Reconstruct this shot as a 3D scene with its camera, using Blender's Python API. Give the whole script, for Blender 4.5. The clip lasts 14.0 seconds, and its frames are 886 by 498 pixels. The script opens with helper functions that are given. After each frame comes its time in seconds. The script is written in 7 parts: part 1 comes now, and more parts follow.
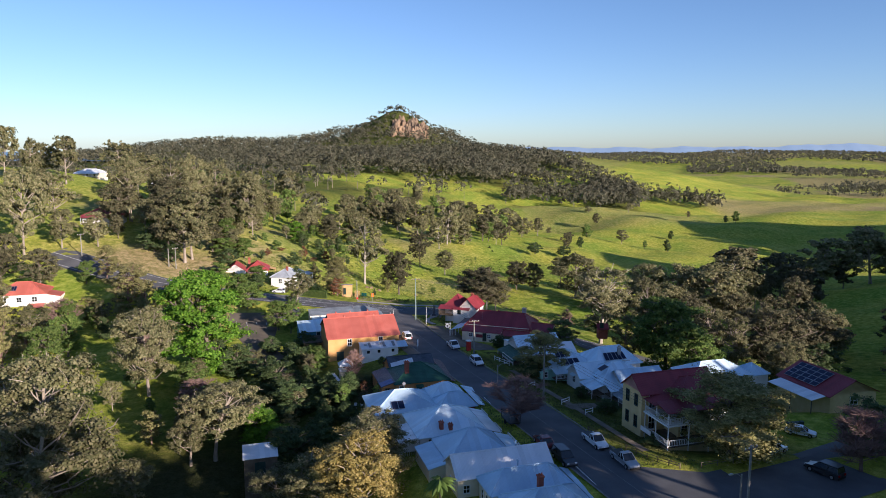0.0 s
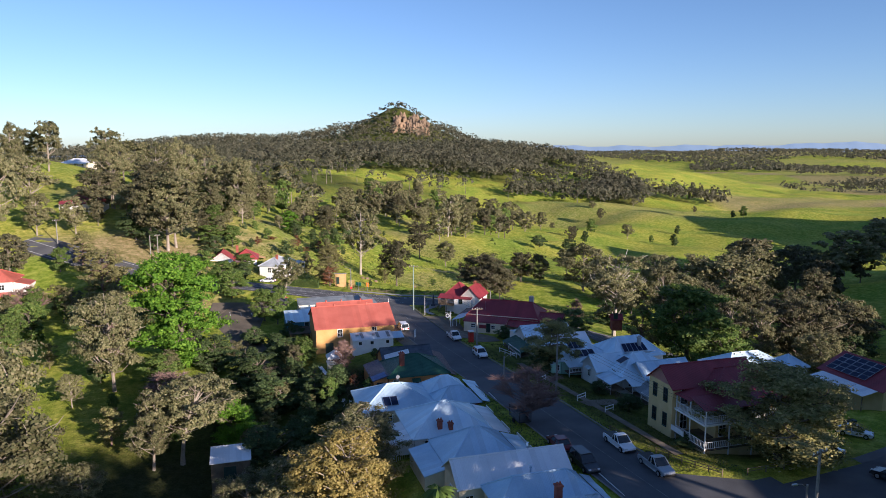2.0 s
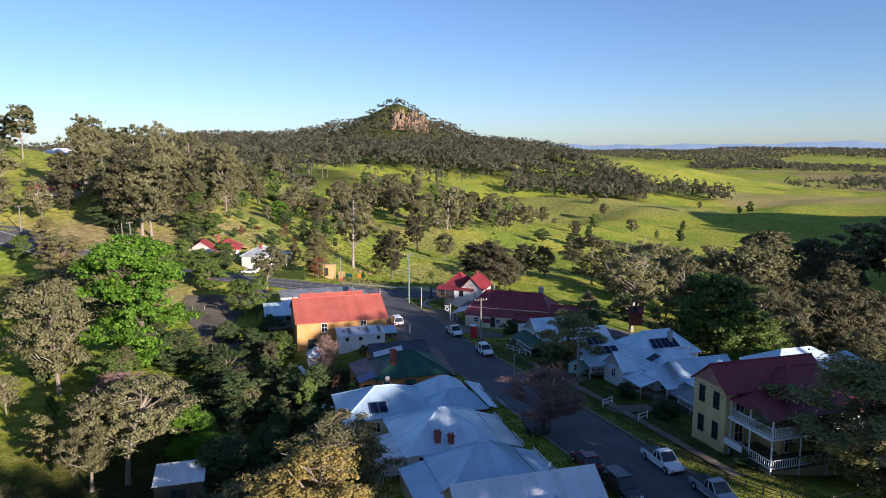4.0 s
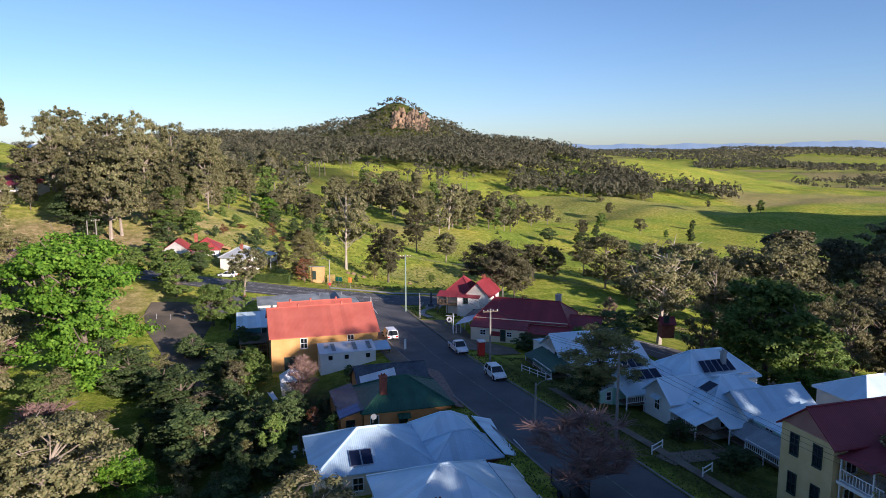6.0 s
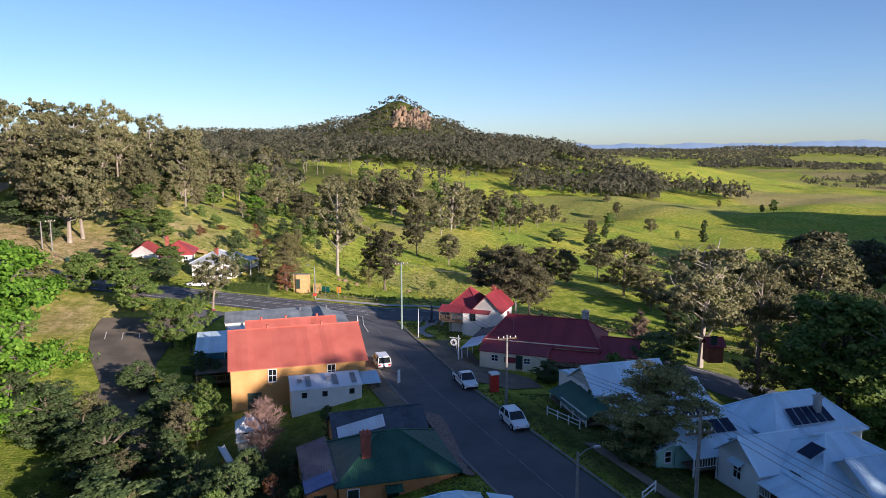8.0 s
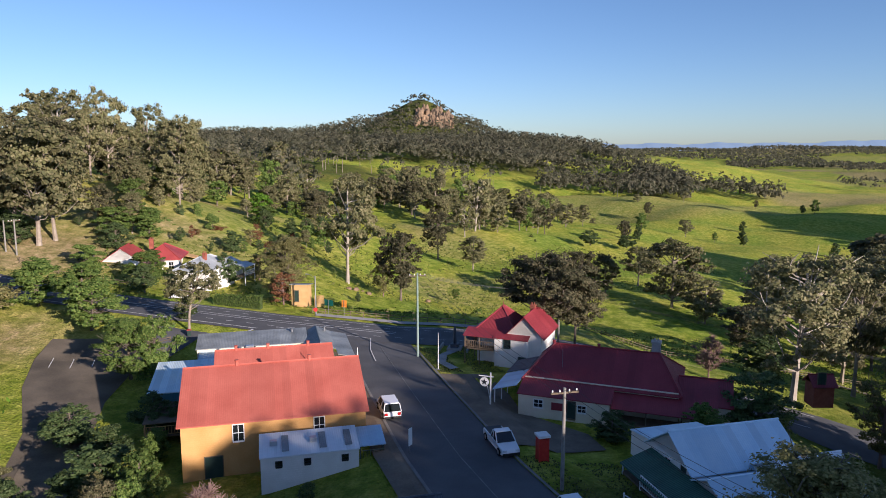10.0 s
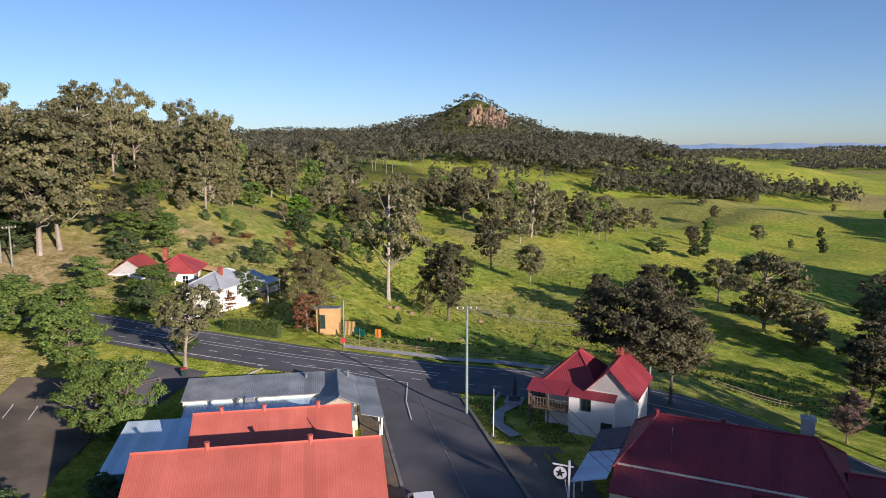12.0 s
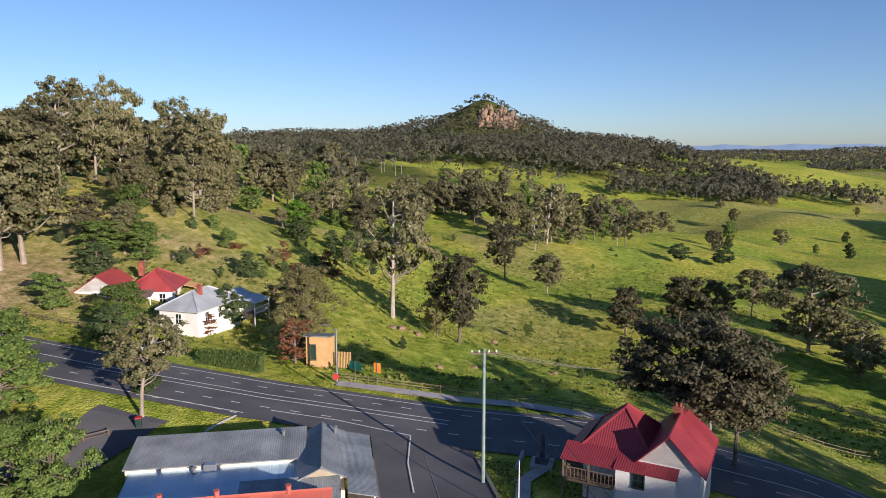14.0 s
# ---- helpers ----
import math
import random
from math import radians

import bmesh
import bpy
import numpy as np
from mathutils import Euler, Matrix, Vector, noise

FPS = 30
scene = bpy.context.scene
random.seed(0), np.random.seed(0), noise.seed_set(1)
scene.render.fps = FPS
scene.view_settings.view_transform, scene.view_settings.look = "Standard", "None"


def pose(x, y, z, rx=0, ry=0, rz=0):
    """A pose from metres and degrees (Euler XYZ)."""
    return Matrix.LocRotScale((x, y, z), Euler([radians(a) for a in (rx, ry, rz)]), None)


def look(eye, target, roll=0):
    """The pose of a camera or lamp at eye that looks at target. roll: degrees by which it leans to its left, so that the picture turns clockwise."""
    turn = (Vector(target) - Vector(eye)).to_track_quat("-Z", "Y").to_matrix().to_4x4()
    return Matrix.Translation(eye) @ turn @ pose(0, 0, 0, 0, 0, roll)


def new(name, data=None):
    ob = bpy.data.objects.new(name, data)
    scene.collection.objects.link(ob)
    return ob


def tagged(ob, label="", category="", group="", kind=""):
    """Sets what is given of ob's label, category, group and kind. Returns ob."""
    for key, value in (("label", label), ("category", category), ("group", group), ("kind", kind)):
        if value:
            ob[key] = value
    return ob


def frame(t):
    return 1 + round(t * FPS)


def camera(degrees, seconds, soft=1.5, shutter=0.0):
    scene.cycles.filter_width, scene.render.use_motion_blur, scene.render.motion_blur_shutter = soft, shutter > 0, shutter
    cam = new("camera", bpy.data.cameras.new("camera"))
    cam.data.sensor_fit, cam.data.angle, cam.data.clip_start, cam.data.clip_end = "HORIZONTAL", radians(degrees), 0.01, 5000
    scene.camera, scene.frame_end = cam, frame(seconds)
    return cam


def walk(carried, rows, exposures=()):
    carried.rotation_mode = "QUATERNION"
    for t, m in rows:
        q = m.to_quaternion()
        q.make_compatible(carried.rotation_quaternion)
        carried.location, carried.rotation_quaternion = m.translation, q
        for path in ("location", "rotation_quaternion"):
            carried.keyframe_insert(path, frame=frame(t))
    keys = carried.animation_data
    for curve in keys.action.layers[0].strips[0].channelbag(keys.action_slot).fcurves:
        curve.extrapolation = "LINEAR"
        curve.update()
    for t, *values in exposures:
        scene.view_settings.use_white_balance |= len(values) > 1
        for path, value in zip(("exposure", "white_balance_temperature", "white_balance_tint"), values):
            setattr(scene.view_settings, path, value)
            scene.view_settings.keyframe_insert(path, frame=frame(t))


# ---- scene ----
cam = camera(65.0, 14.0, 0.9)
PATH = [
    (0, (0.218, -1.455, 50.758), (0.236, 0.524, 50.472), -0.0),
    (0.5, (0.381, 1.597, 49.577), (0.396, 3.576, 49.29), -0.0),
    (1, (0.485, 4.898, 48.171), (0.499, 6.877, 47.884), -0.0),
    (1.5, (0.608, 8.671, 46.616), (0.622, 10.65, 46.329), -0.0),
    (2, (0.679, 12.492, 44.948), (0.693, 14.471, 44.66), -0.0),
    (2.5, (0.699, 16.376, 43.334), (0.713, 18.355, 43.046), -0.0),
    (3, (0.77, 20.584, 41.757), (0.786, 22.563, 41.468), -0.0),
    (5.5, (0.883, 44.163, 37.205), (0.9, 46.142, 36.916), 0.0),
    (6, (0.899, 49.276, 36.647), (0.913, 51.255, 36.358), 0.0),
    (6.5, (0.828, 54.474, 36.139), (0.841, 56.453, 35.85), 0.0),
    (7, (0.808, 59.719, 35.611), (0.821, 61.698, 35.322), 0.0),
    (7.5, (0.858, 65.081, 35.076), (0.869, 67.059, 34.786), 0.0),
    (8, (0.865, 70.557, 34.621), (0.874, 72.535, 34.332), 0.0),
    (10.5, (0.136, 99.505, 31.895), (0.045, 101.482, 31.606), 0.0),
    (11, (-0.125, 105.001, 31.633), (-0.259, 106.976, 31.344), 0.0),
    (11.5, (-0.458, 110.388, 31.563), (-0.629, 112.36, 31.275), -0.0),
    (12, (-0.931, 115.665, 31.694), (-1.133, 117.634, 31.407), -0.0),
    (12.5, (-1.394, 120.737, 31.856), (-1.616, 122.705, 31.571), -0.0),
    (13, (-1.824, 125.073, 31.916), (-2.052, 127.039, 31.632), -0.0),
    (13.5, (-2.277, 128.427, 31.873), (-2.507, 130.393, 31.589), 0.0),
    (14, (-2.523, 130.458, 31.774), (-2.754, 132.424, 31.49), -0.0),
]
walk(cam, [(t, look(e, g, r)) for t, e, g, r in PATH], exposures=[(0, 1.5, 5500, 18), (8, 1.5, 5500, 18), (11, 1.27, 5500, 18), (14, 1.24, 5500, 18)])

# ---- world and sun ----
SUN_AZ, SUN_EL = radians(135.0), radians(15.0)      # azimuth clockwise from +y
world = bpy.data.worlds.new("sky")
scene.world = world
world.use_nodes = True
wn = world.node_tree
sky = wn.nodes.new("ShaderNodeTexSky")
sky.sky_type = "NISHITA"
sky.sun_disc = False
sky.sun_elevation = SUN_EL
sky.sun_rotation = SUN_AZ
sky.altitude = 600
sky.air_density, sky.dust_density, sky.ozone_density = 0.85, 0.6, 2.3
wn.links.new(sky.outputs[0], wn.nodes["Background"].inputs[0])
wn.nodes["Background"].inputs[1].default_value = 0.049
sun = new("sun", bpy.data.lights.new("sun", "SUN"))
sun.data.energy, sun.data.angle, sun.data.color = 3.4, radians(0.5), (1.0, 0.80, 0.58)
to_sun = Vector((math.sin(SUN_AZ) * math.cos(SUN_EL), math.cos(SUN_AZ) * math.cos(SUN_EL), math.sin(SUN_EL)))
sun.matrix_world = look(to_sun * 300, (0, 0, 0))

# ---- the lie of the land ----
NEAR_HILLS = [
    (-110, 260, 70, 17.1),
    (-60, 290, 60, 0.1),
    (-160, 400, 120, 16.7),
    (-300, 300, 150, 61.0),
    (-20, 250, 45, 3.5),
    (60, 280, 80, 10.1),
    (-50, 120, 60, 17.0),
    (-40, 170, 40, 4.8),
    (60, 120, 50, 5.7),
    (40, 190, 40, 13.8),
    (150, 150, 90, -3.3),
    (150, 500, 160, 2.3),
    (0, 420, 110, -13.3)]
FAR_HILLS = [
    (-150, 650, 200, 27.7),
    (160, 850, 180, -38.0),
    (60, 900, 160, 3.7),
    (-60, 1000, 250, 29.1),
    (-84, 1750, 150, 111.4),
    (-60, 1720, 420, -19.9),
    (-700, 1700, 500, 74.3),
    (-400, 1100, 350, 22.2),
    (150, 1450, 280, 37.3),
    # the next seven are unseen rises, added and shaped to shade the village
    (90, 5, 60, 31.3),
    (200, 100, 80, 41.1),
    (112, 48, 34, 14.4),
    (132, 78, 32, 16.3),
    (76, 20, 28, 3.0),
    (40, 1, 15, 11.0),
    (24, -6, 15, 10.0),
    (225, 735, 75, 16.4),
    (190, 545, 75, -11.5),
    (330, 1150, 150, 0.5),
    # one more unseen rise of the same kind, behind the viewpoint
    (-40, -90, 90, 61.6),
    # the next four are hills out of view, added to shade gully and valley
    (460, 505, 60, 90.0),
    (300, 90, 70, 19.0),
    (340, 190, 80, 46.0),
    (350, 270, 70, 66.0),
    (60, 1420, 80, 11.0),
    (150, 1400, 80, 8.0),
    (250, 1400, 90, 6.0),
    (0, 330, 50, 0.2),
    (50, 300, 45, 5.8),
    (60, 420, 60, 9.5),
    (-20, 430, 60, 7.7),
    (130, 450, 70, 5.0),
    (190, 570, 75, 8.5),
    (290, 720, 60, 1.3),
    (400, 720, 80, 20.3),
    (130, 690, 50, -2.2),
    (160, 815, 55, 13.0),
    (230, 830, 50, 5.7),
    (310, 860, 80, 5.7),
    (410, 1000, 70, -11.6),
    (330, 1040, 60, 6.5),
    (560, 1000, 130, -0.9),
    (457, 1400, 130, 23.7),
    (340, 1230, 100, 5.1),
    (560, 1330, 110, -2.0),
    (750, 1500, 200, -7.5),
    (900, 1900, 280, 0.6),
    (-75, 265, 28, 3.8),
    (100, 720, 40, -12.4),
    (70, 1031, 80, 3.7),
    (260, 600, 70, -0.5),
    (-703, 1750, 160, 13.5),
    (-480, 1750, 160, 25.5),
    (-900, 1700, 220, -28.7),
    (-500, 1050, 180, -7.7),
    (15, 275, 30, -4.9),
    (700, 1050, 150, -5.2),
    (250, 980, 50, 2.2),
    (480, 1200, 90, -8.0)]
NEAR_HILLS, FAR_HILLS = np.array(NEAR_HILLS), np.array(FAR_HILLS)
STREET_Y = (60, 86, 113, 136, 152, 170.6, 189, 215)
STREET_R = (37.0, 28.3, 19.3, 10.8, 4.8, -0.8, -6.2, -13.0)   # the kerb on the paddock side


def smooth(a, b, v):
    u = np.clip((v - a) / (b - a), 0, 1)
    return u * u * (3 - 2 * u)


def kerb(y):
    return np.interp(y, STREET_Y, STREET_R)


def street_z(x, y):
    fall = 0.2 * np.clip(kerb(y) - 10.6 - x, 0, 12) * (1 - smooth(172, 186, y)) + 0.09 * np.clip(x - 7, 0, 60) * smooth(172, 182, y)
    fall = fall + 0.15 * np.clip(x - kerb(y) - 4, 0, 11) * (1 - smooth(142, 152, y)) * smooth(90, 98, y)
    fall = fall + 1.1 * smooth(2.5, 6, x - kerb(y)) * smooth(148, 155, y) * (1 - smooth(171, 177, y))
    return 8 - fall - 0.039 * (np.clip(y, 30, 210) - 85) + 0.085 * np.clip(-x - 10, 0, 90) * smooth(172, 200, y)


def ground(x, y):
    x, y = np.asarray(x, float), np.asarray(y, float)
    z = np.full(np.broadcast(x, y).shape, -36.0)
    for hx, hy, s, h in (*NEAR_HILLS, *FAR_HILLS):
        z = z + h * np.exp(-((x - hx) ** 2 + (y - hy) ** 2) / (2 * s * s))
    z = z + 36 * np.exp(-((x + 100) ** 2 + (y - 1752) ** 2) / (2 * 46 ** 2))
    z = z + (52 + 8 * np.sin(x * 0.004) + 5 * np.sin(x * 0.011 + 1)) * smooth(2300, 4000, y) * smooth(-900, 200, x)
    xc = np.interp(y, (60, 88, 137, 165, 195, 215), (29, 21, 4, -3, -9, -12))
    town = (1 - smooth(0, 22, np.maximum(np.abs(x - xc - 4) - 24, 0))) * (1 - smooth(213, 228, y)) * smooth(25, 60, y)
    way = (1 - smooth(0, 16, np.abs(y - 203) - 9)) * (1 - smooth(10, 40, x)) * (1 - smooth(60, 110, -x))
    yard = (1 - smooth(0, 28, np.abs(x - 62) - 38)) * (1 - smooth(112, 136, y)) * smooth(50, 72, y)
    w = np.maximum(np.maximum(town, way), yard)
    return z * (1 - w) + street_z(x, y) * w


def gz(x, y):
    return float(ground(x, y))

# ---- materials ----
def nodes_of(name):
    m = bpy.data.materials.new(name)
    m.use_nodes = True
    return m, m.node_tree.nodes, m.node_tree.links, m.node_tree.nodes["Principled BSDF"]


def surface(name, a, b, rough=0.8, scale=1.0, fine=18.0, bump=0.15, metal=0.0, spec=0.4, boards=0.0, ribs=False, jitter=0.0):
    """Two tones mixed by a broad and a fine noise; boards: pitch of level boards in metres; ribs: corrugated sheet along the roof's own map."""
    m, n, l, p = nodes_of(name)
    co = n.new("ShaderNodeTexCoord")
    big, small = n.new("ShaderNodeTexNoise"), n.new("ShaderNodeTexNoise")
    big.inputs["Scale"].default_value, small.inputs["Scale"].default_value = scale, fine
    big.inputs["Detail"].default_value, small.inputs["Detail"].default_value = 5, 3
    for t in (big, small):
        l.new(co.outputs["Object"], t.inputs["Vector"])
    add = n.new("ShaderNodeMath"); add.operation = "MULTIPLY_ADD"
    l.new(small.outputs["Fac"], add.inputs[0]); add.inputs[1].default_value = 0.45
    l.new(big.outputs["Fac"], add.inputs[2])
    ramp = n.new("ShaderNodeValToRGB")
    ramp.color_ramp.elements[0].position, ramp.color_ramp.elements[1].position = 0.5, 0.95
    ramp.color_ramp.elements[0].color, ramp.color_ramp.elements[1].color = (*a, 1), (*b, 1)
    l.new(add.outputs[0], ramp.inputs[0])
    colour, height = ramp.outputs[0], small.outputs["Fac"]
    if jitter:
        info, hsv = n.new("ShaderNodeObjectInfo"), n.new("ShaderNodeHueSaturation")
        mr = n.new("ShaderNodeMapRange")
        mr.inputs[3].default_value, mr.inputs[4].default_value = 1 - jitter, 1 + jitter
        l.new(info.outputs["Random"], mr.inputs[0]); l.new(mr.outputs[0], hsv.inputs["Value"])
        l.new(colour, hsv.inputs["Color"]); colour = hsv.outputs[0]
    if boards or ribs:
        sep, w = n.new("ShaderNodeSeparateXYZ"), n.new("ShaderNodeMath")
        if ribs:
            uvn = n.new("ShaderNodeUVMap"); uvn.uv_map = "along"
            l.new(uvn.outputs[0], sep.inputs[0]); l.new(sep.outputs[0], w.inputs[0])
            w.operation = "MULTIPLY"; w.inputs[1].default_value = 2 * math.pi / 0.19
            s = n.new("ShaderNodeMath"); s.operation = "SINE"; l.new(w.outputs[0], s.inputs[0]); height = s.outputs[0]
            sheet = n.new("ShaderNodeMath"); sheet.operation = "MULTIPLY"; sheet.inputs[1].default_value = 1 / 0.76
            l.new(sep.outputs[0], sheet.inputs[0])
            fl = n.new("ShaderNodeMath"); fl.operation = "FLOOR"; l.new(sheet.outputs[0], fl.inputs[0])
            wn_ = n.new("ShaderNodeTexWhiteNoise"); wn_.noise_dimensions = "1D"; l.new(fl.outputs[0], wn_.inputs["W"])
            hs = n.new("ShaderNodeHueSaturation"); mr2 = n.new("ShaderNodeMapRange")
            mr2.inputs[3].default_value, mr2.inputs[4].default_value = 0.9, 1.08
            l.new(wn_.outputs[0], mr2.inputs[0]); l.new(mr2.outputs[0], hs.inputs["Value"])
            l.new(colour, hs.inputs["Color"]); colour = hs.outputs[0]
        else:
            l.new(co.outputs["Object"], sep.inputs[0]); l.new(sep.outputs[2], w.inputs[0])
            w.operation = "MULTIPLY"; w.inputs[1].default_value = 1 / boards
            s = n.new("ShaderNodeMath"); s.operation = "FRACT"; l.new(w.outputs[0], s.inputs[0]); height = s.outputs[0]
    l.new(colour, p.inputs["Base Color"])
    p.inputs["Roughness"].default_value, p.inputs["Metallic"].default_value = rough, metal
    p.inputs["Specular IOR Level"].default_value = spec
    if bump:
        bn = n.new("ShaderNodeBump"); bn.inputs["Strength"].default_value = bump; bn.inputs["Distance"].default_value = 0.03
        l.new(height, bn.inputs["Height"]); l.new(bn.outputs[0], p.inputs["Normal"])
    return m


def leafage(name, a, b, c):
    m, n, l, p = nodes_of(name)
    geo, info = n.new("ShaderNodeNewGeometry"), n.new("ShaderNodeObjectInfo")
    ramp = n.new("ShaderNodeValToRGB")
    e = ramp.color_ramp.elements
    e[0].color, e[1].color = (*a, 1), (*c, 1)
    e.new(0.55).color = (*b, 1)
    l.new(geo.outputs["Random Per Island"], ramp.inputs[0])
    hsv, mr = n.new("ShaderNodeHueSaturation"), n.new("ShaderNodeMapRange")
    mr.inputs[3].default_value, mr.inputs[4].default_value = 0.75, 1.25
    l.new(info.outputs["Random"], mr.inputs[0]); l.new(mr.outputs[0], hsv.inputs["Value"]); l.new(ramp.outputs[0], hsv.inputs["Color"])
    l.new(hsv.outputs[0], p.inputs["Base Color"])
    p.inputs["Roughness"].default_value, p.inputs["Specular IOR Level"].default_value = 0.65, 0.25
    tr, mix = n.new("ShaderNodeBsdfTranslucent"), n.new("ShaderNodeMixShader")
    l.new(hsv.outputs[0], tr.inputs["Color"]); mix.inputs[0].default_value = 0.38
    l.new(p.outputs[0], mix.inputs[1]); l.new(tr.outputs[0], mix.inputs[2])
    l.new(mix.outputs[0], n["Material Output"].inputs["Surface"])
    return m


def glossy(name, c, rough=0.1, metal=0.0, spec=0.5, coat=0.0):
    m, n, l, p = nodes_of(name)
    p.inputs["Base Color"].default_value = (*c, 1)
    p.inputs["Roughness"].default_value, p.inputs["Metallic"].default_value = rough, metal
    p.inputs["Specular IOR Level"].default_value, p.inputs["Coat Weight"].default_value = spec, coat
    return m


def grassland():
    """Pasture: lush, dry and bare by the land's own cover, with tussocks and clover at two scales; woods' litter and
    painted shade are mixed in dark.
    """
    m, n, l, p = nodes_of("pasture")
    co = n.new("ShaderNodeTexCoord")
    att, woods = n.new("ShaderNodeAttribute"), n.new("ShaderNodeAttribute")
    att.attribute_name, woods.attribute_name = "dry", "litter_shade"
    ns = []
    for sc, det in ((0.035, 4), (0.4, 6), (3.5, 4)):
        t = n.new("ShaderNodeTexNoise"); t.inputs["Scale"].default_value, t.inputs["Detail"].default_value = sc, det
        l.new(co.outputs["Object"], t.inputs["Vector"]); ns.append(t)
    lush = n.new("ShaderNodeValToRGB"); e = lush.color_ramp.elements
    e[0].position, e[1].position = 0.32, 0.7
    e[0].color, e[1].color = (0.22, 0.265, 0.035, 1), (0.48, 0.48, 0.09, 1)
    l.new(ns[1].outputs["Fac"], lush.inputs[0])
    broad = n.new("ShaderNodeValToRGB"); e = broad.color_ramp.elements
    e[0].position, e[1].position = 0.35, 0.68
    e[0].color, e[1].color = (0.72, 0.88, 0.6, 1), (1.25, 1.1, 1.0, 1)
    l.new(ns[0].outputs["Fac"], broad.inputs[0])
    mul = n.new("ShaderNodeMixRGB"); mul.blend_type = "MULTIPLY"; mul.inputs[0].default_value = 1
    l.new(lush.outputs[0], mul.inputs[1]); l.new(broad.outputs[0], mul.inputs[2])
    dry = n.new("ShaderNodeValToRGB"); e = dry.color_ramp.elements
    e[0].position, e[1].position = 0.3, 0.7
    e[0].color, e[1].color = (0.24, 0.19, 0.085, 1), (0.46, 0.35, 0.20, 1)
    l.new(ns[1].outputs["Fac"], dry.inputs[0])
    amount = n.new("ShaderNodeMath"); amount.operation = "MULTIPLY_ADD"; amount.use_clamp = True
    centred = n.new("ShaderNodeMath"); centred.operation = "SUBTRACT"; centred.inputs[1].default_value = 0.45
    l.new(ns[1].outputs["Fac"], centred.inputs[0]); l.new(centred.outputs[0], amount.inputs[0])
    amount.inputs[1].default_value = 0.8; l.new(att.outputs["Fac"], amount.inputs[2])
    mix = n.new("ShaderNodeMixRGB"); l.new(amount.outputs[0], mix.inputs[0]); l.new(mul.outputs[0], mix.inputs[1]); l.new(dry.outputs[0], mix.inputs[2])
    # one dark tone serves for leaf litter and for shade painted on lawns
    floor_shade = n.new("ShaderNodeMixRGB"); l.new(woods.outputs["Fac"], floor_shade.inputs[0]); l.new(mix.outputs[0], floor_shade.inputs[1])
    floor_shade.inputs[2].default_value = (0.045, 0.05, 0.02, 1)
    fine = n.new("ShaderNodeMixRGB"); fine.blend_type = "OVERLAY"; fine.inputs[0].default_value = 0.55
    l.new(floor_shade.outputs[0], fine.inputs[1]); l.new(ns[2].outputs["Fac"], fine.inputs[2])
    tuft = n.new("ShaderNodeTexNoise"); tuft.inputs["Scale"].default_value, tuft.inputs["Detail"].default_value = 0.85, 9
    tuft.inputs["Roughness"].default_value = 0.68
    l.new(co.outputs["Object"], tuft.inputs["Vector"])
    spots = n.new("ShaderNodeValToRGB"); e = spots.color_ramp.elements
    e[0].position, e[1].position = 0.40, 0.62
    e[0].color, e[1].color = (0.66, 0.76, 0.54, 1), (1.12, 1.1, 1.08, 1)
    l.new(tuft.outputs["Fac"], spots.inputs[0])
    worn = n.new("ShaderNodeMixRGB"); worn.blend_type = "MULTIPLY"; worn.inputs[0].default_value = 1
    l.new(fine.outputs[0], worn.inputs[1]); l.new(spots.outputs[0], worn.inputs[2])
    l.new(worn.outputs[0], p.inputs["Base Color"])
    p.inputs["Roughness"].default_value, p.inputs["Specular IOR Level"].default_value = 0.9, 0.1
    bn = n.new("ShaderNodeBump"); bn.inputs["Strength"].default_value, bn.inputs["Distance"].default_value = 0.7, 0.5
    add = n.new("ShaderNodeMath"); l.new(ns[2].outputs["Fac"], add.inputs[0]); l.new(ns[1].outputs["Fac"], add.inputs[1])
    l.new(add.outputs[0], bn.inputs["Height"]); l.new(bn.outputs[0], p.inputs["Normal"])
    return m


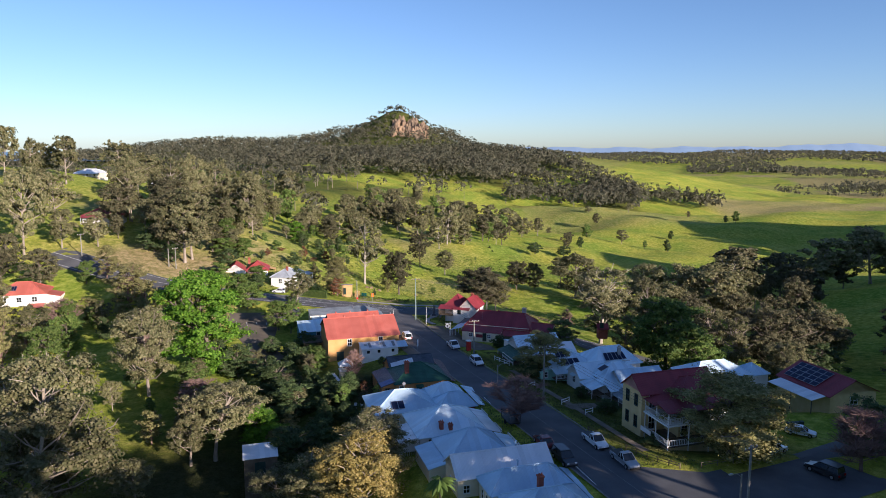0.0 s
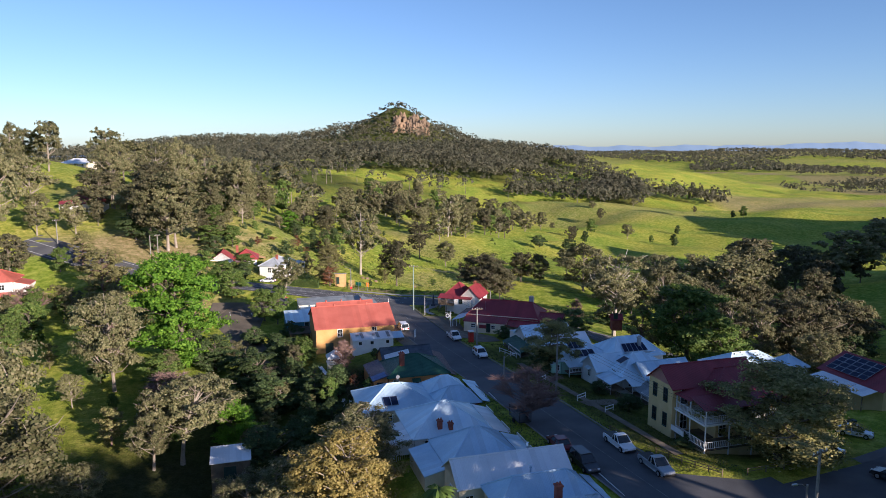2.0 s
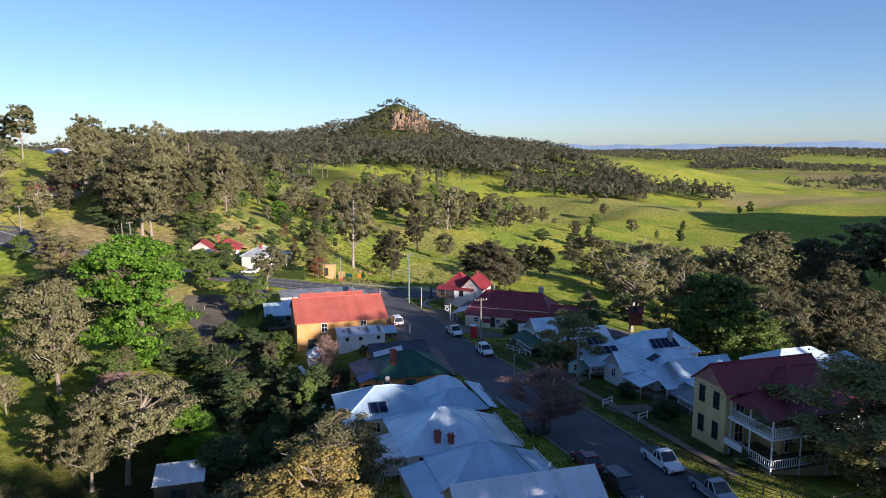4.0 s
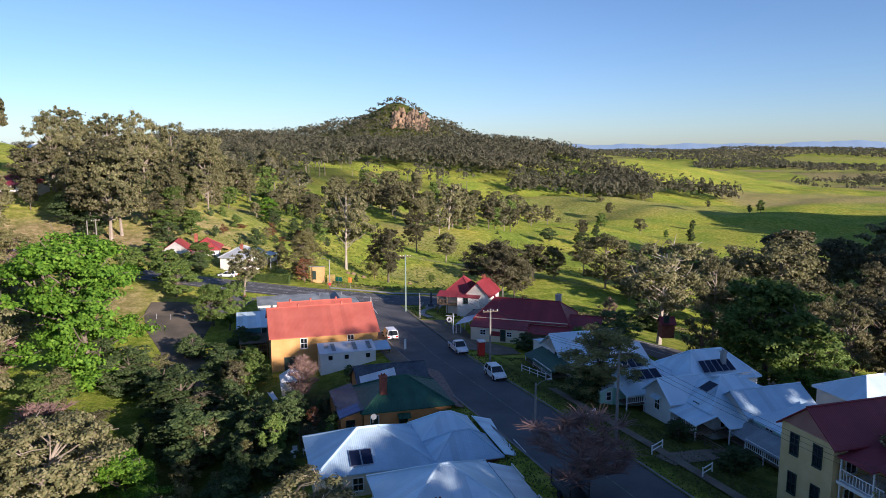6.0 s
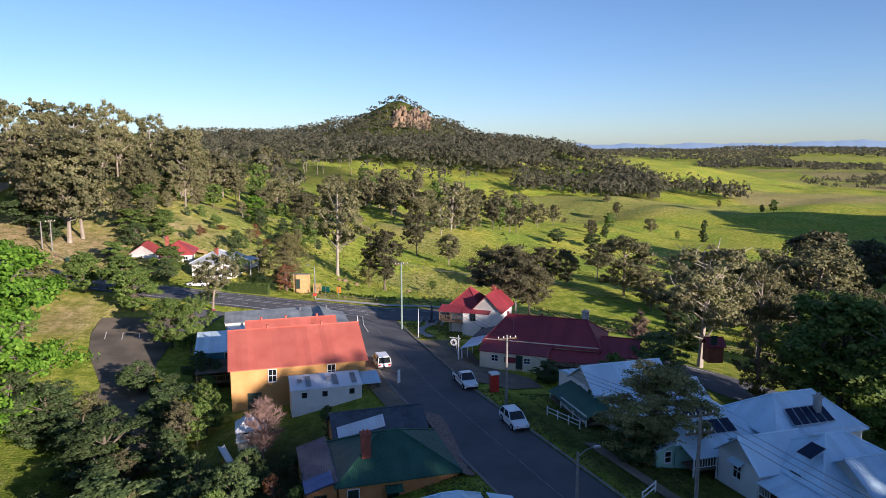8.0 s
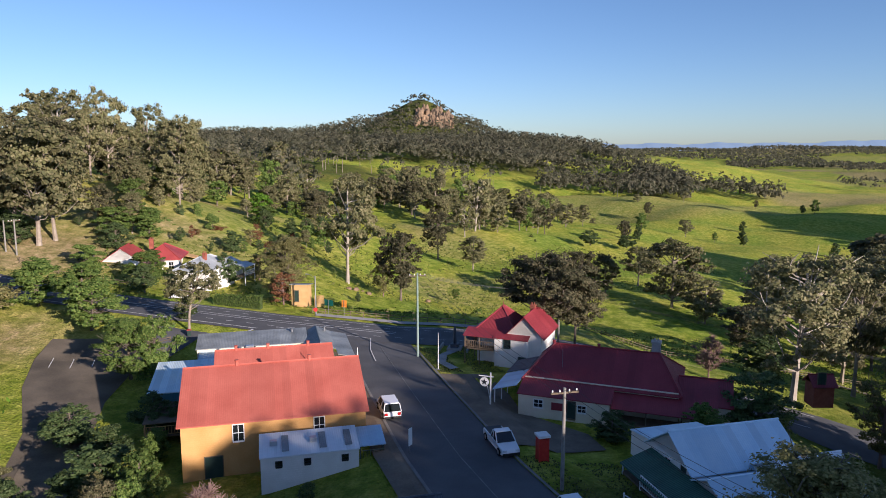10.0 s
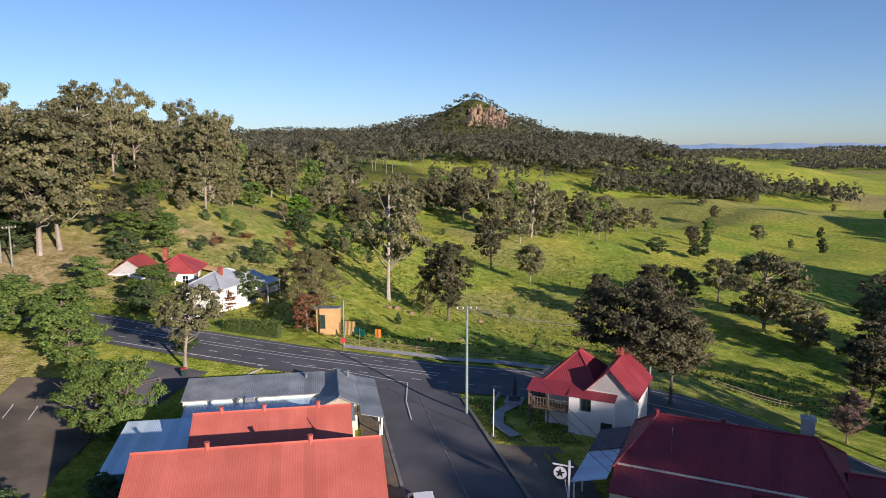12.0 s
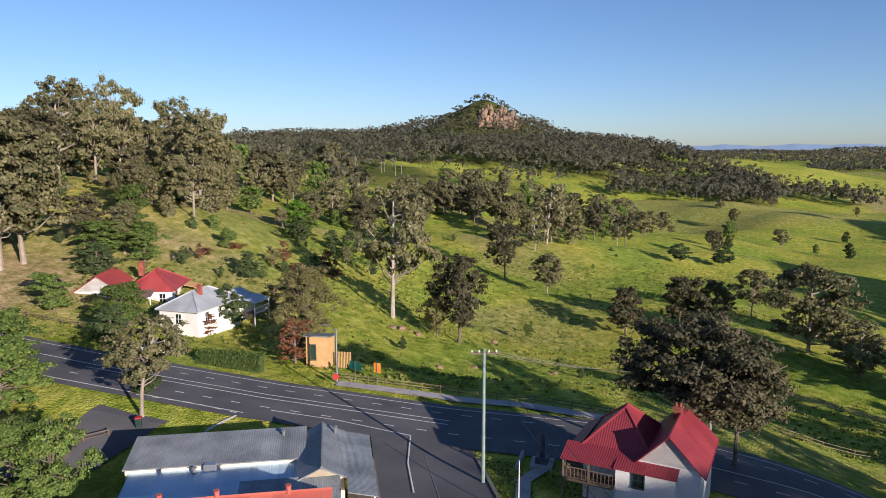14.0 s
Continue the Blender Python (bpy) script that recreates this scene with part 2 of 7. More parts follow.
M = {
    "pasture": grassland(),
    "asphalt": surface("asphalt", (0.07, 0.072, 0.078), (0.12, 0.121, 0.125), 0.85, 0.25, 9, 0.2),
    "asphalt_old": surface("asphalt_old", (0.07, 0.06, 0.046), (0.18, 0.15, 0.11), 0.9, 0.22, 8, 0.25),
    "gravel": surface("gravel", (0.12, 0.10, 0.075), (0.22, 0.18, 0.13), 0.95, 0.5, 6, 0.5),
    "concrete": surface("concrete", (0.30, 0.29, 0.27), (0.45, 0.43, 0.40), 0.9, 0.8, 12, 0.2),
    "paint_white": surface("road_paint", (0.55, 0.55, 0.53), (0.72, 0.72, 0.70), 0.7, 2, 14, 0.1),
    "roof_red": surface("red_roof_sheet", (0.40, 0.10, 0.07), (0.50, 0.145, 0.105), 0.55, 0.35, 7, 0.1, ribs=True),
    "roof_maroon": surface("maroon_roof_sheet", (0.19, 0.025, 0.036), (0.27, 0.042, 0.052), 0.5, 0.35, 6, 0.3, ribs=True),
    "roof_galv": surface("galvanised_roof_sheet", (0.58, 0.75, 0.87), (0.72, 0.85, 0.93), 0.38, 0.5, 5, 0.22, metal=0.2, ribs=True),
    "roof_pale": surface("pale_roof_sheet", (0.70, 0.73, 0.76), (0.82, 0.84, 0.86), 0.42, 0.5, 5, 0.22, metal=0.15, ribs=True),
    "roof_blue": surface("blue_grey_roof_sheet", (0.42, 0.58, 0.72), (0.55, 0.70, 0.82), 0.38, 0.5, 5, 0.22, metal=0.25, ribs=True),
    "roof_green": surface("green_roof_sheet", (0.02, 0.075, 0.05), (0.04, 0.12, 0.08), 0.5, 0.6, 6, 0.5, ribs=True),
    "roof_slate": surface("slate_grey_roof_tile", (0.05, 0.06, 0.08), (0.10, 0.115, 0.14), 0.5, 1.2, 7, 0.6, ribs=True),
    "roof_grey": surface("weathered_grey_roof_sheet", (0.17, 0.19, 0.20), (0.33, 0.36, 0.37), 0.5, 0.4, 5, 0.22, metal=0.2, ribs=True),
    "stripe": surface("faded_striped_awning", (0.08, 0.045, 0.04), (0.26, 0.18, 0.15), 0.6, 3, 9, 0.3, ribs=True),
    "yellow": surface("yellow_boards", (0.52, 0.28, 0.085), (0.62, 0.36, 0.135), 0.75, 0.7, 10, 0.35, boards=0.2),
    "cream": surface("cream_boards", (0.66, 0.58, 0.42), (0.76, 0.69, 0.54), 0.75, 0.7, 10, 0.35, boards=0.2),
    "white": surface("white_boards", (0.68, 0.67, 0.63), (0.80, 0.79, 0.76), 0.7, 0.7, 10, 0.35, boards=0.2),
    "orange": surface("orange_brick_wall", (0.50, 0.22, 0.07), (0.62, 0.31, 0.12), 0.8, 1.0, 14, 0.35, boards=0.1),
    "redbrick": surface("red_brick", (0.22, 0.06, 0.04), (0.34, 0.11, 0.07), 0.85, 1.5, 16, 0.4, boards=0.09),
    "mint": surface("mint_boards", (0.34, 0.58, 0.46), (0.46, 0.70, 0.57), 0.75, 0.7, 10, 0.35, boards=0.2),
    "teal": surface("teal_boards", (0.07, 0.21, 0.27), (0.12, 0.29, 0.35), 0.75, 0.7, 10, 0.35, boards=0.2),
    "pink": surface("pink_render", (0.62, 0.33, 0.28), (0.70, 0.42, 0.36), 0.8, 1, 10, 0.1),
    "buff": surface("buff_render", (0.60, 0.45, 0.20), (0.70, 0.55, 0.28), 0.8, 0.8, 10, 0.2, boards=0.3),
    "trim": surface("white_paint", (0.72, 0.72, 0.70), (0.82, 0.82, 0.80), 0.55, 2, 20, 0.05),
    "dark_trim": surface("dark_green_paint", (0.015, 0.035, 0.03), (0.03, 0.055, 0.045), 0.5, 2, 20, 0.05),
    "timber": surface("weathered_timber", (0.10, 0.075, 0.05), (0.20, 0.15, 0.10), 0.85, 1, 25, 0.3, jitter=0.2),
    "hut_timber": surface("yellow_timber_boards", (0.50, 0.30, 0.12), (0.62, 0.40, 0.18), 0.8, 1, 12, 0.3, boards=0.15),
    "pole": surface("grey_pole_timber", (0.17, 0.16, 0.145), (0.30, 0.285, 0.26), 0.85, 1.5, 20, 0.3),
    "pole_teal": surface("copper_green_pole", (0.16, 0.24, 0.22), (0.27, 0.34, 0.31), 0.8, 1.5, 20, 0.2),
    "steel": glossy("grey_steel", (0.30, 0.31, 0.32), 0.45, 0.7),
    "black": glossy("black_plastic", (0.012, 0.012, 0.013), 0.5),
    "rubber": glossy("tyre_rubber", (0.018, 0.018, 0.018), 0.85, spec=0.2),
    "glass": glossy("dark_window_glass", (0.014, 0.018, 0.022), 0.06, spec=0.8),
    "solar": glossy("solar_cell_glass", (0.010, 0.016, 0.045), 0.28, spec=0.25),
    "tank": glossy("aluminium_frame", (0.55, 0.56, 0.57), 0.35, 0.8),
    "chrome": glossy("bright_metal", (0.6, 0.6, 0.6), 0.2, 1.0),
    "red_paint": surface("red_paint", (0.42, 0.025, 0.02), (0.52, 0.045, 0.035), 0.45, 3, 20, 0.03),
    "sign_green": surface("green_sign_face", (0.01, 0.13, 0.10), (0.015, 0.16, 0.12), 0.5, 3, 20, 0.02),
    "sign_orange": surface("orange_sign_face", (0.75, 0.24, 0.02), (0.82, 0.30, 0.03), 0.5, 3, 20, 0.02),
    "lamp_red": glossy("red_lamp_lens", (0.35, 0.01, 0.01), 0.2),
    "lamp_clear": glossy("clear_lamp_lens", (0.7, 0.7, 0.7), 0.1),
    "car_white": glossy("white_car_paint", (0.82, 0.83, 0.84), 0.3, spec=0.5, coat=0.6),
    "car_silver": glossy("silver_car_paint", (0.42, 0.44, 0.46), 0.3, 0.4, coat=0.6),
    "car_dark": glossy("dark_car_paint", (0.035, 0.038, 0.045), 0.3, 0.2, coat=0.6),
    "car_red": glossy("dark_red_car_paint", (0.16, 0.012, 0.015), 0.3, 0.1, coat=0.6),
    "bark_pale": surface("pale_gum_bark", (0.20, 0.165, 0.125), (0.37, 0.315, 0.255), 0.85, 0.8, 6, 0.3),
    "bark_white": surface("smooth_white_gum_bark", (0.27, 0.235, 0.19), (0.45, 0.40, 0.34), 0.8, 0.8, 6, 0.2),
    "bark_dark": surface("grey_brown_bark", (0.10, 0.08, 0.06), (0.20, 0.165, 0.13), 0.9, 1, 8, 0.5),
    "bark_twig": surface("bare_twig_bark", (0.17, 0.105, 0.09), (0.28, 0.185, 0.155), 0.9, 1, 8, 0.3),
    "gum": leafage("gum_leaves", (0.110, 0.120, 0.048), (0.194, 0.189, 0.086), (0.294, 0.262, 0.142)),
    "gum_dark": leafage("dark_gum_leaves", (0.067, 0.073, 0.034), (0.122, 0.116, 0.059), (0.195, 0.168, 0.095)),
    # sunlit copy of the gum leaves: golden light put into the colour
    "gum_gold": leafage("gold_lit_gum_leaves", (0.268, 0.232, 0.063), (0.464, 0.378, 0.112), (0.610, 0.476, 0.177)),
    "green": leafage("fresh_green_leaves", (0.067, 0.156, 0.013), (0.119, 0.244, 0.019), (0.197, 0.332, 0.031)),
    "green_mid": leafage("mid_green_leaves", (0.073, 0.134, 0.027), (0.146, 0.220, 0.046), (0.232, 0.287, 0.073)),
    "green_dark": leafage("dark_green_leaves", (0.049, 0.085, 0.029), (0.091, 0.134, 0.046), (0.140, 0.183, 0.068)),
    "olive": leafage("olive_leaves", (0.146, 0.152, 0.051), (0.244, 0.232, 0.088), (0.342, 0.305, 0.134)),
    "rust": leafage("rust_leaves", (0.122, 0.049, 0.024), (0.207, 0.091, 0.043), (0.268, 0.146, 0.073)),
    "forest": leafage("forest_leaves", (0.055, 0.06, 0.034), (0.095, 0.095, 0.06), (0.15, 0.135, 0.09)),
    "tussock": leafage("tussock_blades", (0.110, 0.171, 0.024), (0.207, 0.268, 0.043), (0.366, 0.329, 0.110)),
    "verge": leafage("verge_blades", (0.05, 0.065, 0.022), (0.085, 0.098, 0.035), (0.14, 0.13, 0.06)),
    "kerbstone": surface("kerbstone", (0.15, 0.145, 0.135), (0.25, 0.24, 0.225), 0.9, 0.8, 12, 0.2),
    "paint_worn": surface("worn_road_paint", (0.10, 0.10, 0.10), (0.30, 0.30, 0.29), 0.8, 1.2, 6, 0.1),
    "tarp_blue": surface("blue_sheet", (0.05, 0.10, 0.26), (0.09, 0.16, 0.34), 0.5, 1, 8, 0.2, ribs=True),
    "roof_crimson": surface("crimson_roof_sheet", (0.29, 0.045, 0.045), (0.38, 0.07, 0.065), 0.5, 0.4, 6, 0.3, ribs=True),
    "roof_zinc": surface("zinc_grey_roof_sheet", (0.36, 0.39, 0.41), (0.52, 0.55, 0.57), 0.45, 0.4, 5, 0.4, metal=0.15, ribs=True),
    "rock": surface("cliff_rock", (0.11, 0.085, 0.06), (0.32, 0.215, 0.13), 0.9, 0.035, 0.3, 0.9),
    "sea": glossy("sea_water", (0.02, 0.07, 0.14), 0.3, spec=0.4),
    "far": None,
}


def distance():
    """Far range: the haze of deep air is put into its blue colour and a faint glow."""
    m, n, l, p = nodes_of("haze_tinted_range")
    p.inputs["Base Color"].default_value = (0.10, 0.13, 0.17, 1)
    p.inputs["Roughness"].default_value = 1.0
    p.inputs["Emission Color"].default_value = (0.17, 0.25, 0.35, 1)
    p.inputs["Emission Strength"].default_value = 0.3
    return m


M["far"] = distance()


# ---- building helpers ----
def mesh_of(name, bm, material):
    me = bpy.data.meshes.new(name)
    bmesh.ops.recalc_face_normals(bm, faces=bm.faces[:])
    bm.to_mesh(me)
    bm.free()
    me.materials.append(M[material])
    return me


def part(name, bm, material, parent, label=""):
    ob = new(name, mesh_of(name, bm, material))
    ob.parent = parent
    return tagged(ob, label)


def thing(name, m, label, category, group="", kind=""):
    ob = new(name)
    ob.empty_display_size = 0.3
    ob.matrix_world = m
    return tagged(ob, label, category, group, kind)


def add_box(bm, x0, x1, y0, y1, z0, z1):
    v = [bm.verts.new((x, y, z)) for z in (z0, z1) for x, y in ((x0, y0), (x1, y0), (x1, y1), (x0, y1))]
    for f in ((0, 3, 2, 1), (4, 5, 6, 7), (0, 1, 5, 4), (1, 2, 6, 5), (2, 3, 7, 6), (3, 0, 4, 7)):
        bm.faces.new([v[i] for i in f])
    return v


def box(x0, x1, y0, y1, z0, z1, bevel=0.0):
    bm = bmesh.new()
    add_box(bm, x0, x1, y0, y1, z0, z1)
    if bevel:
        bmesh.ops.bevel(bm, geom=bm.edges[:], offset=bevel, segments=2, affect="EDGES", profile=0.7)
    return bm


def add_tube(bm, pts, radii, sides=6):
    rings = []
    for i, p in enumerate(pts):
        p = Vector(p)
        d = (Vector(pts[min(i + 1, len(pts) - 1)]) - Vector(pts[max(i - 1, 0)])).normalized()
        a = d.cross(Vector((0.3, 0.9, 0.2))).normalized()
        b = d.cross(a)
        rings.append([bm.verts.new(p + (a * math.cos(k * 2 * math.pi / sides) + b * math.sin(k * 2 * math.pi / sides)) * radii[i]) for k in range(sides)])
    for r, s in zip(rings, rings[1:]):
        for k in range(sides):
            bm.faces.new((r[k], r[(k + 1) % sides], s[(k + 1) % sides], s[k]))
    bm.faces.new(rings[0][::-1])
    bm.faces.new(rings[-1])


def tube(pts, radii, sides=6):
    bm = bmesh.new()
    add_tube(bm, pts, radii, sides)
    return bm


def slab(polys, thick):
    """Roof sheets from polygons (lists of points, seen from above), with thickness and a map along the eaves."""
    bm = bmesh.new()
    uvl = bm.loops.layers.uv.new("along")
    made = {}

    def vert(p, low):
        key = (round(p[0], 3), round(p[1], 3), round(p[2], 3), low)
        if key not in made:
            made[key] = bm.verts.new((p[0], p[1], p[2] - (thick if low else 0)))
        return made[key]
    edges = {}
    for poly in polys:
        nrm = (Vector(poly[1]) - Vector(poly[0])).cross(Vector(poly[2]) - Vector(poly[0])).normalized()
        along = Vector((-nrm.y, nrm.x, 0))
        along = along.normalized() if along.length > 1e-3 else Vector((1, 0, 0))
        for low in (False, True):
            try:
                f = bm.faces.new([vert(p, low) for p in (poly if not low else poly[::-1])])
            except ValueError:
                continue
            for lp in f.loops:
                lp[uvl].uv = (lp.vert.co.dot(along), lp.vert.co.z)
        for a, b in zip(poly, poly[1:] + poly[:1]):
            k = tuple(sorted((tuple(round(c, 3) for c in a), tuple(round(c, 3) for c in b))))
            edges[k] = edges.get(k, 0) + 1
    for (a, b), count in edges.items():
        if count == 1:
            bm.faces.new((vert(a, False), vert(b, False), vert(b, True), vert(a, True)))
    return bm


def roof_polys(kind, x0, x1, y0, y1, ze, zr, hip=1.0):
    xm, ym = (x0 + x1) / 2, (y0 + y1) / 2
    if kind == "gable_x":
        return [[(x0, y0, ze), (x1, y0, ze), (x1, ym, zr), (x0, ym, zr)], [(x1, y1, ze), (x0, y1, ze), (x0, ym, zr), (x1, ym, zr)]]
    if kind == "gable_y":
        return [[(x0, y1, ze), (x0, y0, ze), (xm, y0, zr), (xm, y1, zr)], [(x1, y0, ze), (x1, y1, ze), (xm, y1, zr), (xm, y0, zr)]]
    if kind == "hip":
        d = min(x1 - x0, y1 - y0) / 2 * hip
        if x1 - x0 >= y1 - y0:
            a, b = (x0 + d, ym, zr), (x1 - d, ym, zr)
            if x1 - x0 - 2 * d < 0.2:
                a = b = (xm, ym, zr)
                return [[p, q, a] for p, q in (((x0, y0, ze), (x1, y0, ze)), ((x1, y0, ze), (x1, y1, ze)), ((x1, y1, ze), (x0, y1, ze)), ((x0, y1, ze), (x0, y0, ze)))]
            return [[(x0, y0, ze), (x1, y0, ze), b, a], [(x1, y1, ze), (x0, y1, ze), a, b], [(x0, y1, ze), (x0, y0, ze), a], [(x1, y0, ze), (x1, y1, ze), b]]
        a, b = (xm, y0 + d, zr), (xm, y1 - d, zr)
        return [[(x0, y1, ze), (x0, y0, ze), a, b], [(x1, y0, ze), (x1, y1, ze), b, a], [(x0, y0, ze), (x1, y0, ze), a], [(x1, y1, ze), (x0, y1, ze), b]]
    z = {"fall_y0": (ze, ze, zr, zr), "fall_y1": (zr, zr, ze, ze), "fall_x0": (ze, zr, zr, ze), "fall_x1": (zr, ze, ze, zr)}[kind]
    return [[(x0, y0, z[0]), (x1, y0, z[1]), (x1, y1, z[2]), (x0, y1, z[3])]]


class House:
    """A building on the ground at (u, v) of a frame turned by yaw degrees; its local x and y run along that frame."""

    def __init__(self, name, label, category, u, v, yaw=16.0, drop=0.4, base=None, group=""):
        self.u, self.v = u, v
        c, s = math.cos(radians(yaw)), math.sin(radians(yaw))
        self.at = lambda a, b: (a * c - b * s, a * s + b * c)
        x, y = self.at(u, v)
        self.z = gz(x, y) - drop if base is None else base
        self.ob = thing(name, pose(x, y, self.z, 0, 0, yaw), label, category, group)

    def block(self, u0, u1, v0, v1, ze, zr, kind, wall, roof, over=0.45, z0=None, hip=1.0, roof_name="roof", label="", gable=None, open_walls=False):
        """Walls up to the eaves height ze (world metres) under a roof that rises to zr."""
        x0, x1, y0, y1 = u0 - self.u, u1 - self.u, v0 - self.v, v1 - self.v
        ze, zr = ze - self.z, zr - self.z
        b = -1.2 if z0 is None else z0 - self.z
        xm, ym = (x0 + x1) / 2, (y0 + y1) / 2
        if wall:
            bm = bmesh.new()
            add_box(bm, x0, x1, y0, y1, b, ze - 0.05)
            tri = None
            if kind == "gable_x":
                tri = [((x, y0, ze - 0.05), (x, y1, ze - 0.05), (x, ym, zr - 0.15)) for x in (x0, x1)]
            if kind == "gable_y":
                tri = [((x0, y, ze - 0.05), (x1, y, ze - 0.05), (xm, y, zr - 0.15)) for y in (y0, y1)]
            w = part("wall", bm, wall, self.ob)
            if tri:
                for t in tri:
                    bm = bmesh.new()
                    bm.faces.new([bm.verts.new(p) for p in t])
                    bmesh.ops.solidify(bm, geom=bm.faces[:], thickness=0.08)
                    part("gable", bm, gable or wall, self.ob)
            if kind.startswith("fall"):
                bm = bmesh.new()
                top = roof_polys(kind, x0, x1, y0, y1, ze, zr)[0]
                for a, c in zip(top, top[1:] + top[:1]):
                    pts = [(a[0], a[1], ze - 0.06), (c[0], c[1], ze - 0.06), (c[0], c[1], c[2] - 0.1), (a[0], a[1], a[2] - 0.1)]
                    if max(a[2], c[2]) - ze > 0.05:
                        if a[2] - ze < 0.05: pts.pop(3)
                        elif c[2] - ze < 0.05: pts.pop(2)
                        bm.faces.new([bm.verts.new(p) for p in pts])
                part("upper_wall", bm, wall, self.ob)
        run = {"gable_x": (y1 - y0) / 2, "gable_y": (x1 - x0) / 2, "hip": min(x1 - x0, y1 - y0) / 2 * hip}.get(kind)
        if run is None:
            run = (y1 - y0) if kind[-2] == "y" else (x1 - x0)
        dz = (zr - ze) / run * over
        ox = over if not kind == "gable_x" else 0.3
        oy = over if not kind == "gable_y" else 0.3
        if kind.startswith("fall"):
            polys = roof_polys(kind, x0 - over * 0.5, x1 + over * 0.5, y0 - over * 0.5, y1 + over * 0.5, ze, zr)
        else:
            polys = roof_polys(kind, x0 - ox, x1 + ox, y0 - oy, y1 + oy, ze - dz, zr, hip)
        r = part(roof_name, slab(polys, 0.1), roof, self.ob, label)
        seen, bm = set(), bmesh.new()
        for poly in polys:
            for a, c in zip(poly, poly[1:] + poly[:1]):
                k = tuple(sorted((a, c)))
                if (a[2] > ze + 0.05 or c[2] > ze + 0.05) and k in seen:
                    add_tube(bm, [Vector(a) + Vector((0, 0, 0.03)), Vector(c) + Vector((0, 0, 0.03))], (0.1, 0.1), 5)
                seen.add(k)
        if len(bm.verts):
            part("ridge_cap", bm, roof, r)
        else:
            bm.free()
        if not kind.startswith("fall"):
            low = [p for poly in polys for p in poly if p[2] < ze]
            xs_, ys_ = [p[0] for p in low], [p[1] for p in low]
            zl = ze - dz
            if kind != "gable_y":
                for y in (min(ys_), max(ys_)):
                    part("gutter", box(min(xs_), max(xs_), y - 0.05, y + 0.05, zl - 0.11, zl - 0.015), roof, r)
            if kind != "gable_x":
                for x in (min(xs_), max(xs_)):
                    part("gutter", box(x - 0.05, x + 0.05, min(ys_) + 0.08, max(ys_) - 0.08, zl - 0.11, zl - 0.015), roof, r)
        return r

    def window(self, side, a, at, z, w, h, frame_mat="trim", name="window"):
        """A sash window with its sill on the wall whose plane is at; side is the way it looks: -y, +y, -x or +x; a: middle along the wall."""
        z -= self.z
        if side[1] == "y":
            a, at = a - self.u, at - self.v
        else:
            a, at = a - self.v, at - self.u
        s = -1 if side[0] == "-" else 1
        bm, pane, sill = bmesh.new(), bmesh.new(), bmesh.new()
        bars = []

        def put(b, p0, p1, z0, z1, d0, d1):
            lo, hi = sorted((at + s * d0, at + s * d1))
            if side[1] == "y":
                add_box(b, p0, p1, lo, hi, z0, z1)
            else:
                add_box(b, lo, hi, p0, p1, z0, z1)
        t = 0.08
        put(bm, a - w / 2 - t, a - w / 2, z - t, z + h + t, -0.02, 0.07)
        put(bm, a + w / 2, a + w / 2 + t, z - t, z + h + t, -0.02, 0.07)
        put(bm, a - w / 2, a + w / 2, z + h, z + h + t, -0.02, 0.07)
        put(sill, a - w / 2 - 0.05, a + w / 2 + 0.05, z - t - 0.05, z, -0.02, 0.13)
        if name == "window":
            bars.append(bmesh.new())
            put(bars[0], a - w / 2, a + w / 2, z + h / 2 - 0.03, z + h / 2 + 0.03, 0.0, 0.05)
            if w > 0.7:
                bars.append(bmesh.new())
                put(bars[1], a - 0.025, a + 0.025, z, z + h, 0.0, 0.045)
        put(pane, a - w / 2, a + w / 2, z, z + h, -0.01, 0.02)
        wdw = part(name, bm, frame_mat, self.ob)
        part("sill" if name == "window" else "threshold", sill, frame_mat, wdw)
        for bar in bars:
            part("glazing_bar", bar, frame_mat, wdw)
        part("pane" if name == "window" else "door_leaf", pane, "glass" if name == "window" else "dark_trim", wdw)

    def chimney(self, u, v, z0, z1, w=0.75, mat="redbrick"):
        x, y = u - self.u, v - self.v
        z0, z1 = z0 - self.z, z1 - self.z
        c = part("chimney", box(x - w / 2, x + w / 2, y - w / 2, y + w / 2, z0, z1 - 0.25), mat, self.ob)
        part("chimney_cap", box(x - w / 2 - 0.08, x + w / 2 + 0.08, y - w / 2 - 0.08, y + w / 2 + 0.08, z1 - 0.25, z1 - 0.08), mat, c)
        for k in (-0.17, 0.17):
            part("flue", tube([(x + k, y, z1 - 0.08), (x + k, y, z1 + 0.22)], (0.1, 0.085), 7), mat, c)

    def veranda(self, u0, u1, v0, v1, zf, zl, zh, kind, roof, posts, rail="", post_mat="trim", floor=True, sides=()):
        """A lean-to roof on posts over a floor; rail: sides that have a balustrade."""
        x0, x1, y0, y1 = u0 - self.u, u1 - self.u, v0 - self.v, v1 - self.v
        zf, zl, zh = zf - self.z, zl - self.z, zh - self.z
        part("veranda_roof", slab(roof_polys(kind, x0, x1, y0, y1, zl, zh), 0.08), roof, self.ob)
        if floor:
            part("veranda_floor", box(x0 + 0.15, x1 - 0.15, y0 + 0.15, y1 - 0.15, zf - 0.18, zf), "timber", self.ob)
        for px, py in posts:
            px, py = px - self.u, py - self.v
            part("post", box(px - 0.06, px + 0.06, py - 0.06, py + 0.06, -1.0, zl - 0.03), post_mat, self.ob)
        for a, b in sides:
            self.balustrade((a[0], a[1]), (b[0], b[1]), zf + self.z, post_mat)

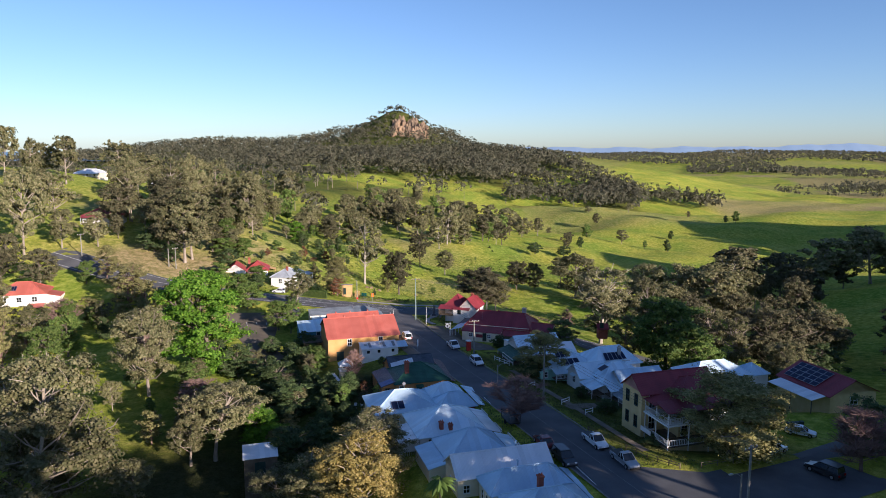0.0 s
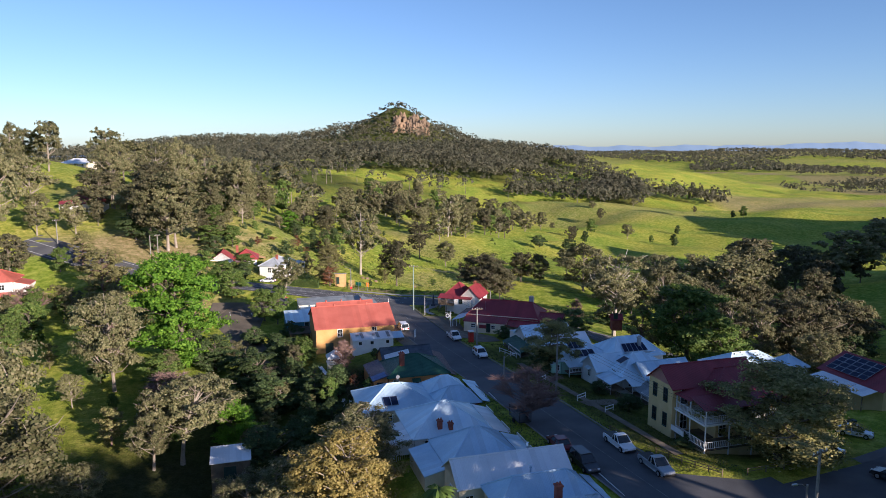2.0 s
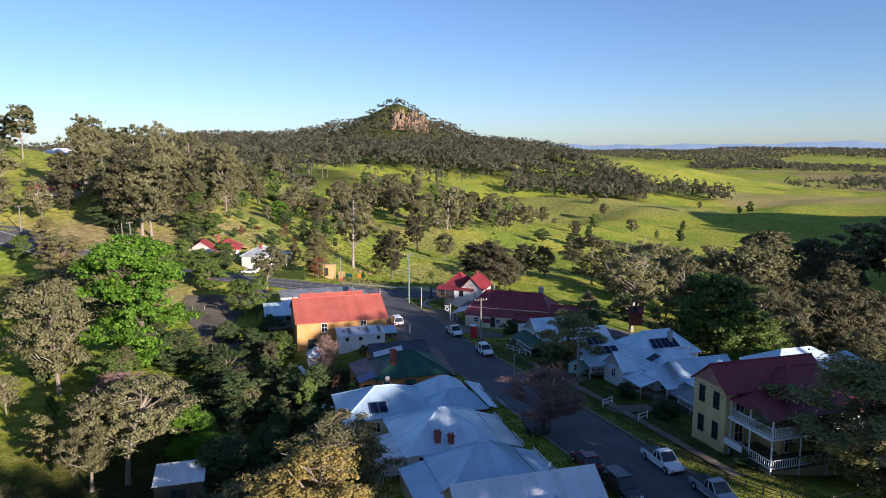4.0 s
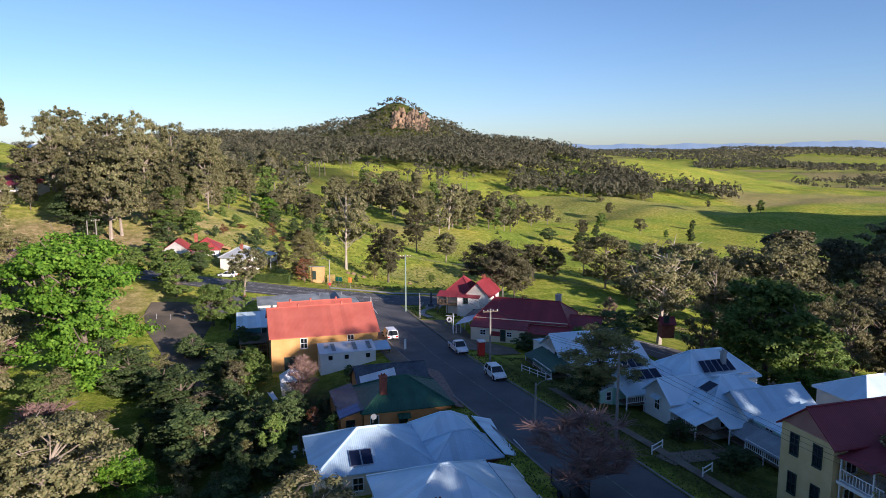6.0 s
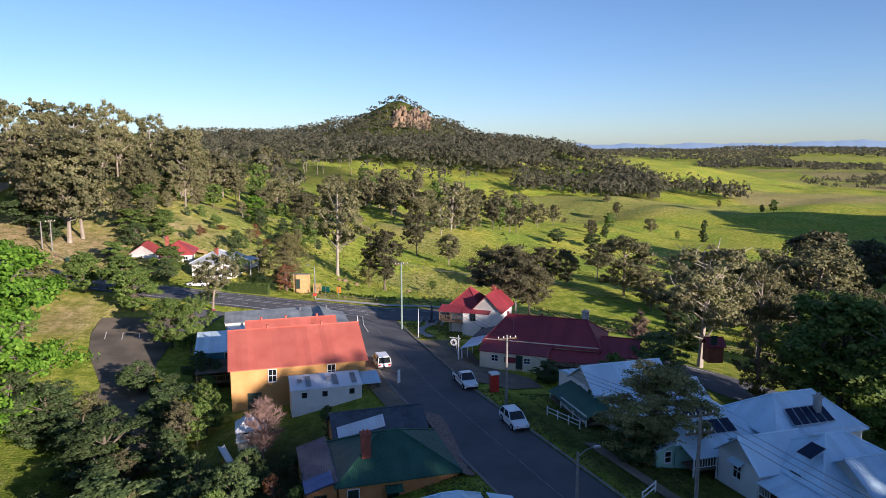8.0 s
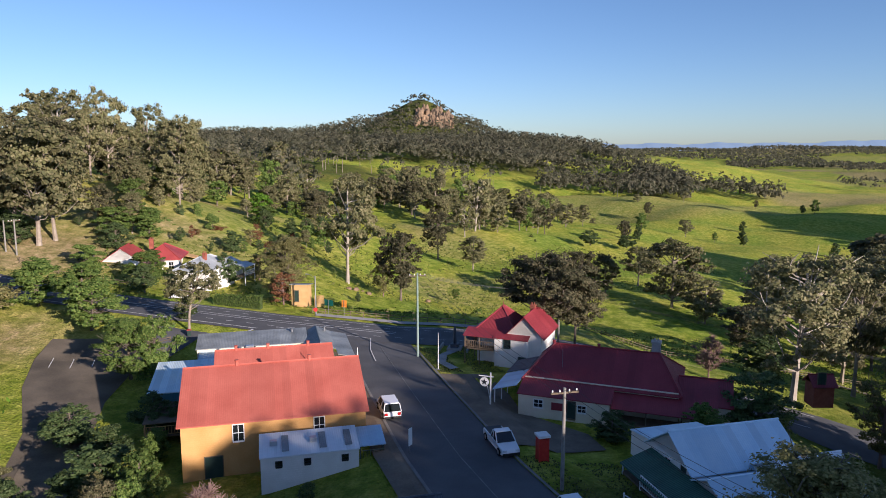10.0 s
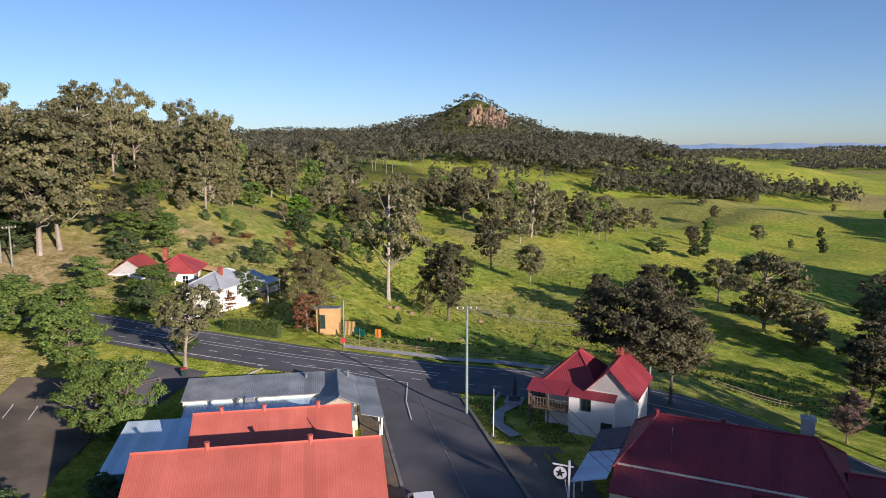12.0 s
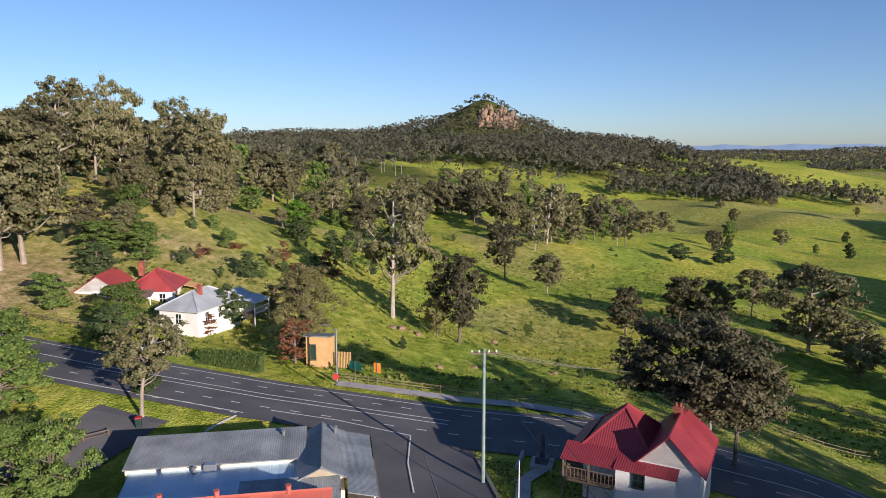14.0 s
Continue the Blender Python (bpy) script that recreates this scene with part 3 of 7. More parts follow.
    def balustrade(self, a, b, z, mat="trim", h=0.95):
        ax, ay, bx, by = a[0] - self.u, a[1] - self.v, b[0] - self.u, b[1] - self.v
        z -= self.z
        bm = bmesh.new()
        n = max(2, int(math.hypot(bx - ax, by - ay) / 0.28))
        for k in (0.12, h):
            add_tube(bm, [(ax, ay, z + k), (bx, by, z + k)], (0.05, 0.05), 4)
        for i in range(n + 1):
            x, y = ax + (bx - ax) * i / n, ay + (by - ay) * i / n
            add_box(bm, x - 0.025, x + 0.025, y - 0.025, y + 0.025, z + 0.1, z + h)
        part("balustrade", bm, mat, self.ob)

    def solar(self, pts, cols, rows, name="solar_panel"):
        """Panels laid on a roof plane between four corners (world heights), a little above it."""
        p = [Vector((a - self.u, b - self.v, z - self.z + 0.1)) for a, b, z in pts]
        nrm = (p[1] - p[0]).cross(p[3] - p[0]).normalized()
        if nrm.z < 0:
            nrm = -nrm
        for i in range(cols):
            for j in range(rows):
                def at(s, t):
                    return (p[0] * (1 - s) + p[1] * s) * (1 - t) + (p[3] * (1 - s) + p[2] * s) * t
                g = 0.03
                s0, s1, t0, t1 = (i + g) / cols, (i + 1 - g) / cols, (j + g) / rows, (j + 1 - g) / rows
                quad = [at(s0, t0), at(s1, t0), at(s1, t1), at(s0, t1)]
                bm = bmesh.new()
                lo, hi = [bm.verts.new(q) for q in quad], [bm.verts.new(q + nrm * 0.05) for q in quad]
                bm.faces.new(hi); bm.faces.new(lo[::-1])
                for k in range(4):
                    bm.faces.new((lo[k], lo[(k + 1) % 4], hi[(k + 1) % 4], hi[k]))
                pn = part(name, bm, "tank", self.ob)
                c = sum(quad, Vector()) / 4
                bm = bmesh.new()
                bm.faces.new([bm.verts.new(c + (q - c) * 0.93 + nrm * 0.056) for q in quad])
                part("cell_sheet", bm, "solar", pn)


def on_ground(x, y, yaw=0.0, dz=0.0):
    return pose(x, y, gz(x, y) + dz, 0, 0, yaw)

# ---- ground, roads, water, far range ----
def warp(n, lo, mid, hi, k=5.0):
    u = np.linspace(-1, 1, n)
    s = np.sinh(k * u) / math.sinh(k)
    return mid + np.where(u < 0, (mid - lo) * s, (hi - mid) * s)


def wood_cover(x, y):
    """How thickly the land is wooded, 0 to 1."""
    c = smooth(860, 1080, y + 0.3 * x) * smooth(305, 262, x + 0.13 * np.clip(y - 1080, 0, 320) - 0.2 * np.clip(y - 1450, 0, 900)) * smooth(2300, 2000, y)
    c = np.maximum(c, smooth(390, 520, y + 0.8 * x + 60) * smooth(-20, -100, x) * smooth(1200, 700, y) * 0.85)
    c = np.maximum(c, smooth(620, 760, y) * smooth(60, -60, x) * 0.8)
    hole = np.exp(-((x - 45) / 75) ** 2 - ((y - 930) / 60) ** 2) + np.exp(-((x + 60) / 60) ** 2 - ((y - 1190) / 50) ** 2) + np.exp(-((x - 190) / 60) ** 2 - ((y - 1040) / 40) ** 2)
    hole = hole + np.exp(-((x + 95) / 50) ** 2 - ((y - 560) / 45) ** 2)
    patchy = smooth(-0.55, 0.25, np.sin(x * 0.021 + 1.7 * np.sin(y * 0.011)) * np.sin(y * 0.017 + 1.1 * np.sin(x * 0.013)) + 0.35 * np.sin(x * 0.06 + y * 0.045))
    return np.clip(c * (1 - 1.15 * hole) * (patchy + (1 - patchy) * smooth(1250, 1500, y)), 0, 1)


def make_ground():
    xs, ys = warp(340, -3600, -5, 3600), warp(420, -900, 190, 4900)
    X, Y = np.meshgrid(xs, ys)
    Z = ground(X, Y)
    rough = np.sin(X * 0.9 + np.sin(Y * 0.5) * 2) * np.sin(Y * 0.8 + np.sin(X * 0.37) * 2)
    away = smooth(205, 225, Y)
    Z = Z + 0.22 * rough * away * smooth(900, 300, Y)
    Z = Z + away * 2.6 * np.sin(X * 0.045 + 1.3 * np.sin(Y * 0.02)) * np.sin(Y * 0.05) * smooth(215, 300, Y)
    n = len(xs)
    me = bpy.data.meshes.new("ground")
    idx = np.arange(len(ys) * n).reshape(len(ys), n)
    faces = np.stack([idx[:-1, :-1], idx[:-1, 1:], idx[1:, 1:], idx[1:, :-1]], -1).reshape(-1, 4)
    me.from_pydata(np.stack([X, Y, Z], -1).reshape(-1, 3).tolist(), [], faces.tolist())
    dry = 1.5 * np.exp(-((X + 92) / 26) ** 2 - ((Y - 226) / 11) ** 2) + 0.35 * np.exp(-((X + 80) / 22) ** 2 - ((Y - 272) / 22) ** 2)
    dry = dry + 0.36 * smooth(85, 110, X) * smooth(320, 250, X) * smooth(655, 690, Y - 0.1 * X) * smooth(900, 860, Y) + 0.75 * smooth(385, 430, X) * smooth(930, 975, Y - 0.08 * X) * smooth(1110, 1085, Y - 0.08 * X)
    dry = dry + 0.12 * smooth(-25, -45, X) * smooth(228, 245, Y) * smooth(360, 310, Y)
    dry = dry + 0.9 * np.exp(-((X + 63) / 9) ** 2 - ((Y - 186) / 9) ** 2)
    u, v = X * 0.94 - Y * 0.34, X * 0.34 + Y * 0.94
    field = np.mod(np.sin(np.floor(u / 260) * 12.99 + np.floor(v / 210) * 78.23) * 437.58, 1)
    dry = dry + smooth(1040, 1090, Y) * smooth(250, 320, X) * np.where(field > 0.72, 0.8, np.where(field > 0.5, 0.3, -0.15)) * (1 - smooth(0.24, 0.27, X / Y) * smooth(0.45, 0.42, X / Y) * smooth(2300, 2200, Y))
    dry = dry + 0.5 * smooth(0.1, 0.5, np.sin(X * 0.05 + np.sin(Y * 0.03) * 2) * np.sin(Y * 0.043 + 1)) * smooth(215, 260, Y) * smooth(620, 420, Y) * smooth(40, -20, X)
    dry = dry + 0.35 * np.exp(-((X - 22) / 18) ** 2 - ((Y - 204) / 5) ** 2)
    litter_shade = np.clip(wood_cover(X, Y) * 0.85 + np.exp(-((X - 62) / 34) ** 2 - ((Y - 165) / 28) ** 2) * 0.7 + np.exp(-((X + 34) / 24) ** 2 - ((Y - 118) / 34) ** 2) * 0.75, 0, 1)
    # yard and gully lawn: dark soil and the shade on it painted as one
    litter_shade = np.clip(litter_shade + 0.8 * np.exp(-((X + 13) / 9) ** 2 - ((Y - 133) / 13) ** 2) + 0.7 * np.exp(-((X + 42) / 18) ** 2 - ((Y - 98) / 14) ** 2), 0, 1)
    # street verge darkened with the same tone
    litter_shade = np.maximum(litter_shade, 0.72 * smooth(86, 96, Y) * smooth(152, 144, Y) * smooth(0, 2, X - kerb(Y)) * smooth(34, 24, X - kerb(Y)))
    for nm, val in (("dry", dry), ("litter_shade", litter_shade)):
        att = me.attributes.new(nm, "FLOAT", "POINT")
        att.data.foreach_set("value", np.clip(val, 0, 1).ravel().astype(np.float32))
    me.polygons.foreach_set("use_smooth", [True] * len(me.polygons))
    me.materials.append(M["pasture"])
    return tagged(new("ground", me), "rolling green pasture with dry, wooded and shade-darkened patches", "ground", kind="structure")


def strip(name, left, right, lift, material, label, cat):
    bm = bmesh.new()
    rows = []
    for (ax, ay), (bx, by) in zip(left, right):
        k = 6
        rows.append([bm.verts.new((ax + (bx - ax) * i / k, ay + (by - ay) * i / k, gz(ax + (bx - ax) * i / k, ay + (by - ay) * i / k) + lift)) for i in range(k + 1)])
    for r, s in zip(rows, rows[1:]):
        for i in range(len(r) - 1):
            bm.faces.new((r[i], r[i + 1], s[i + 1], s[i]))
    ob = new(name, mesh_of(name, bm, material))
    return tagged(ob, label, cat, kind="structure")


def line(name, pts, width, lift, material, label, cat):
    """A painted or paved band along points on the ground, sampled closely."""
    out = []
    for a, b in zip(pts, pts[1:]):
        n = max(2, int(math.dist(a, b) / 2))
        out += [(a[0] + (b[0] - a[0]) * i / n, a[1] + (b[1] - a[1]) * i / n) for i in range(n)]
    out.append(pts[-1])
    L, R = [], []
    for i, p in enumerate(out):
        q, r = out[max(i - 1, 0)], out[min(i + 1, len(out) - 1)]
        d = math.dist(q, r)
        nx, ny = -(r[1] - q[1]) / d * width / 2, (r[0] - q[0]) / d * width / 2
        L.append((p[0] + nx, p[1] + ny)); R.append((p[0] - nx, p[1] - ny))
    return strip(name, L, R, lift, material, label, cat)


make_ground()
HW = [(-125, 223), (-100, 213.5), (-75, 206.5), (-52, 202.2), (-30, 199.5), (-10, 198.5), (8, 195.5), (26, 189), (45, 179.5), (62, 168)]   # middle of the highway
sy = np.linspace(56, 200, 60)
strip("road", [(kerb(y) - 9.6, y) for y in sy], [(kerb(y), y) for y in sy], 0.07, "asphalt", "dark asphalt village street running downhill", "road")
line("highway", HW, 11.5, 0.11, "asphalt", "dark asphalt two-lane highway across the street's end", "road")
strip("road", [(22, 66), (40, 72.5), (58, 81), (80, 93), (100, 108)], [(26, 88), (36, 85.6), (52, 93.2), (72, 106), (90, 122)], 0.09, "asphalt", "dark asphalt side road by the corner building", "road")
strip("car_park", [(-57, 187), (-56, 181), (-52, 172), (-45, 161), (-41, 150)], [(-43, 189), (-42.5, 182), (-41, 170), (-37, 158), (-33, 148)], 0.06, "asphalt_old", "worn asphalt car park behind the shop", "car park")
strip("road", [(-44, 198), (-45, 192), (-46, 184)], [(-33, 198), (-37, 191), (-39.5, 184)], 0.09, "asphalt", "asphalt drive into the car park", "road")
strip("forecourt", [(kerb(y) + 0.25, y) for y in (154, 160, 166, 172, 177)], [(14, 156), (13, 160), (7, 166), (6, 172), (3.5, 177)], 0.12, "gravel", "gravel and dirt forecourt of the long inn", "forecourt")
strip("pavement", [(kerb(y) - 12.2, y) for y in np.linspace(142, 186, 14)], [(kerb(y) - 9.75, y) for y in np.linspace(142, 186, 14)], 0.16, "gravel", "worn footpath beside the hall", "footpath")
line("kerb", [(float(kerb(y)) + 0.12, y) for y in np.linspace(88, 190, 24)], 0.28, 0.2, "kerbstone", "low concrete kerb along the street", "kerb")
line("kerb", [(float(kerb(y)) - 9.7, y) for y in np.linspace(70, 188, 26)], 0.28, 0.2, "kerbstone", "low concrete kerb along the street", "kerb")
line("pavement", [(float(kerb(y)) + 4.3, y) for y in np.linspace(93, 135, 14)], 1.3, 0.1, "gravel", "narrow dirt footpath on the grass verge", "footpath")
line("pavement", [(-0.5, 179.3), (-2.3, 182.5), (-2.2, 186), (-0.6, 188.6)], 1.2, 0.14, "concrete", "curved concrete path on a small lawn", "footpath")
line("pavement", [(-24, 207.2), (-12, 207), (-2, 205.6), (9, 201.6), (14, 199)], 1.9, 0.15, "concrete", "pale concrete footway beside the highway fence", "footpath")
line("driveway", [(-39, 160), (-36, 150), (-33, 143), (-29, 139)], 7.5, 0.1, "gravel", "rutted dirt drive behind the hall", "driveway")
line("driveway", [(22.5, 112), (30, 116.5), (36, 118)], 2.6, 0.09, "gravel", "dirt driveway between two cottages", "driveway")
line("driveway", [(60, 168), (74, 182), (78, 198), (70, 214), (58, 226)], 2.6, 0.12, "gravel", "pale dirt track curving through the trees", "track")


def offset(pts, d):
    out = []
    for i, p in enumerate(pts):
        q, r = pts[max(i - 1, 0)], pts[min(i + 1, len(pts) - 1)]
        k = math.dist(q, r)
        out.append((p[0] - (r[1] - q[1]) / k * d, p[1] + (r[0] - q[0]) / k * d))
    return out


def dashes(pts, dash, gap):
    runs, left, on, cur = [], dash, True, [pts[0]]
    for a, b in zip(pts, pts[1:]):
        d = math.dist(a, b)
        done = 0.0
        while d - done > left:
            done += left
            p = (a[0] + (b[0] - a[0]) * done / d, a[1] + (b[1] - a[1]) * done / d)
            if on:
                runs.append(cur + [p])
            cur, on, left = [p], not on, (gap if on else dash)
        left -= d - done
    return runs


for d, a, b in ((4.6, 1, 9), (-4.7, 0, 5)):
    line("edge_line", offset(HW, d)[a:b], 0.14, 0.15, "paint_white", "white painted edge line on the highway", "road marking")
line("centre_line", offset(HW, 0.9)[0:6], 0.16, 0.15, "paint_white", "white painted centre line on the highway", "road marking")
line("centre_line", offset(HW, -0.2)[3:6], 0.16, 0.15, "paint_white", "white painted centre line on the highway", "road marking")
line("centre_line", offset(HW, -0.6)[6:9], 0.14, 0.15, "paint_white", "white painted centre line on the highway", "road marking")
for d, a, b in ((2.9, 3, 8), (-2.6, 3, 8)):
    for run in dashes(offset(HW, d)[a:b], 1.1, 2.2):
        line("lane_dash", run, 0.14, 0.15, "paint_white", "short white painted lane dash", "road marking")
line("centre_line", [(float(kerb(y)) - 4.7, y) for y in np.linspace(66, 190, 30)], 0.08, 0.1, "paint_worn", "thin pale centre line along the street", "road marking")
line("give_way_line", [(-13.2, 194.2), (-21, 195.8), (-28, 196.2)], 0.14, 0.16, "paint_white", "white painted holding line at the junction", "road marking")
line("give_way_line", [(-13.2, 194.2), (-12.4, 188), (-11, 182.5)], 0.12, 0.16, "paint_white", "white painted lane line at the junction", "road marking")
for run in dashes([(-31, 194.6), (-36, 195.6), (-43, 196)], 0.8, 1.0):
    line("lane_dash", run, 0.14, 0.16, "paint_white", "short white painted lane dash", "road marking")
line("give_way_line", [(-30.8, 194), (-32.4, 190.5)], 0.3, 0.16, "paint_white", "white painted island edge", "road marking")
for i in range(4):
    line("bay_line", [(-54.5 + 2.6 * i, 183.5 + 0.3 * i), (-52.7 + 2.6 * i, 178.6 + 0.3 * i)], 0.1, 0.09, "paint_white", "faded white parking bay line", "road marking")


def sea():
    bm = bmesh.new()
    vs = [bm.verts.new(p) for p in ((-3590, 1300, 28), (-560, 1300, 28), (-1150, 4890, 28), (-3590, 4890, 28))]
    bm.faces.new(vs)
    return tagged(new("water", mesh_of("water", bm, "sea")), "calm blue sea beyond the hills", "sea", kind="structure")


def haze_tinted_range():
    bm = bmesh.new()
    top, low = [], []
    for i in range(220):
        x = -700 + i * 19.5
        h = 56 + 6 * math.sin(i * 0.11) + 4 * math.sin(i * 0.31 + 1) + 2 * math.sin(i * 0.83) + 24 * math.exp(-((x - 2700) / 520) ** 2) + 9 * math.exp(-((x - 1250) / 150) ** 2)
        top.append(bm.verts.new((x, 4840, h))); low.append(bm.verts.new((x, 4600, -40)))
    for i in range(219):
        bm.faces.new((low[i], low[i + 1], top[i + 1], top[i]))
    return tagged(new("backdrop", mesh_of("backdrop", bm, "far")), "low range of hills along the horizon, haze painted in as blue glow", "far hills", kind="structure")


sea()
haze_tinted_range()

# ---- buildings on the hall side of the street ----
def hall():
    h = House("hall", "yellow weatherboard village hall with a red corrugated roof", "hall", 26.5, 152)
    h.block(18.3, 34.7, 152.3, 165.7, 8.25, 11.2, "gable_x", "yellow", "roof_red", 0.4, z0=1.0)
    h.block(20.5, 33.0, 165.8, 173.6, 7.6, 9.7, "gable_x", "yellow", "roof_red", 0.35, z0=1.0, roof_name="rear_roof")
    for u in (23.2, 30.4):
        h.window("-y", u, 152.3, 6.2, 0.9, 1.5)
    h.window("-y", 21.0, 152.3, 2.9, 1.5, 2.0, "timber", "door")
    h.window("+x", 154.8, 34.7, 5.6, 0.9, 1.6)
    h.window("+x", 163.0, 34.7, 5.6, 0.9, 1.6)
    h.window("+x", 159.0, 34.7, 4.4, 1.5, 2.3, "trim", "door")
    for u, v, z in ((23, 159, 11.2), (30, 159, 11.2), (22.5, 169.7, 9.7), (26, 169.7, 9.7), (30.5, 169.7, 9.7)):
        part("roof_vent", tube([(u - h.u, v - h.v, z - h.z - 0.1), (u - h.u, v - h.v, z - h.z + 0.35), (u - h.u, v - h.v, z - h.z + 0.5)], (0.17, 0.17, 0.22), 8), "roof_red", h.ob)
    part("finial", tube([(34.9 - h.u, 159 - h.v, 11.1 - h.z), (34.9 - h.u, 159 - h.v, 12.1 - h.z)], (0.06, 0.03), 6), "trim", h.ob)
    h.block(13.4, 20.3, 167.2, 176.2, 6.2, 6.9, "fall_y0", "teal", "roof_galv", 0.3, z0=1.2, roof_name="lean_to_roof")
    h.window("-y", 17.8, 167.2, 4.0, 0.9, 2.0, "trim", "door")
    h.veranda(13.6, 18.2, 161.5, 167.0, 3.6, 5.0, 5.2, "fall_y0", "timber", ((13.8, 161.7), (18, 161.7)), post_mat="hut_timber", sides=(((13.7, 161.7), (18.0, 161.7)),))
    return h


def annex():
    h = House("annex", "white flat-roofed annex beside the hall with small windows", "annex", 29.3, 149)
    h.block(25.1, 33.4, 147.4, 150.9, 6.5, 7.15, "fall_y0", "white", "roof_pale", 0.2, z0=2.2)
    for u in (26.6, 29.0, 32.2):
        h.window("-y", u, 147.4, 5.6, 0.45, 0.4, "black")
    for u in (27.2, 30.4, 32.6):
        part("skylight", slab([[(u - .3 - h.u, 147.9 - h.v, 6.72 - h.z), (u + .3 - h.u, 147.9 - h.v, 6.72 - h.z), (u + .3 - h.u, 150.2 - h.v, 7.15 - h.z), (u - .3 - h.u, 150.2 - h.v, 7.15 - h.z)]], 0.05), "roof_grey", h.ob)
    for u in (26.2, 29.6):
        part("air_unit", box(u - .3 - h.u, u + .3 - h.u, -0.2, 0.3, 6.85 - h.z, 7.25 - h.z, 0.04), "tank", h.ob)
    h.veranda(33.5, 36.0, 148.6, 151.6, 4.6, 6.1, 6.7, "fall_y0", "roof_blue", ((33.7, 148.8), (35.8, 148.8), (35.8, 151.4)), post_mat="dark_trim", sides=(((33.7, 148.8), (35.8, 148.8)), ((35.8, 148.8), (35.8, 151.4))))
    return h


def shop():
    h = House("shop", "low shop with a weathered grey sheet roof at the junction", "shop", 26, 180)
    h.block(17.2, 31.0, 181.0, 185.4, 6.9, 7.7, "fall_y0", "cream", "roof_grey", 0.3, z0=2.5)
    h.block(30.8, 34.2, 177.2, 185.6, 7.0, 7.8, "gable_y", "cream", "roof_grey", 0.25, z0=2.5, roof_name="front_roof")
    h.block(17.6, 30.6, 177.4, 180.95, 6.0, 6.5, "fall_y0", "cream", "roof_blue", 0.2, z0=2.5, roof_name="rear_roof")
    h.block(26.5, 33.8, 174.6, 177.2, 6.3, 7.0, "fall_y0", "cream", "roof_grey", 0.2, z0=2.5, roof_name="side_roof")
    h.veranda(34.4, 36.6, 174.5, 185.8, 4.3, 6.4, 6.9, "fall_x1", "roof_grey", ((36.4, 174.8), (36.4, 178.4), (36.4, 182), (36.4, 185.4)))
    for u, v, z in ((22.5, 180.4, 6.6), (29.2, 184.4, 7.6), (33.6, 184.5, 7.6)):
        part("roof_vent", tube([(u - h.u, v - h.v, z - h.z - 0.3), (u - h.u, v - h.v, z - h.z + 0.25), (u - h.u, v - h.v, z - h.z + 0.3), (u - h.u, v - h.v, z - h.z + 0.42)], (0.14, 0.14, 0.26, 0.1), 9), "steel", h.ob)
    part("air_unit", box(23.2 - h.u, 24.2 - h.u, 0.5, 1.1, 6.3 - h.z, 7.0 - h.z, 0.05), "tank", h.ob)
    for u in (20, 24, 28):
        h.window("+y", u, 185.4, 4.9, 1.4, 1.3)
    for v in (179, 183):
        h.window("+x", v, 34.2, 4.5, 1.8, 1.7, "dark_trim")
    return h


def green_cottage():
    h = House("cottage", "orange brick cottage with a dark green hipped roof", "cottage", 32, 127)
    h.block(27.2, 37.6, 122.3, 131.0, 6.9, 9.2, "hip", "orange", "roof_green", 0.35, z0=3.2)
    h.block(24.6, 27.1, 122.7, 132.0, 6.2, 7.0, "fall_x0", "orange", "roof_slate", 0.3, z0=2.8, roof_name="side_roof")
    h.block(28.2, 37.2, 131.1, 137.4, 6.6, 8.4, "gable_x", "orange", "roof_slate", 0.3, z0=3.0, roof_name="rear_roof")
    part("white_sheet", slab([[(28.4 - h.u, 131.3 - h.v, 6.95 - h.z), (33.2 - h.u, 132.3 - h.v, 7.3 - h.z), (33.2 - h.u, 133.6 - h.v, 8.05 - h.z), (28.4 - h.u, 132.6 - h.v, 7.55 - h.z)]], 0.05), "roof_pale", h.ob)
    part("blue_sheet", slab([[(24.4 - h.u, 122.4 - h.v, 6.32 - h.z), (26.8 - h.u, 122.4 - h.v, 7.06 - h.z), (26.8 - h.u, 124.6 - h.v, 7.08 - h.z), (24.4 - h.u, 124.6 - h.v, 6.34 - h.z)]], 0.05), "tarp_blue", h.ob)
    h.chimney(29.9, 124.6, 7.4, 10.2, 0.8)
    h.veranda(37.9, 40.2, 121.6, 136.8, 5.6, 5.9, 6.7, "fall_x1", "stripe", ((40, 121.8), (40, 126), (40, 130), (40, 134)), post_mat="timber")
    for u in (25.7, 31.8):
        h.window("-y", u, 122.3 if u > 27 else 122.7, 4.7, 0.9, 1.1, "dark_trim")
    h.window("-y", 28.4, 122.3, 4.2, 0.9, 2.0, "trim", "door")
    part("window_hood", slab([[(31.1 - h.u, 121.6 - h.v, 5.8 - h.z), (32.6 - h.u, 121.6 - h.v, 5.8 - h.z), (32.6 - h.u, 122.3 - h.v, 6.2 - h.z), (31.1 - h.u, 122.3 - h.v, 6.2 - h.z)]], 0.05), "roof_green", h.ob)
    return h


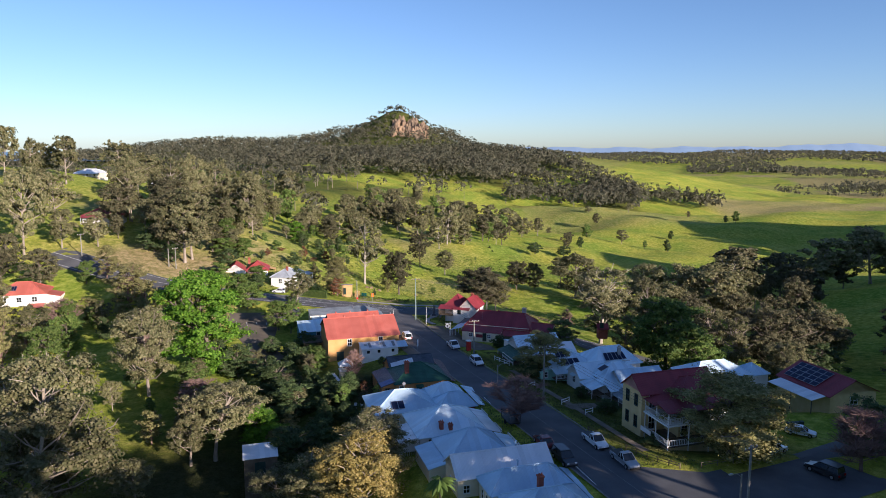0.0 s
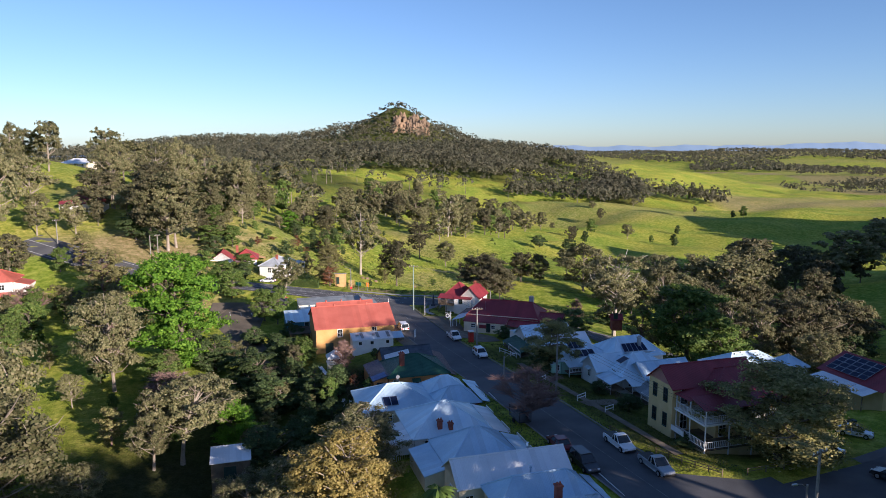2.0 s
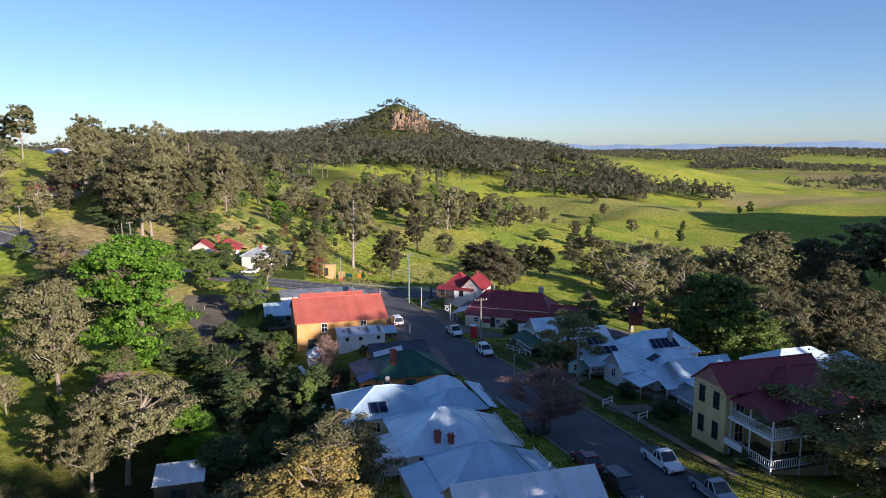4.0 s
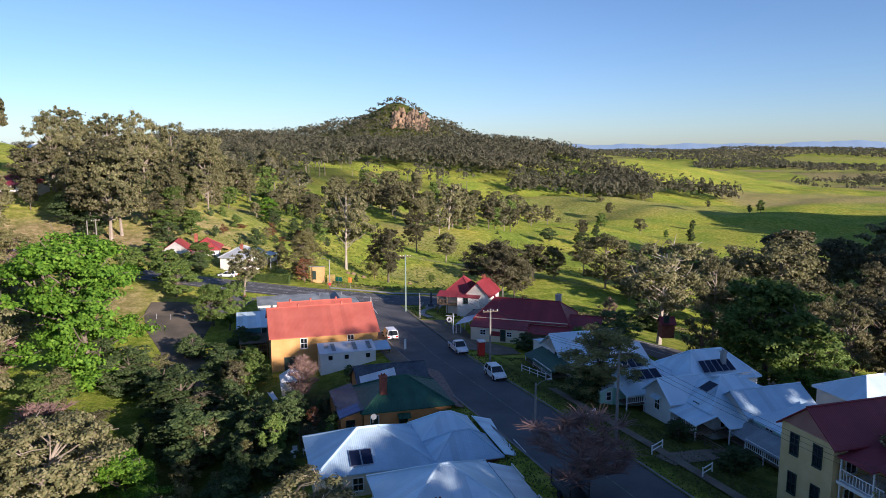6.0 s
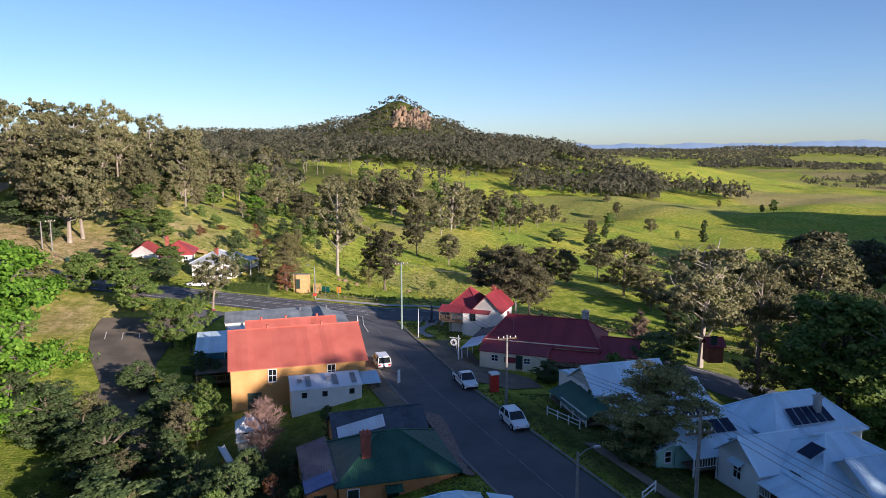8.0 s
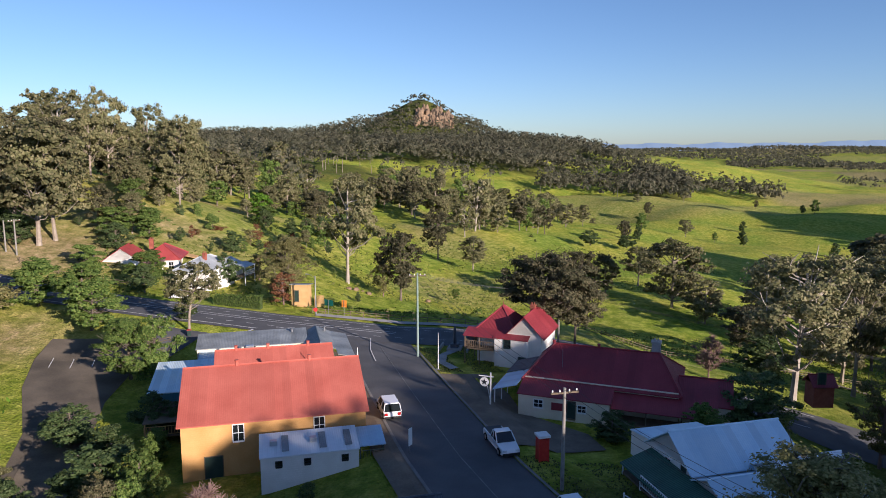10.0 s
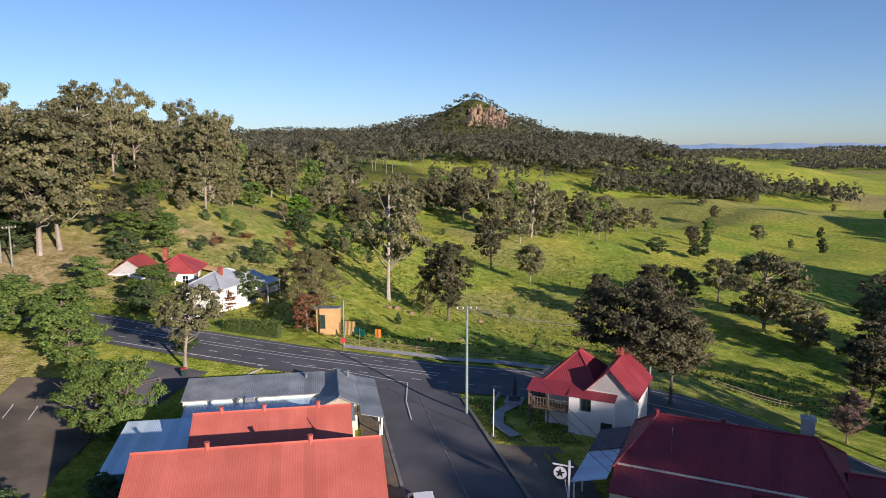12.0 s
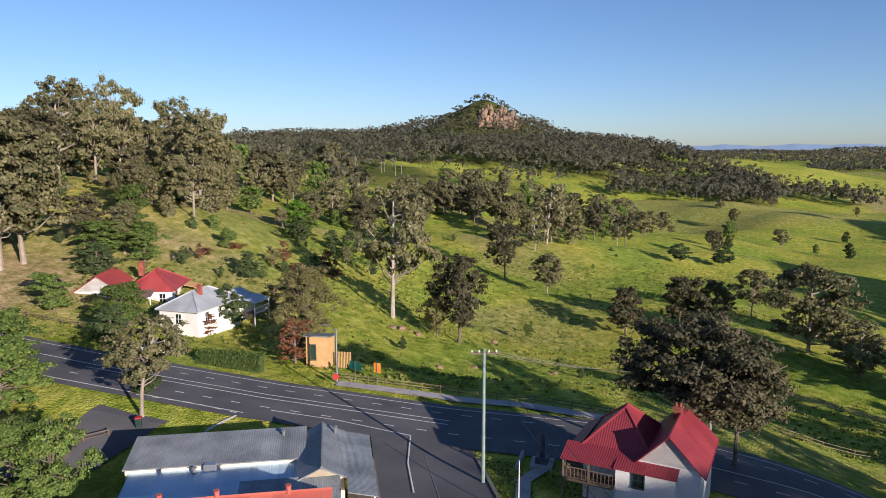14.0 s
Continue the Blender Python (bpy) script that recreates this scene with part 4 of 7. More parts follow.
def hipped_row():
    h = House("cottage", "galvanised hip-roofed cottage with a red brick front room", "cottage", 30, 112)
    h.block(20.2, 31.2, 107.4, 116.4, 7.2, 9.4, "hip", "cream", "roof_blue", 0.35, z0=2.6)
    h.block(31.4, 37.6, 111.9, 117.0, 7.2, 9.0, "hip", "redbrick", "roof_galv", 0.3, z0=4.0, roof_name="wing_roof")
    h.block(31.4, 37.9, 107.0, 111.7, 7.2, 9.0, "hip", "redbrick", "roof_blue", 0.3, z0=4.0, roof_name="front_roof")
    h.veranda(38.3, 40.8, 106.8, 117, 6.0, 6.5, 7.2, "fall_x1", "roof_galv", ((40.6, 107), (40.6, 110.3), (40.6, 113.6), (40.6, 116.8)), sides=(((40.6, 107), (40.6, 110.3)),))
    h.window("-y", 34.6, 107.0, 5.4, 0.9, 1.2)
    h.window("-y", 24.0, 107.4, 5.2, 0.9, 1.2)
    h.window("-y", 28.0, 107.4, 5.2, 0.9, 1.2)
    h.solar([(23.4, 107.6, 7.34), (25.6, 107.6, 7.34), (25.6, 109.4, 8.2), (23.4, 109.4, 8.2)], 2, 1, "hot_water_panel")
    part("satellite_dish", tube([(26.5 - h.u, 113 - h.v, 9.3 - h.z), (26.5 - h.u, 113 - h.v, 10.0 - h.z), (26.5 - h.u, 112.7 - h.v, 10.05 - h.z), (26.5 - h.u, 112.5 - h.v, 10.1 - h.z)], (0.04, 0.04, 0.1, 0.3), 10), "roof_slate", h.ob)
    return h


def pale_cottage():
    h = House("cottage", "pale-roofed cottage with two brick chimneys", "cottage", 30, 100)
    h.block(24.8, 35.2, 95.0, 104.6, 7.9, 10.5, "hip", "white", "roof_galv", 0.4, z0=3.0)
    h.block(21.8, 24.7, 95.2, 101.2, 7.0, 7.7, "fall_x0", "white", "roof_pale", 0.3, z0=5.6, roof_name="side_roof")
    for v in (95.4, 98.2, 101):
        part("post", box(21.95 - h.u, 22.1 - h.u, v - h.v - .07, v - h.v + .07, -2.4, 7.0 - h.z), "trim", h.ob)
    h.balustrade((21.8, 95.2), (21.8, 101.2), 4.6)
    h.balustrade((21.8, 95.2), (24.6, 95.2), 4.6)
    h.chimney(28.4, 95.9, 8.0, 9.5, 0.6)
    h.chimney(29.8, 95.6, 7.9, 9.1, 0.55)
    h.veranda(35.7, 38.2, 94.8, 104.6, 6.4, 6.9, 7.7, "fall_x1", "roof_pale", ((38, 95), (38, 98.2), (38, 101.4), (38, 104.4)), sides=(((38, 95), (38, 98.2)), ((38, 101.4), (38, 104.4))))
    for u in (26.6, 32.4):
        h.window("-y", u, 95.0, 5.9, 0.9, 1.3)
    return h


def blue_cottage():
    h = House("cottage", "cream cottage with a blue-grey hipped roof and low skillion", "cottage", 30, 88)
    h.block(26.6, 35.4, 85.2, 93.2, 8.2, 10.9, "hip", "cream", "roof_blue", 0.4, z0=3.4)
    h.block(23.6, 26.5, 85.4, 93.0, 7.2, 7.9, "fall_x0", "cream", "roof_blue", 0.3, z0=3.2, roof_name="side_roof")
    h.veranda(35.9, 38.4, 85, 93.2, 6.8, 7.2, 8.0, "fall_x1", "roof_galv", ((38.2, 85.2), (38.2, 89), (38.2, 93)), sides=(((38.2, 85.2), (38.2, 93)),))
    h.window("-y", 28.4, 85.2, 6.2, 0.8, 1.1)
    return h


def gable_cottage():
    h = House("cottage", "cream cottage under a long pale gabled roof", "cottage", 32, 82)
    h.block(25.8, 39.2, 79.4, 84.9, 8.5, 10.5, "gable_x", "cream", "roof_pale", 0.3, z0=3.6)
    part("roof_vent", tube([(35 - h.u, 82.2 - h.v, 10.2 - h.z), (35 - h.u, 82.2 - h.v, 10.9 - h.z), (35 - h.u, 82.2 - h.v, 11.0 - h.z), (35 - h.u, 82.2 - h.v, 11.3 - h.z)], (0.12, 0.12, 0.28, 0.16), 10), "chrome", h.ob)
    h.window("-y", 27.0, 79.4, 6.3, 0.8, 1.0)
    h.window("-x", 82.1, 25.8, 6.4, 0.8, 1.0)
    return h


def near_cottage():
    h = House("cottage", "cream cottage with a blue-grey hipped roof and brick chimney", "cottage", 34, 74)
    h.block(28.6, 39.4, 74.2, 79.0, 8.6, 10.4, "hip", "cream", "roof_blue", 0.35, z0=4.0)
    h.block(29.6, 39.6, 66.8, 74.0, 8.4, 10.5, "hip", "cream", "roof_blue", 0.35, z0=4.0, roof_name="front_roof")
    h.veranda(40.0, 42.6, 66.6, 79, 7.2, 7.5, 8.3, "fall_x1", "roof_blue", ((42.4, 66.8), (42.4, 70.8), (42.4, 74.8), (42.4, 78.8)), sides=(((42.4, 66.8), (42.4, 78.8)),))
    h.chimney(34.2, 72.4, 9.4, 11.1, 0.65)
    for v in (76, 77.6):
        h.window("-x", v, 28.6, 6.2, 0.6, 1.2)
    part("roof_vent", tube([(33.2 - h.u, 77.2 - h.v, 10.0 - h.z), (33.2 - h.u, 77.2 - h.v, 10.7 - h.z), (33.2 - h.u, 77.2 - h.v, 11.0 - h.z)], (0.1, 0.1, 0.2), 10), "chrome", h.ob)
    return h


for make in (hall, annex, shop, green_cottage, hipped_row, pale_cottage, blue_cottage, gable_cottage, near_cottage):
    make()


# ---- buildings on the paddock side ----
def corner_store():
    h = House("store", "two-storey white weatherboard store with a maroon roof and balcony", "store", -60, 174, -21)
    h.block(-63.6, -58.4, 172.6, 178.6, 8.7, 11.2, "hip", "white", "roof_maroon", 0.9, z0=3.2)
    h.block(-59.2, -54.7, 171.8, 179.2, 8.6, 10.9, "gable_y", "white", "roof_maroon", 0.4, z0=3.2, roof_name="cross_roof")
    h.block(-60.6, -56.3, 170.7, 172.55, 8.1, 8.7, "fall_y0", "white", "roof_maroon", 0.3, z0=3.4, roof_name="front_roof")
    h.window("-y", -58.9, 170.7, 6.9, 0.8, 1.0, "dark_trim")
    h.window("-y", -56.9, 170.7, 4.2, 0.9, 1.6, "dark_trim", "door")
    h.chimney(-57.2, 176.8, 9.5, 11.5, 0.6)
    h.veranda(-64.9, -60.7, 170.6, 172.6, 6.35, 8.0, 8.7, "fall_y0", "roof_maroon", ((-64.7, 170.8), (-62.7, 170.8)), post_mat="timber", sides=(((-64.7, 170.8), (-60.8, 170.8)),))
    h.veranda(-64.9, -63.7, 172.6, 178.4, 6.35, 8.1, 8.8, "fall_x0", "roof_maroon", ((-64.7, 174.6), (-64.7, 178.2)), post_mat="timber", sides=(((-64.7, 170.8), (-64.7, 178.2)),))
    for v in (174.2, 176.6):
        h.window("-x", v, -63.6, 6.9, 0.8, 1.2)
        h.window("-x", v, -63.6, 4.2, 1.0, 1.4)
    part("finial", tube([(-61 - h.u, 175.6 - h.v, 11.1 - h.z), (-61 - h.u, 175.6 - h.v, 11.9 - h.z)], (0.05, 0.02), 6), "roof_maroon", h.ob)
    return h


def inn():
    h = House("inn", "long low cream inn with a maroon hipped roof", "inn", -40, 165, -19)
    h.block(-47.8, -31.6, 161.6, 171.4, 7.3, 9.9, "hip", "cream", "roof_maroon", 0.3, z0=3.0, hip=0.5)
    h.block(-47.8, -38.2, 158.7, 161.5, 6.3, 7.1, "fall_y0", "cream", "roof_maroon", 0.3, z0=3.0, roof_name="front_roof")
    h.veranda(-38.1, -27.8, 158.8, 161.5, 4.3, 5.8, 6.7, "fall_y0", "roof_maroon", ((-38, 159), (-34.6, 159), (-31.2, 159), (-28, 159)), post_mat="timber")
    h.block(-31.5, -26.6, 161.7, 169.6, 6.5, 7.9, "gable_x", "cream", "roof_maroon", 0.3, z0=2.5, roof_name="wing_roof")
    # one side awning; the front's blue skylight is put in as a blue sheet
    h.veranda(-50.9, -48.2, 159.4, 165.2, 4.5, 6.1, 6.9, "fall_x0", "roof_blue", ((-50.7, 159.6), (-50.7, 162.4), (-50.7, 165)), floor=False, post_mat="trim")
    h.veranda(-50.9, -48.2, 165.3, 170.2, 4.5, 6.2, 7.0, "fall_x0", "roof_slate", ((-50.7, 167.6), (-50.7, 170)), floor=False, post_mat="trim")
    h.window("-y", -45.6, 158.7, 5.0, 0.9, 0.8, "trim")
    h.window("-y", -41.0, 158.7, 5.0, 0.8, 0.7, "trim")
    part("red_panel", box(-44.2 - h.u, -42.6 - h.u, 158.62 - h.v, 158.7 - h.v, 4.9 - h.z, 5.7 - h.z), "roof_maroon", h.ob)
    h.window("-y", -42.1, 158.7, 4.2, 0.8, 1.8, "timber", "door")
    h.chimney(-34.4, 168.6, 8.2, 10.8, 0.95, "concrete")
    for u, v, z in ((-45.6, 166.5, 10.0), (-40.5, 166.6, 10.0)):
        part("roof_vent", tube([(u - h.u, v - h.v, z - h.z - .2), (u - h.u, v - h.v, z - h.z + .3)], (0.14, 0.2), 8), "roof_maroon", h.ob)
    part("aerial", tube([(-44 - h.u, 163.4 - h.v, 8.1 - h.z), (-44 - h.u, 163.4 - h.v, 10.2 - h.z)], (0.03, 0.02), 4), "steel", h.ob)
    return h


def pale_gable_cottage():
    h = House("cottage", "white cottage with a pale gabled roof and green veranda", "cottage", 61, 136)
    h.block(57.2, 67.0, 134.0, 140.0, 7.8, 9.8, "gable_x", "white", "roof_galv", 0.35, z0=4.6)
    h.block(62.5, 68.2, 129.2, 133.9, 7.8, 9.2, "gable_x", "white", "roof_pale", 0.3, z0=4.6, roof_name="rear_roof")
    h.block(57.4, 64.0, 140.1, 143.4, 7.3, 7.8, "fall_y1", "white", "roof_galv", 0.2, z0=5.0, roof_name="side_roof")
    h.veranda(54.2, 57.1, 130.4, 139.6, 5.6, 6.3, 7.3, "fall_x0", "roof_green", ((54.4, 130.6), (54.4, 133.6), (54.4, 136.6), (54.4, 139.4)), sides=(((54.4, 130.6), (54.4, 136.6)),))
    h.block(57.2, 62.3, 129.6, 133.9, 7.2, 8.2, "gable_x", "white", "roof_galv", 0.2, z0=4.6, roof_name="front_roof")
    h.window("-x", 137.2, 57.2, 6.3, 0.8, 1.1)
    h.window("-x", 135, 57.2, 5.7, 0.85, 2.0, "trim", "door")
    return h


def mint_cottage():
    h = House("cottage", "mint green cottage with a hipped roof and solar panels", "cottage", 61, 123)
    h.block(57.8, 67.8, 119.8, 129.0, 7.9, 10.1, "hip", "mint", "roof_galv", 0.35, z0=4.8)
    h.block(55.8, 57.7, 119.8, 123.6, 7.2, 7.9, "fall_x0", "mint", "roof_galv", 0.25, z0=5.0, roof_name="porch_roof")
    h.veranda(58.0, 63.0, 117.4, 119.5, 6.1, 7.2, 7.8, "fall_y0", "roof_galv", ((58.2, 117.6), (60.6, 117.6), (62.8, 117.6)), sides=(((58.2, 117.6), (62.8, 117.6)),))
    h.solar([(60.2, 121.8, 8.9), (63.2, 121.8, 8.9), (63.2, 123.9, 9.9), (60.4, 123.9, 9.9)], 3, 1)
    h.solar([(61.0, 119.8, 7.95), (64.6, 119.8, 7.95), (64.6, 121.5, 8.76), (61.0, 121.5, 8.76)], 3, 1)
    h.window("-y", 57.0, 119.8, 6.0, 0.6, 1.0)
    h.window("-y", 60.2, 119.8, 6.1, 0.9, 1.3)
    h.window("-x", 121.7, 55.8, 5.9, 0.8, 1.1)
    return h


def white_house():
    h = House("house", "white weatherboard house with galvanised hip roofs and solar panels", "house", 66, 114)
    h.block(66.6, 76.4, 117.0, 124.8, 8.5, 10.9, "hip", "white", "roof_galv", 0.35, z0=4.8, hip=0.7)
    h.solar([(68.8, 117.4, 8.85), (73.6, 117.4, 8.85), (73.4, 119.2, 10.0), (69.0, 119.2, 10.0)], 5, 1)
    h.block(60.6, 66.4, 112.4, 117.4, 8.1, 10.0, "gable_x", "white", "roof_galv", 0.35, z0=4.8, roof_name="gable_roof")
    h.block(63.0, 73.5, 108.2, 116.8, 8.2, 10.5, "hip", "white", "roof_galv", 0.35, z0=4.8, roof_name="main_roof")
    h.block(66.0, 75.0, 106.2, 111.8, 8.2, 10.0, "gable_x", "white", "roof_blue", 0.3, z0=4.6, roof_name="wing_roof")
    h.solar([(66.2, 112.7, 10.35), (72.0, 112.7, 10.35), (72.0, 114.4, 9.45), (66.2, 114.4, 9.45)], 6, 1)
    h.solar([(63.9, 110.5, 9.3), (65.6, 110.5, 10.1), (65.6, 112.2, 10.1), (63.9, 112.2, 9.3)], 1, 1)
    h.veranda(60.3, 63.2, 107.4, 112.3, 6.2, 7.2, 8.0, "fall_x0", "roof_galv", ((60.5, 107.6), (60.5, 110), (60.5, 112.1)), sides=(((60.5, 107.6), (60.5, 110)), ((60.5, 110.9), (60.5, 112.1))))
    h.veranda(63.2, 66.4, 105.6, 108.1, 6.2, 7.2, 8.0, "fall_y0", "roof_galv", ((63.4, 105.8), (66.2, 105.8)), sides=(((63.4, 105.8), (66.2, 105.8)),))
    h.window("-x", 114.9, 60.6, 6.3, 0.9, 1.4)
    part("window_hood", slab([[(60.0 - h.u, 114.1 - h.v, 7.7 - h.z), (60.6 - h.u, 114.1 - h.v, 8.0 - h.z), (60.6 - h.u, 115.7 - h.v, 8.0 - h.z), (60.0 - h.u, 115.7 - h.v, 7.7 - h.z)]], 0.05), "roof_galv", h.ob)
    h.window("-x", 111, 63.0, 6.2, 0.9, 2.0, "dark_trim", "door")
    h.window("-y", 70.5, 106.2, 6.3, 1.2, 1.3)
    h.window("-y", 64.7, 108.2, 6.3, 1.2, 1.3)
    h.chimney(72.4, 118.6, 9.6, 11.3, 0.55, "concrete")
    return h


def veranda_cottage():
    h = House("cottage", "blue-roofed cottage with a long grey front veranda", "cottage", 69, 104)
    h.block(66.4, 73.8, 98.8, 105.9, 7.9, 9.0, "fall_x0", "mint", "roof_galv", 0.3, z0=4.8)
    h.veranda(63.4, 66.2, 98.2, 106.2, 6.0, 6.8, 7.6, "fall_x0", "roof_grey", ((63.6, 98.4), (63.6, 101), (63.6, 103.6), (63.6, 106)), post_mat="trim", sides=(((63.6, 98.4), (63.6, 101)), ((63.6, 101), (63.6, 103.6)), ((63.6, 98.4), (66, 98.4))))
    h.block(74.0, 79.6, 99.4, 105.4, 7.4, 8.6, "gable_y", "white", "roof_grey", 0.3, z0=4.6, roof_name="rear_roof")
    for v in (100, 103.5):
        h.window("-x", v, 66.4, 6.4, 1.0, 1.3)
    return h


def corner_hotel():
    h = House("hotel", "two-storey buff corner hotel with maroon roof and white balconies", "hotel", 63, 88)
    h.block(57.8, 71.0, 87.4, 92.8, 13.9, 16.0, "gable_x", "buff", "roof_maroon", 0.35, z0=5.4, gable="pink")
    h.block(62.0, 73.6, 83.9, 92.4, 13.6, 15.6, "hip", "buff", "roof_maroon", 0.35, z0=5.4, roof_name="main_roof")
    for z in (8.1, 11.5):
        for v in (88.9, 91.3):
            h.window("-x", v, 57.8, z, 0.8, 1.7, "dark_trim")
    for z in (8.0, 11.4):
        for u in (59.6, 63.0, 66.4, 69.8):
            h.window("-y", u, 87.4 if u < 62 else 83.9, z, 1.0, 2.1, "trim")
    # deck, balcony and their roof along the side-road front
    h.veranda(58.0, 72.6, 80.9, 84.0, 7.8, 13.0, 13.7, "fall_y0", "roof_maroon", [(u, 81.1) for u in (58.3, 61.8, 65.3, 68.8, 72.3)], sides=[((a, 81.1), (a + 3.4, 81.1)) for a in (58.3, 61.8, 65.3, 68.8)])
    h.veranda(58.0, 62.2, 84.1, 87.3, 7.8, 13.1, 13.8, "fall_x0", "roof_maroon", ((58.3, 84.2), (58.3, 87.1)), sides=(((58.3, 84.2), (58.3, 87.1)), ((58.3, 81.1), (58.3, 84.2))))
    part("balcony_floor", box(58.1 - h.u, 72.5 - h.u, 80.95 - h.v, 83.85 - h.v, 10.85 - h.z, 11.1 - h.z), "trim", h.ob)
    part("balcony_floor", box(58.1 - h.u, 61.9 - h.u, 83.86 - h.v, 87.3 - h.v, 10.85 - h.z, 11.1 - h.z), "trim", h.ob)
    for a in (58.3, 61.8, 65.3, 68.8):
        h.balustrade((a, 81.1), (a + 3.4, 81.1), 11.1)
    h.balustrade((58.3, 81.1), (58.3, 87.1), 11.1)
    part("deck_base", box(58.4 - h.u, 72.2 - h.u, 81.3 - h.v, 83.8 - h.v, -1.2, 7.55 - h.z), "buff", h.ob)
    part("sign_board", box(57.5 - h.u, 57.6 - h.u, 84.4 - h.v, 87.0 - h.v, 8.3 - h.z, 9.0 - h.z), "trim", h.ob, "white sign board with plain bars")
    return h


def solar_shed():
    h = House("shed", "maroon-roofed shed with solar panels and a white awning", "shed", 101, 96, base=5.2)
    h.block(97.2, 107.4, 90.4, 102.6, 8.3, 10.6, "gable_y", "buff", "roof_maroon", 0.4, z0=2.0)
    h.solar([(97.6, 94.2, 8.55), (97.6, 101.8, 8.55), (101.8, 101.8, 10.45), (101.8, 94.2, 10.45)], 5, 4)
    h.veranda(93.8, 97.0, 91.0, 101.5, 5.9, 7.6, 8.1, "fall_x0", "roof_pale", ((94, 91.2), (94, 96), (94, 101.3)), floor=False, post_mat="timber")
    h.window("-y", 102.4, 90.4, 6.2, 1.6, 1.4)
    return h


def back_house():
    h = House("house", "low house behind the hotel with pale blue hip roofs", "house", 86, 107)
    h.block(80.4, 92.6, 104.6, 111.6, 8.4, 10.3, "hip", "white", "roof_galv", 0.4, z0=3.0)
    h.block(92.7, 97.0, 105.0, 109.4, 7.9, 9.4, "hip", "white", "roof_blue", 0.3, z0=3.0, roof_name="wing_roof")
    h.window("-y", 84, 104.6, 6.4, 1.0, 1.2)
    return h


def garden_shed():
    h = House("shed", "small maroon garden shed under the gum trees", "shed", 43.5, 176, 0)
    h.block(42.4, 44.8, 174.6, 176.8, 4.4, 5.3, "gable_x", "redbrick", "roof_maroon", 0.3, z0=1.5)
    h.window("-y", 43.2, 174.6, 4.0, 0.9, 1.8, "timber", "door")
    return h


for make in (corner_store, inn, pale_gable_cottage, mint_cottage, white_house, veranda_cottage, corner_hotel, solar_shed, back_house, garden_shed):
    make()


# ---- buildings across the highway and on the hill ----
def red_roof_house():
    h = House("house", "white house with a crimson red hipped roof", "house", -14, 238, 12)
    h.block(-19.5, -12.6, 236.2, 244.0, 10.3, 12.7, "gable_y", "white", "roof_crimson", 0.5, z0=5)
    h.block(-12.5, -5.6, 237.8, 246.6, 10.3, 12.6, "hip", "white", "roof_crimson", 0.5, z0=5, roof_name="wing_roof")
    h.veranda(-12.7, -8.0, 235.4, 237.7, 7.6, 9.5, 10.2, "fall_y0", "stripe", ((-12.5, 235.6), (-8.2, 235.6)), post_mat="trim")
    h.window("-y", -16, 236.2, 7.9, 0.9, 1.4)
    for v in (240.2, 244):
        h.window("+x", v, -5.6, 8.0, 0.9, 1.4, "timber")
    h.window("-y", -7.0, 237.8, 8.0, 0.9, 1.4)
    h.chimney(-11.8, 243.5, 11.4, 13.6, 0.8)
    h.veranda(-5.2, -3.0, 243, 246.6, 7.6, 9.3, 9.8, "fall_x1", "hut_timber", ((-3.2, 243.2), (-3.2, 246.4)), post_mat="hut_timber")
    h.ob.matrix_world = Matrix.Translation((-2.2, 0, 0)) @ h.ob.matrix_world
    return h


def grey_roof_house():
    h = House("house", "white weatherboard house with a grey hipped roof", "house", 0, 226, 12)
    h.block(-3.4, 3.0, 221.0, 231.2, 9.5, 11.4, "hip", "white", "roof_zinc", 0.4, z0=4.2)
    h.block(-3.0, 2.4, 231.3, 236.0, 8.6, 9.7, "gable_y", "white", "roof_zinc", 0.3, z0=4.2, roof_name="rear_roof")
    h.veranda(3.1, 5.4, 231.4, 235.8, 6.6, 8.4, 9.0, "fall_x1", "roof_zinc", ((5.2, 231.6), (5.2, 235.6)), sides=(((5.2, 231.6), (5.2, 235.6)),))
    for v in (223, 226, 229.3):
        h.window("+x", v, 3.0, 7.4, 0.8, 1.4)
    h.window("-y", -0.2, 221.0, 7.3, 0.9, 1.4)
    h.chimney(0.6, 224.8, 10.0, 12.2, 0.6)
    h.ob.matrix_world = pose(-49.3, 225.5, h.z + 0.2, 0, 0, -11)
    return h


def timber_hut():
    h = House("hut", "yellow timber hut with a flat roof beside the highway", "hut", -28, 213.6, 0)
    h.block(-29.5, -26.5, 212.6, 215.0, 8.3, 8.7, "fall_y1", "hut_timber", "roof_grey", 0.6, z0=4.0)
    h.window("-y", -28.6, 212.6, 5.6, 0.7, 1.9, "timber", "door")
    bm = bmesh.new()
    for i in range(9):
        add_box(bm, -25.6 + i * .2 - h.u, -25.5 + i * .2 - h.u, -0.4, -0.35, 0.2, 2.3)
    part("slat_screen", bm, "hut_timber", h.ob)
    return h


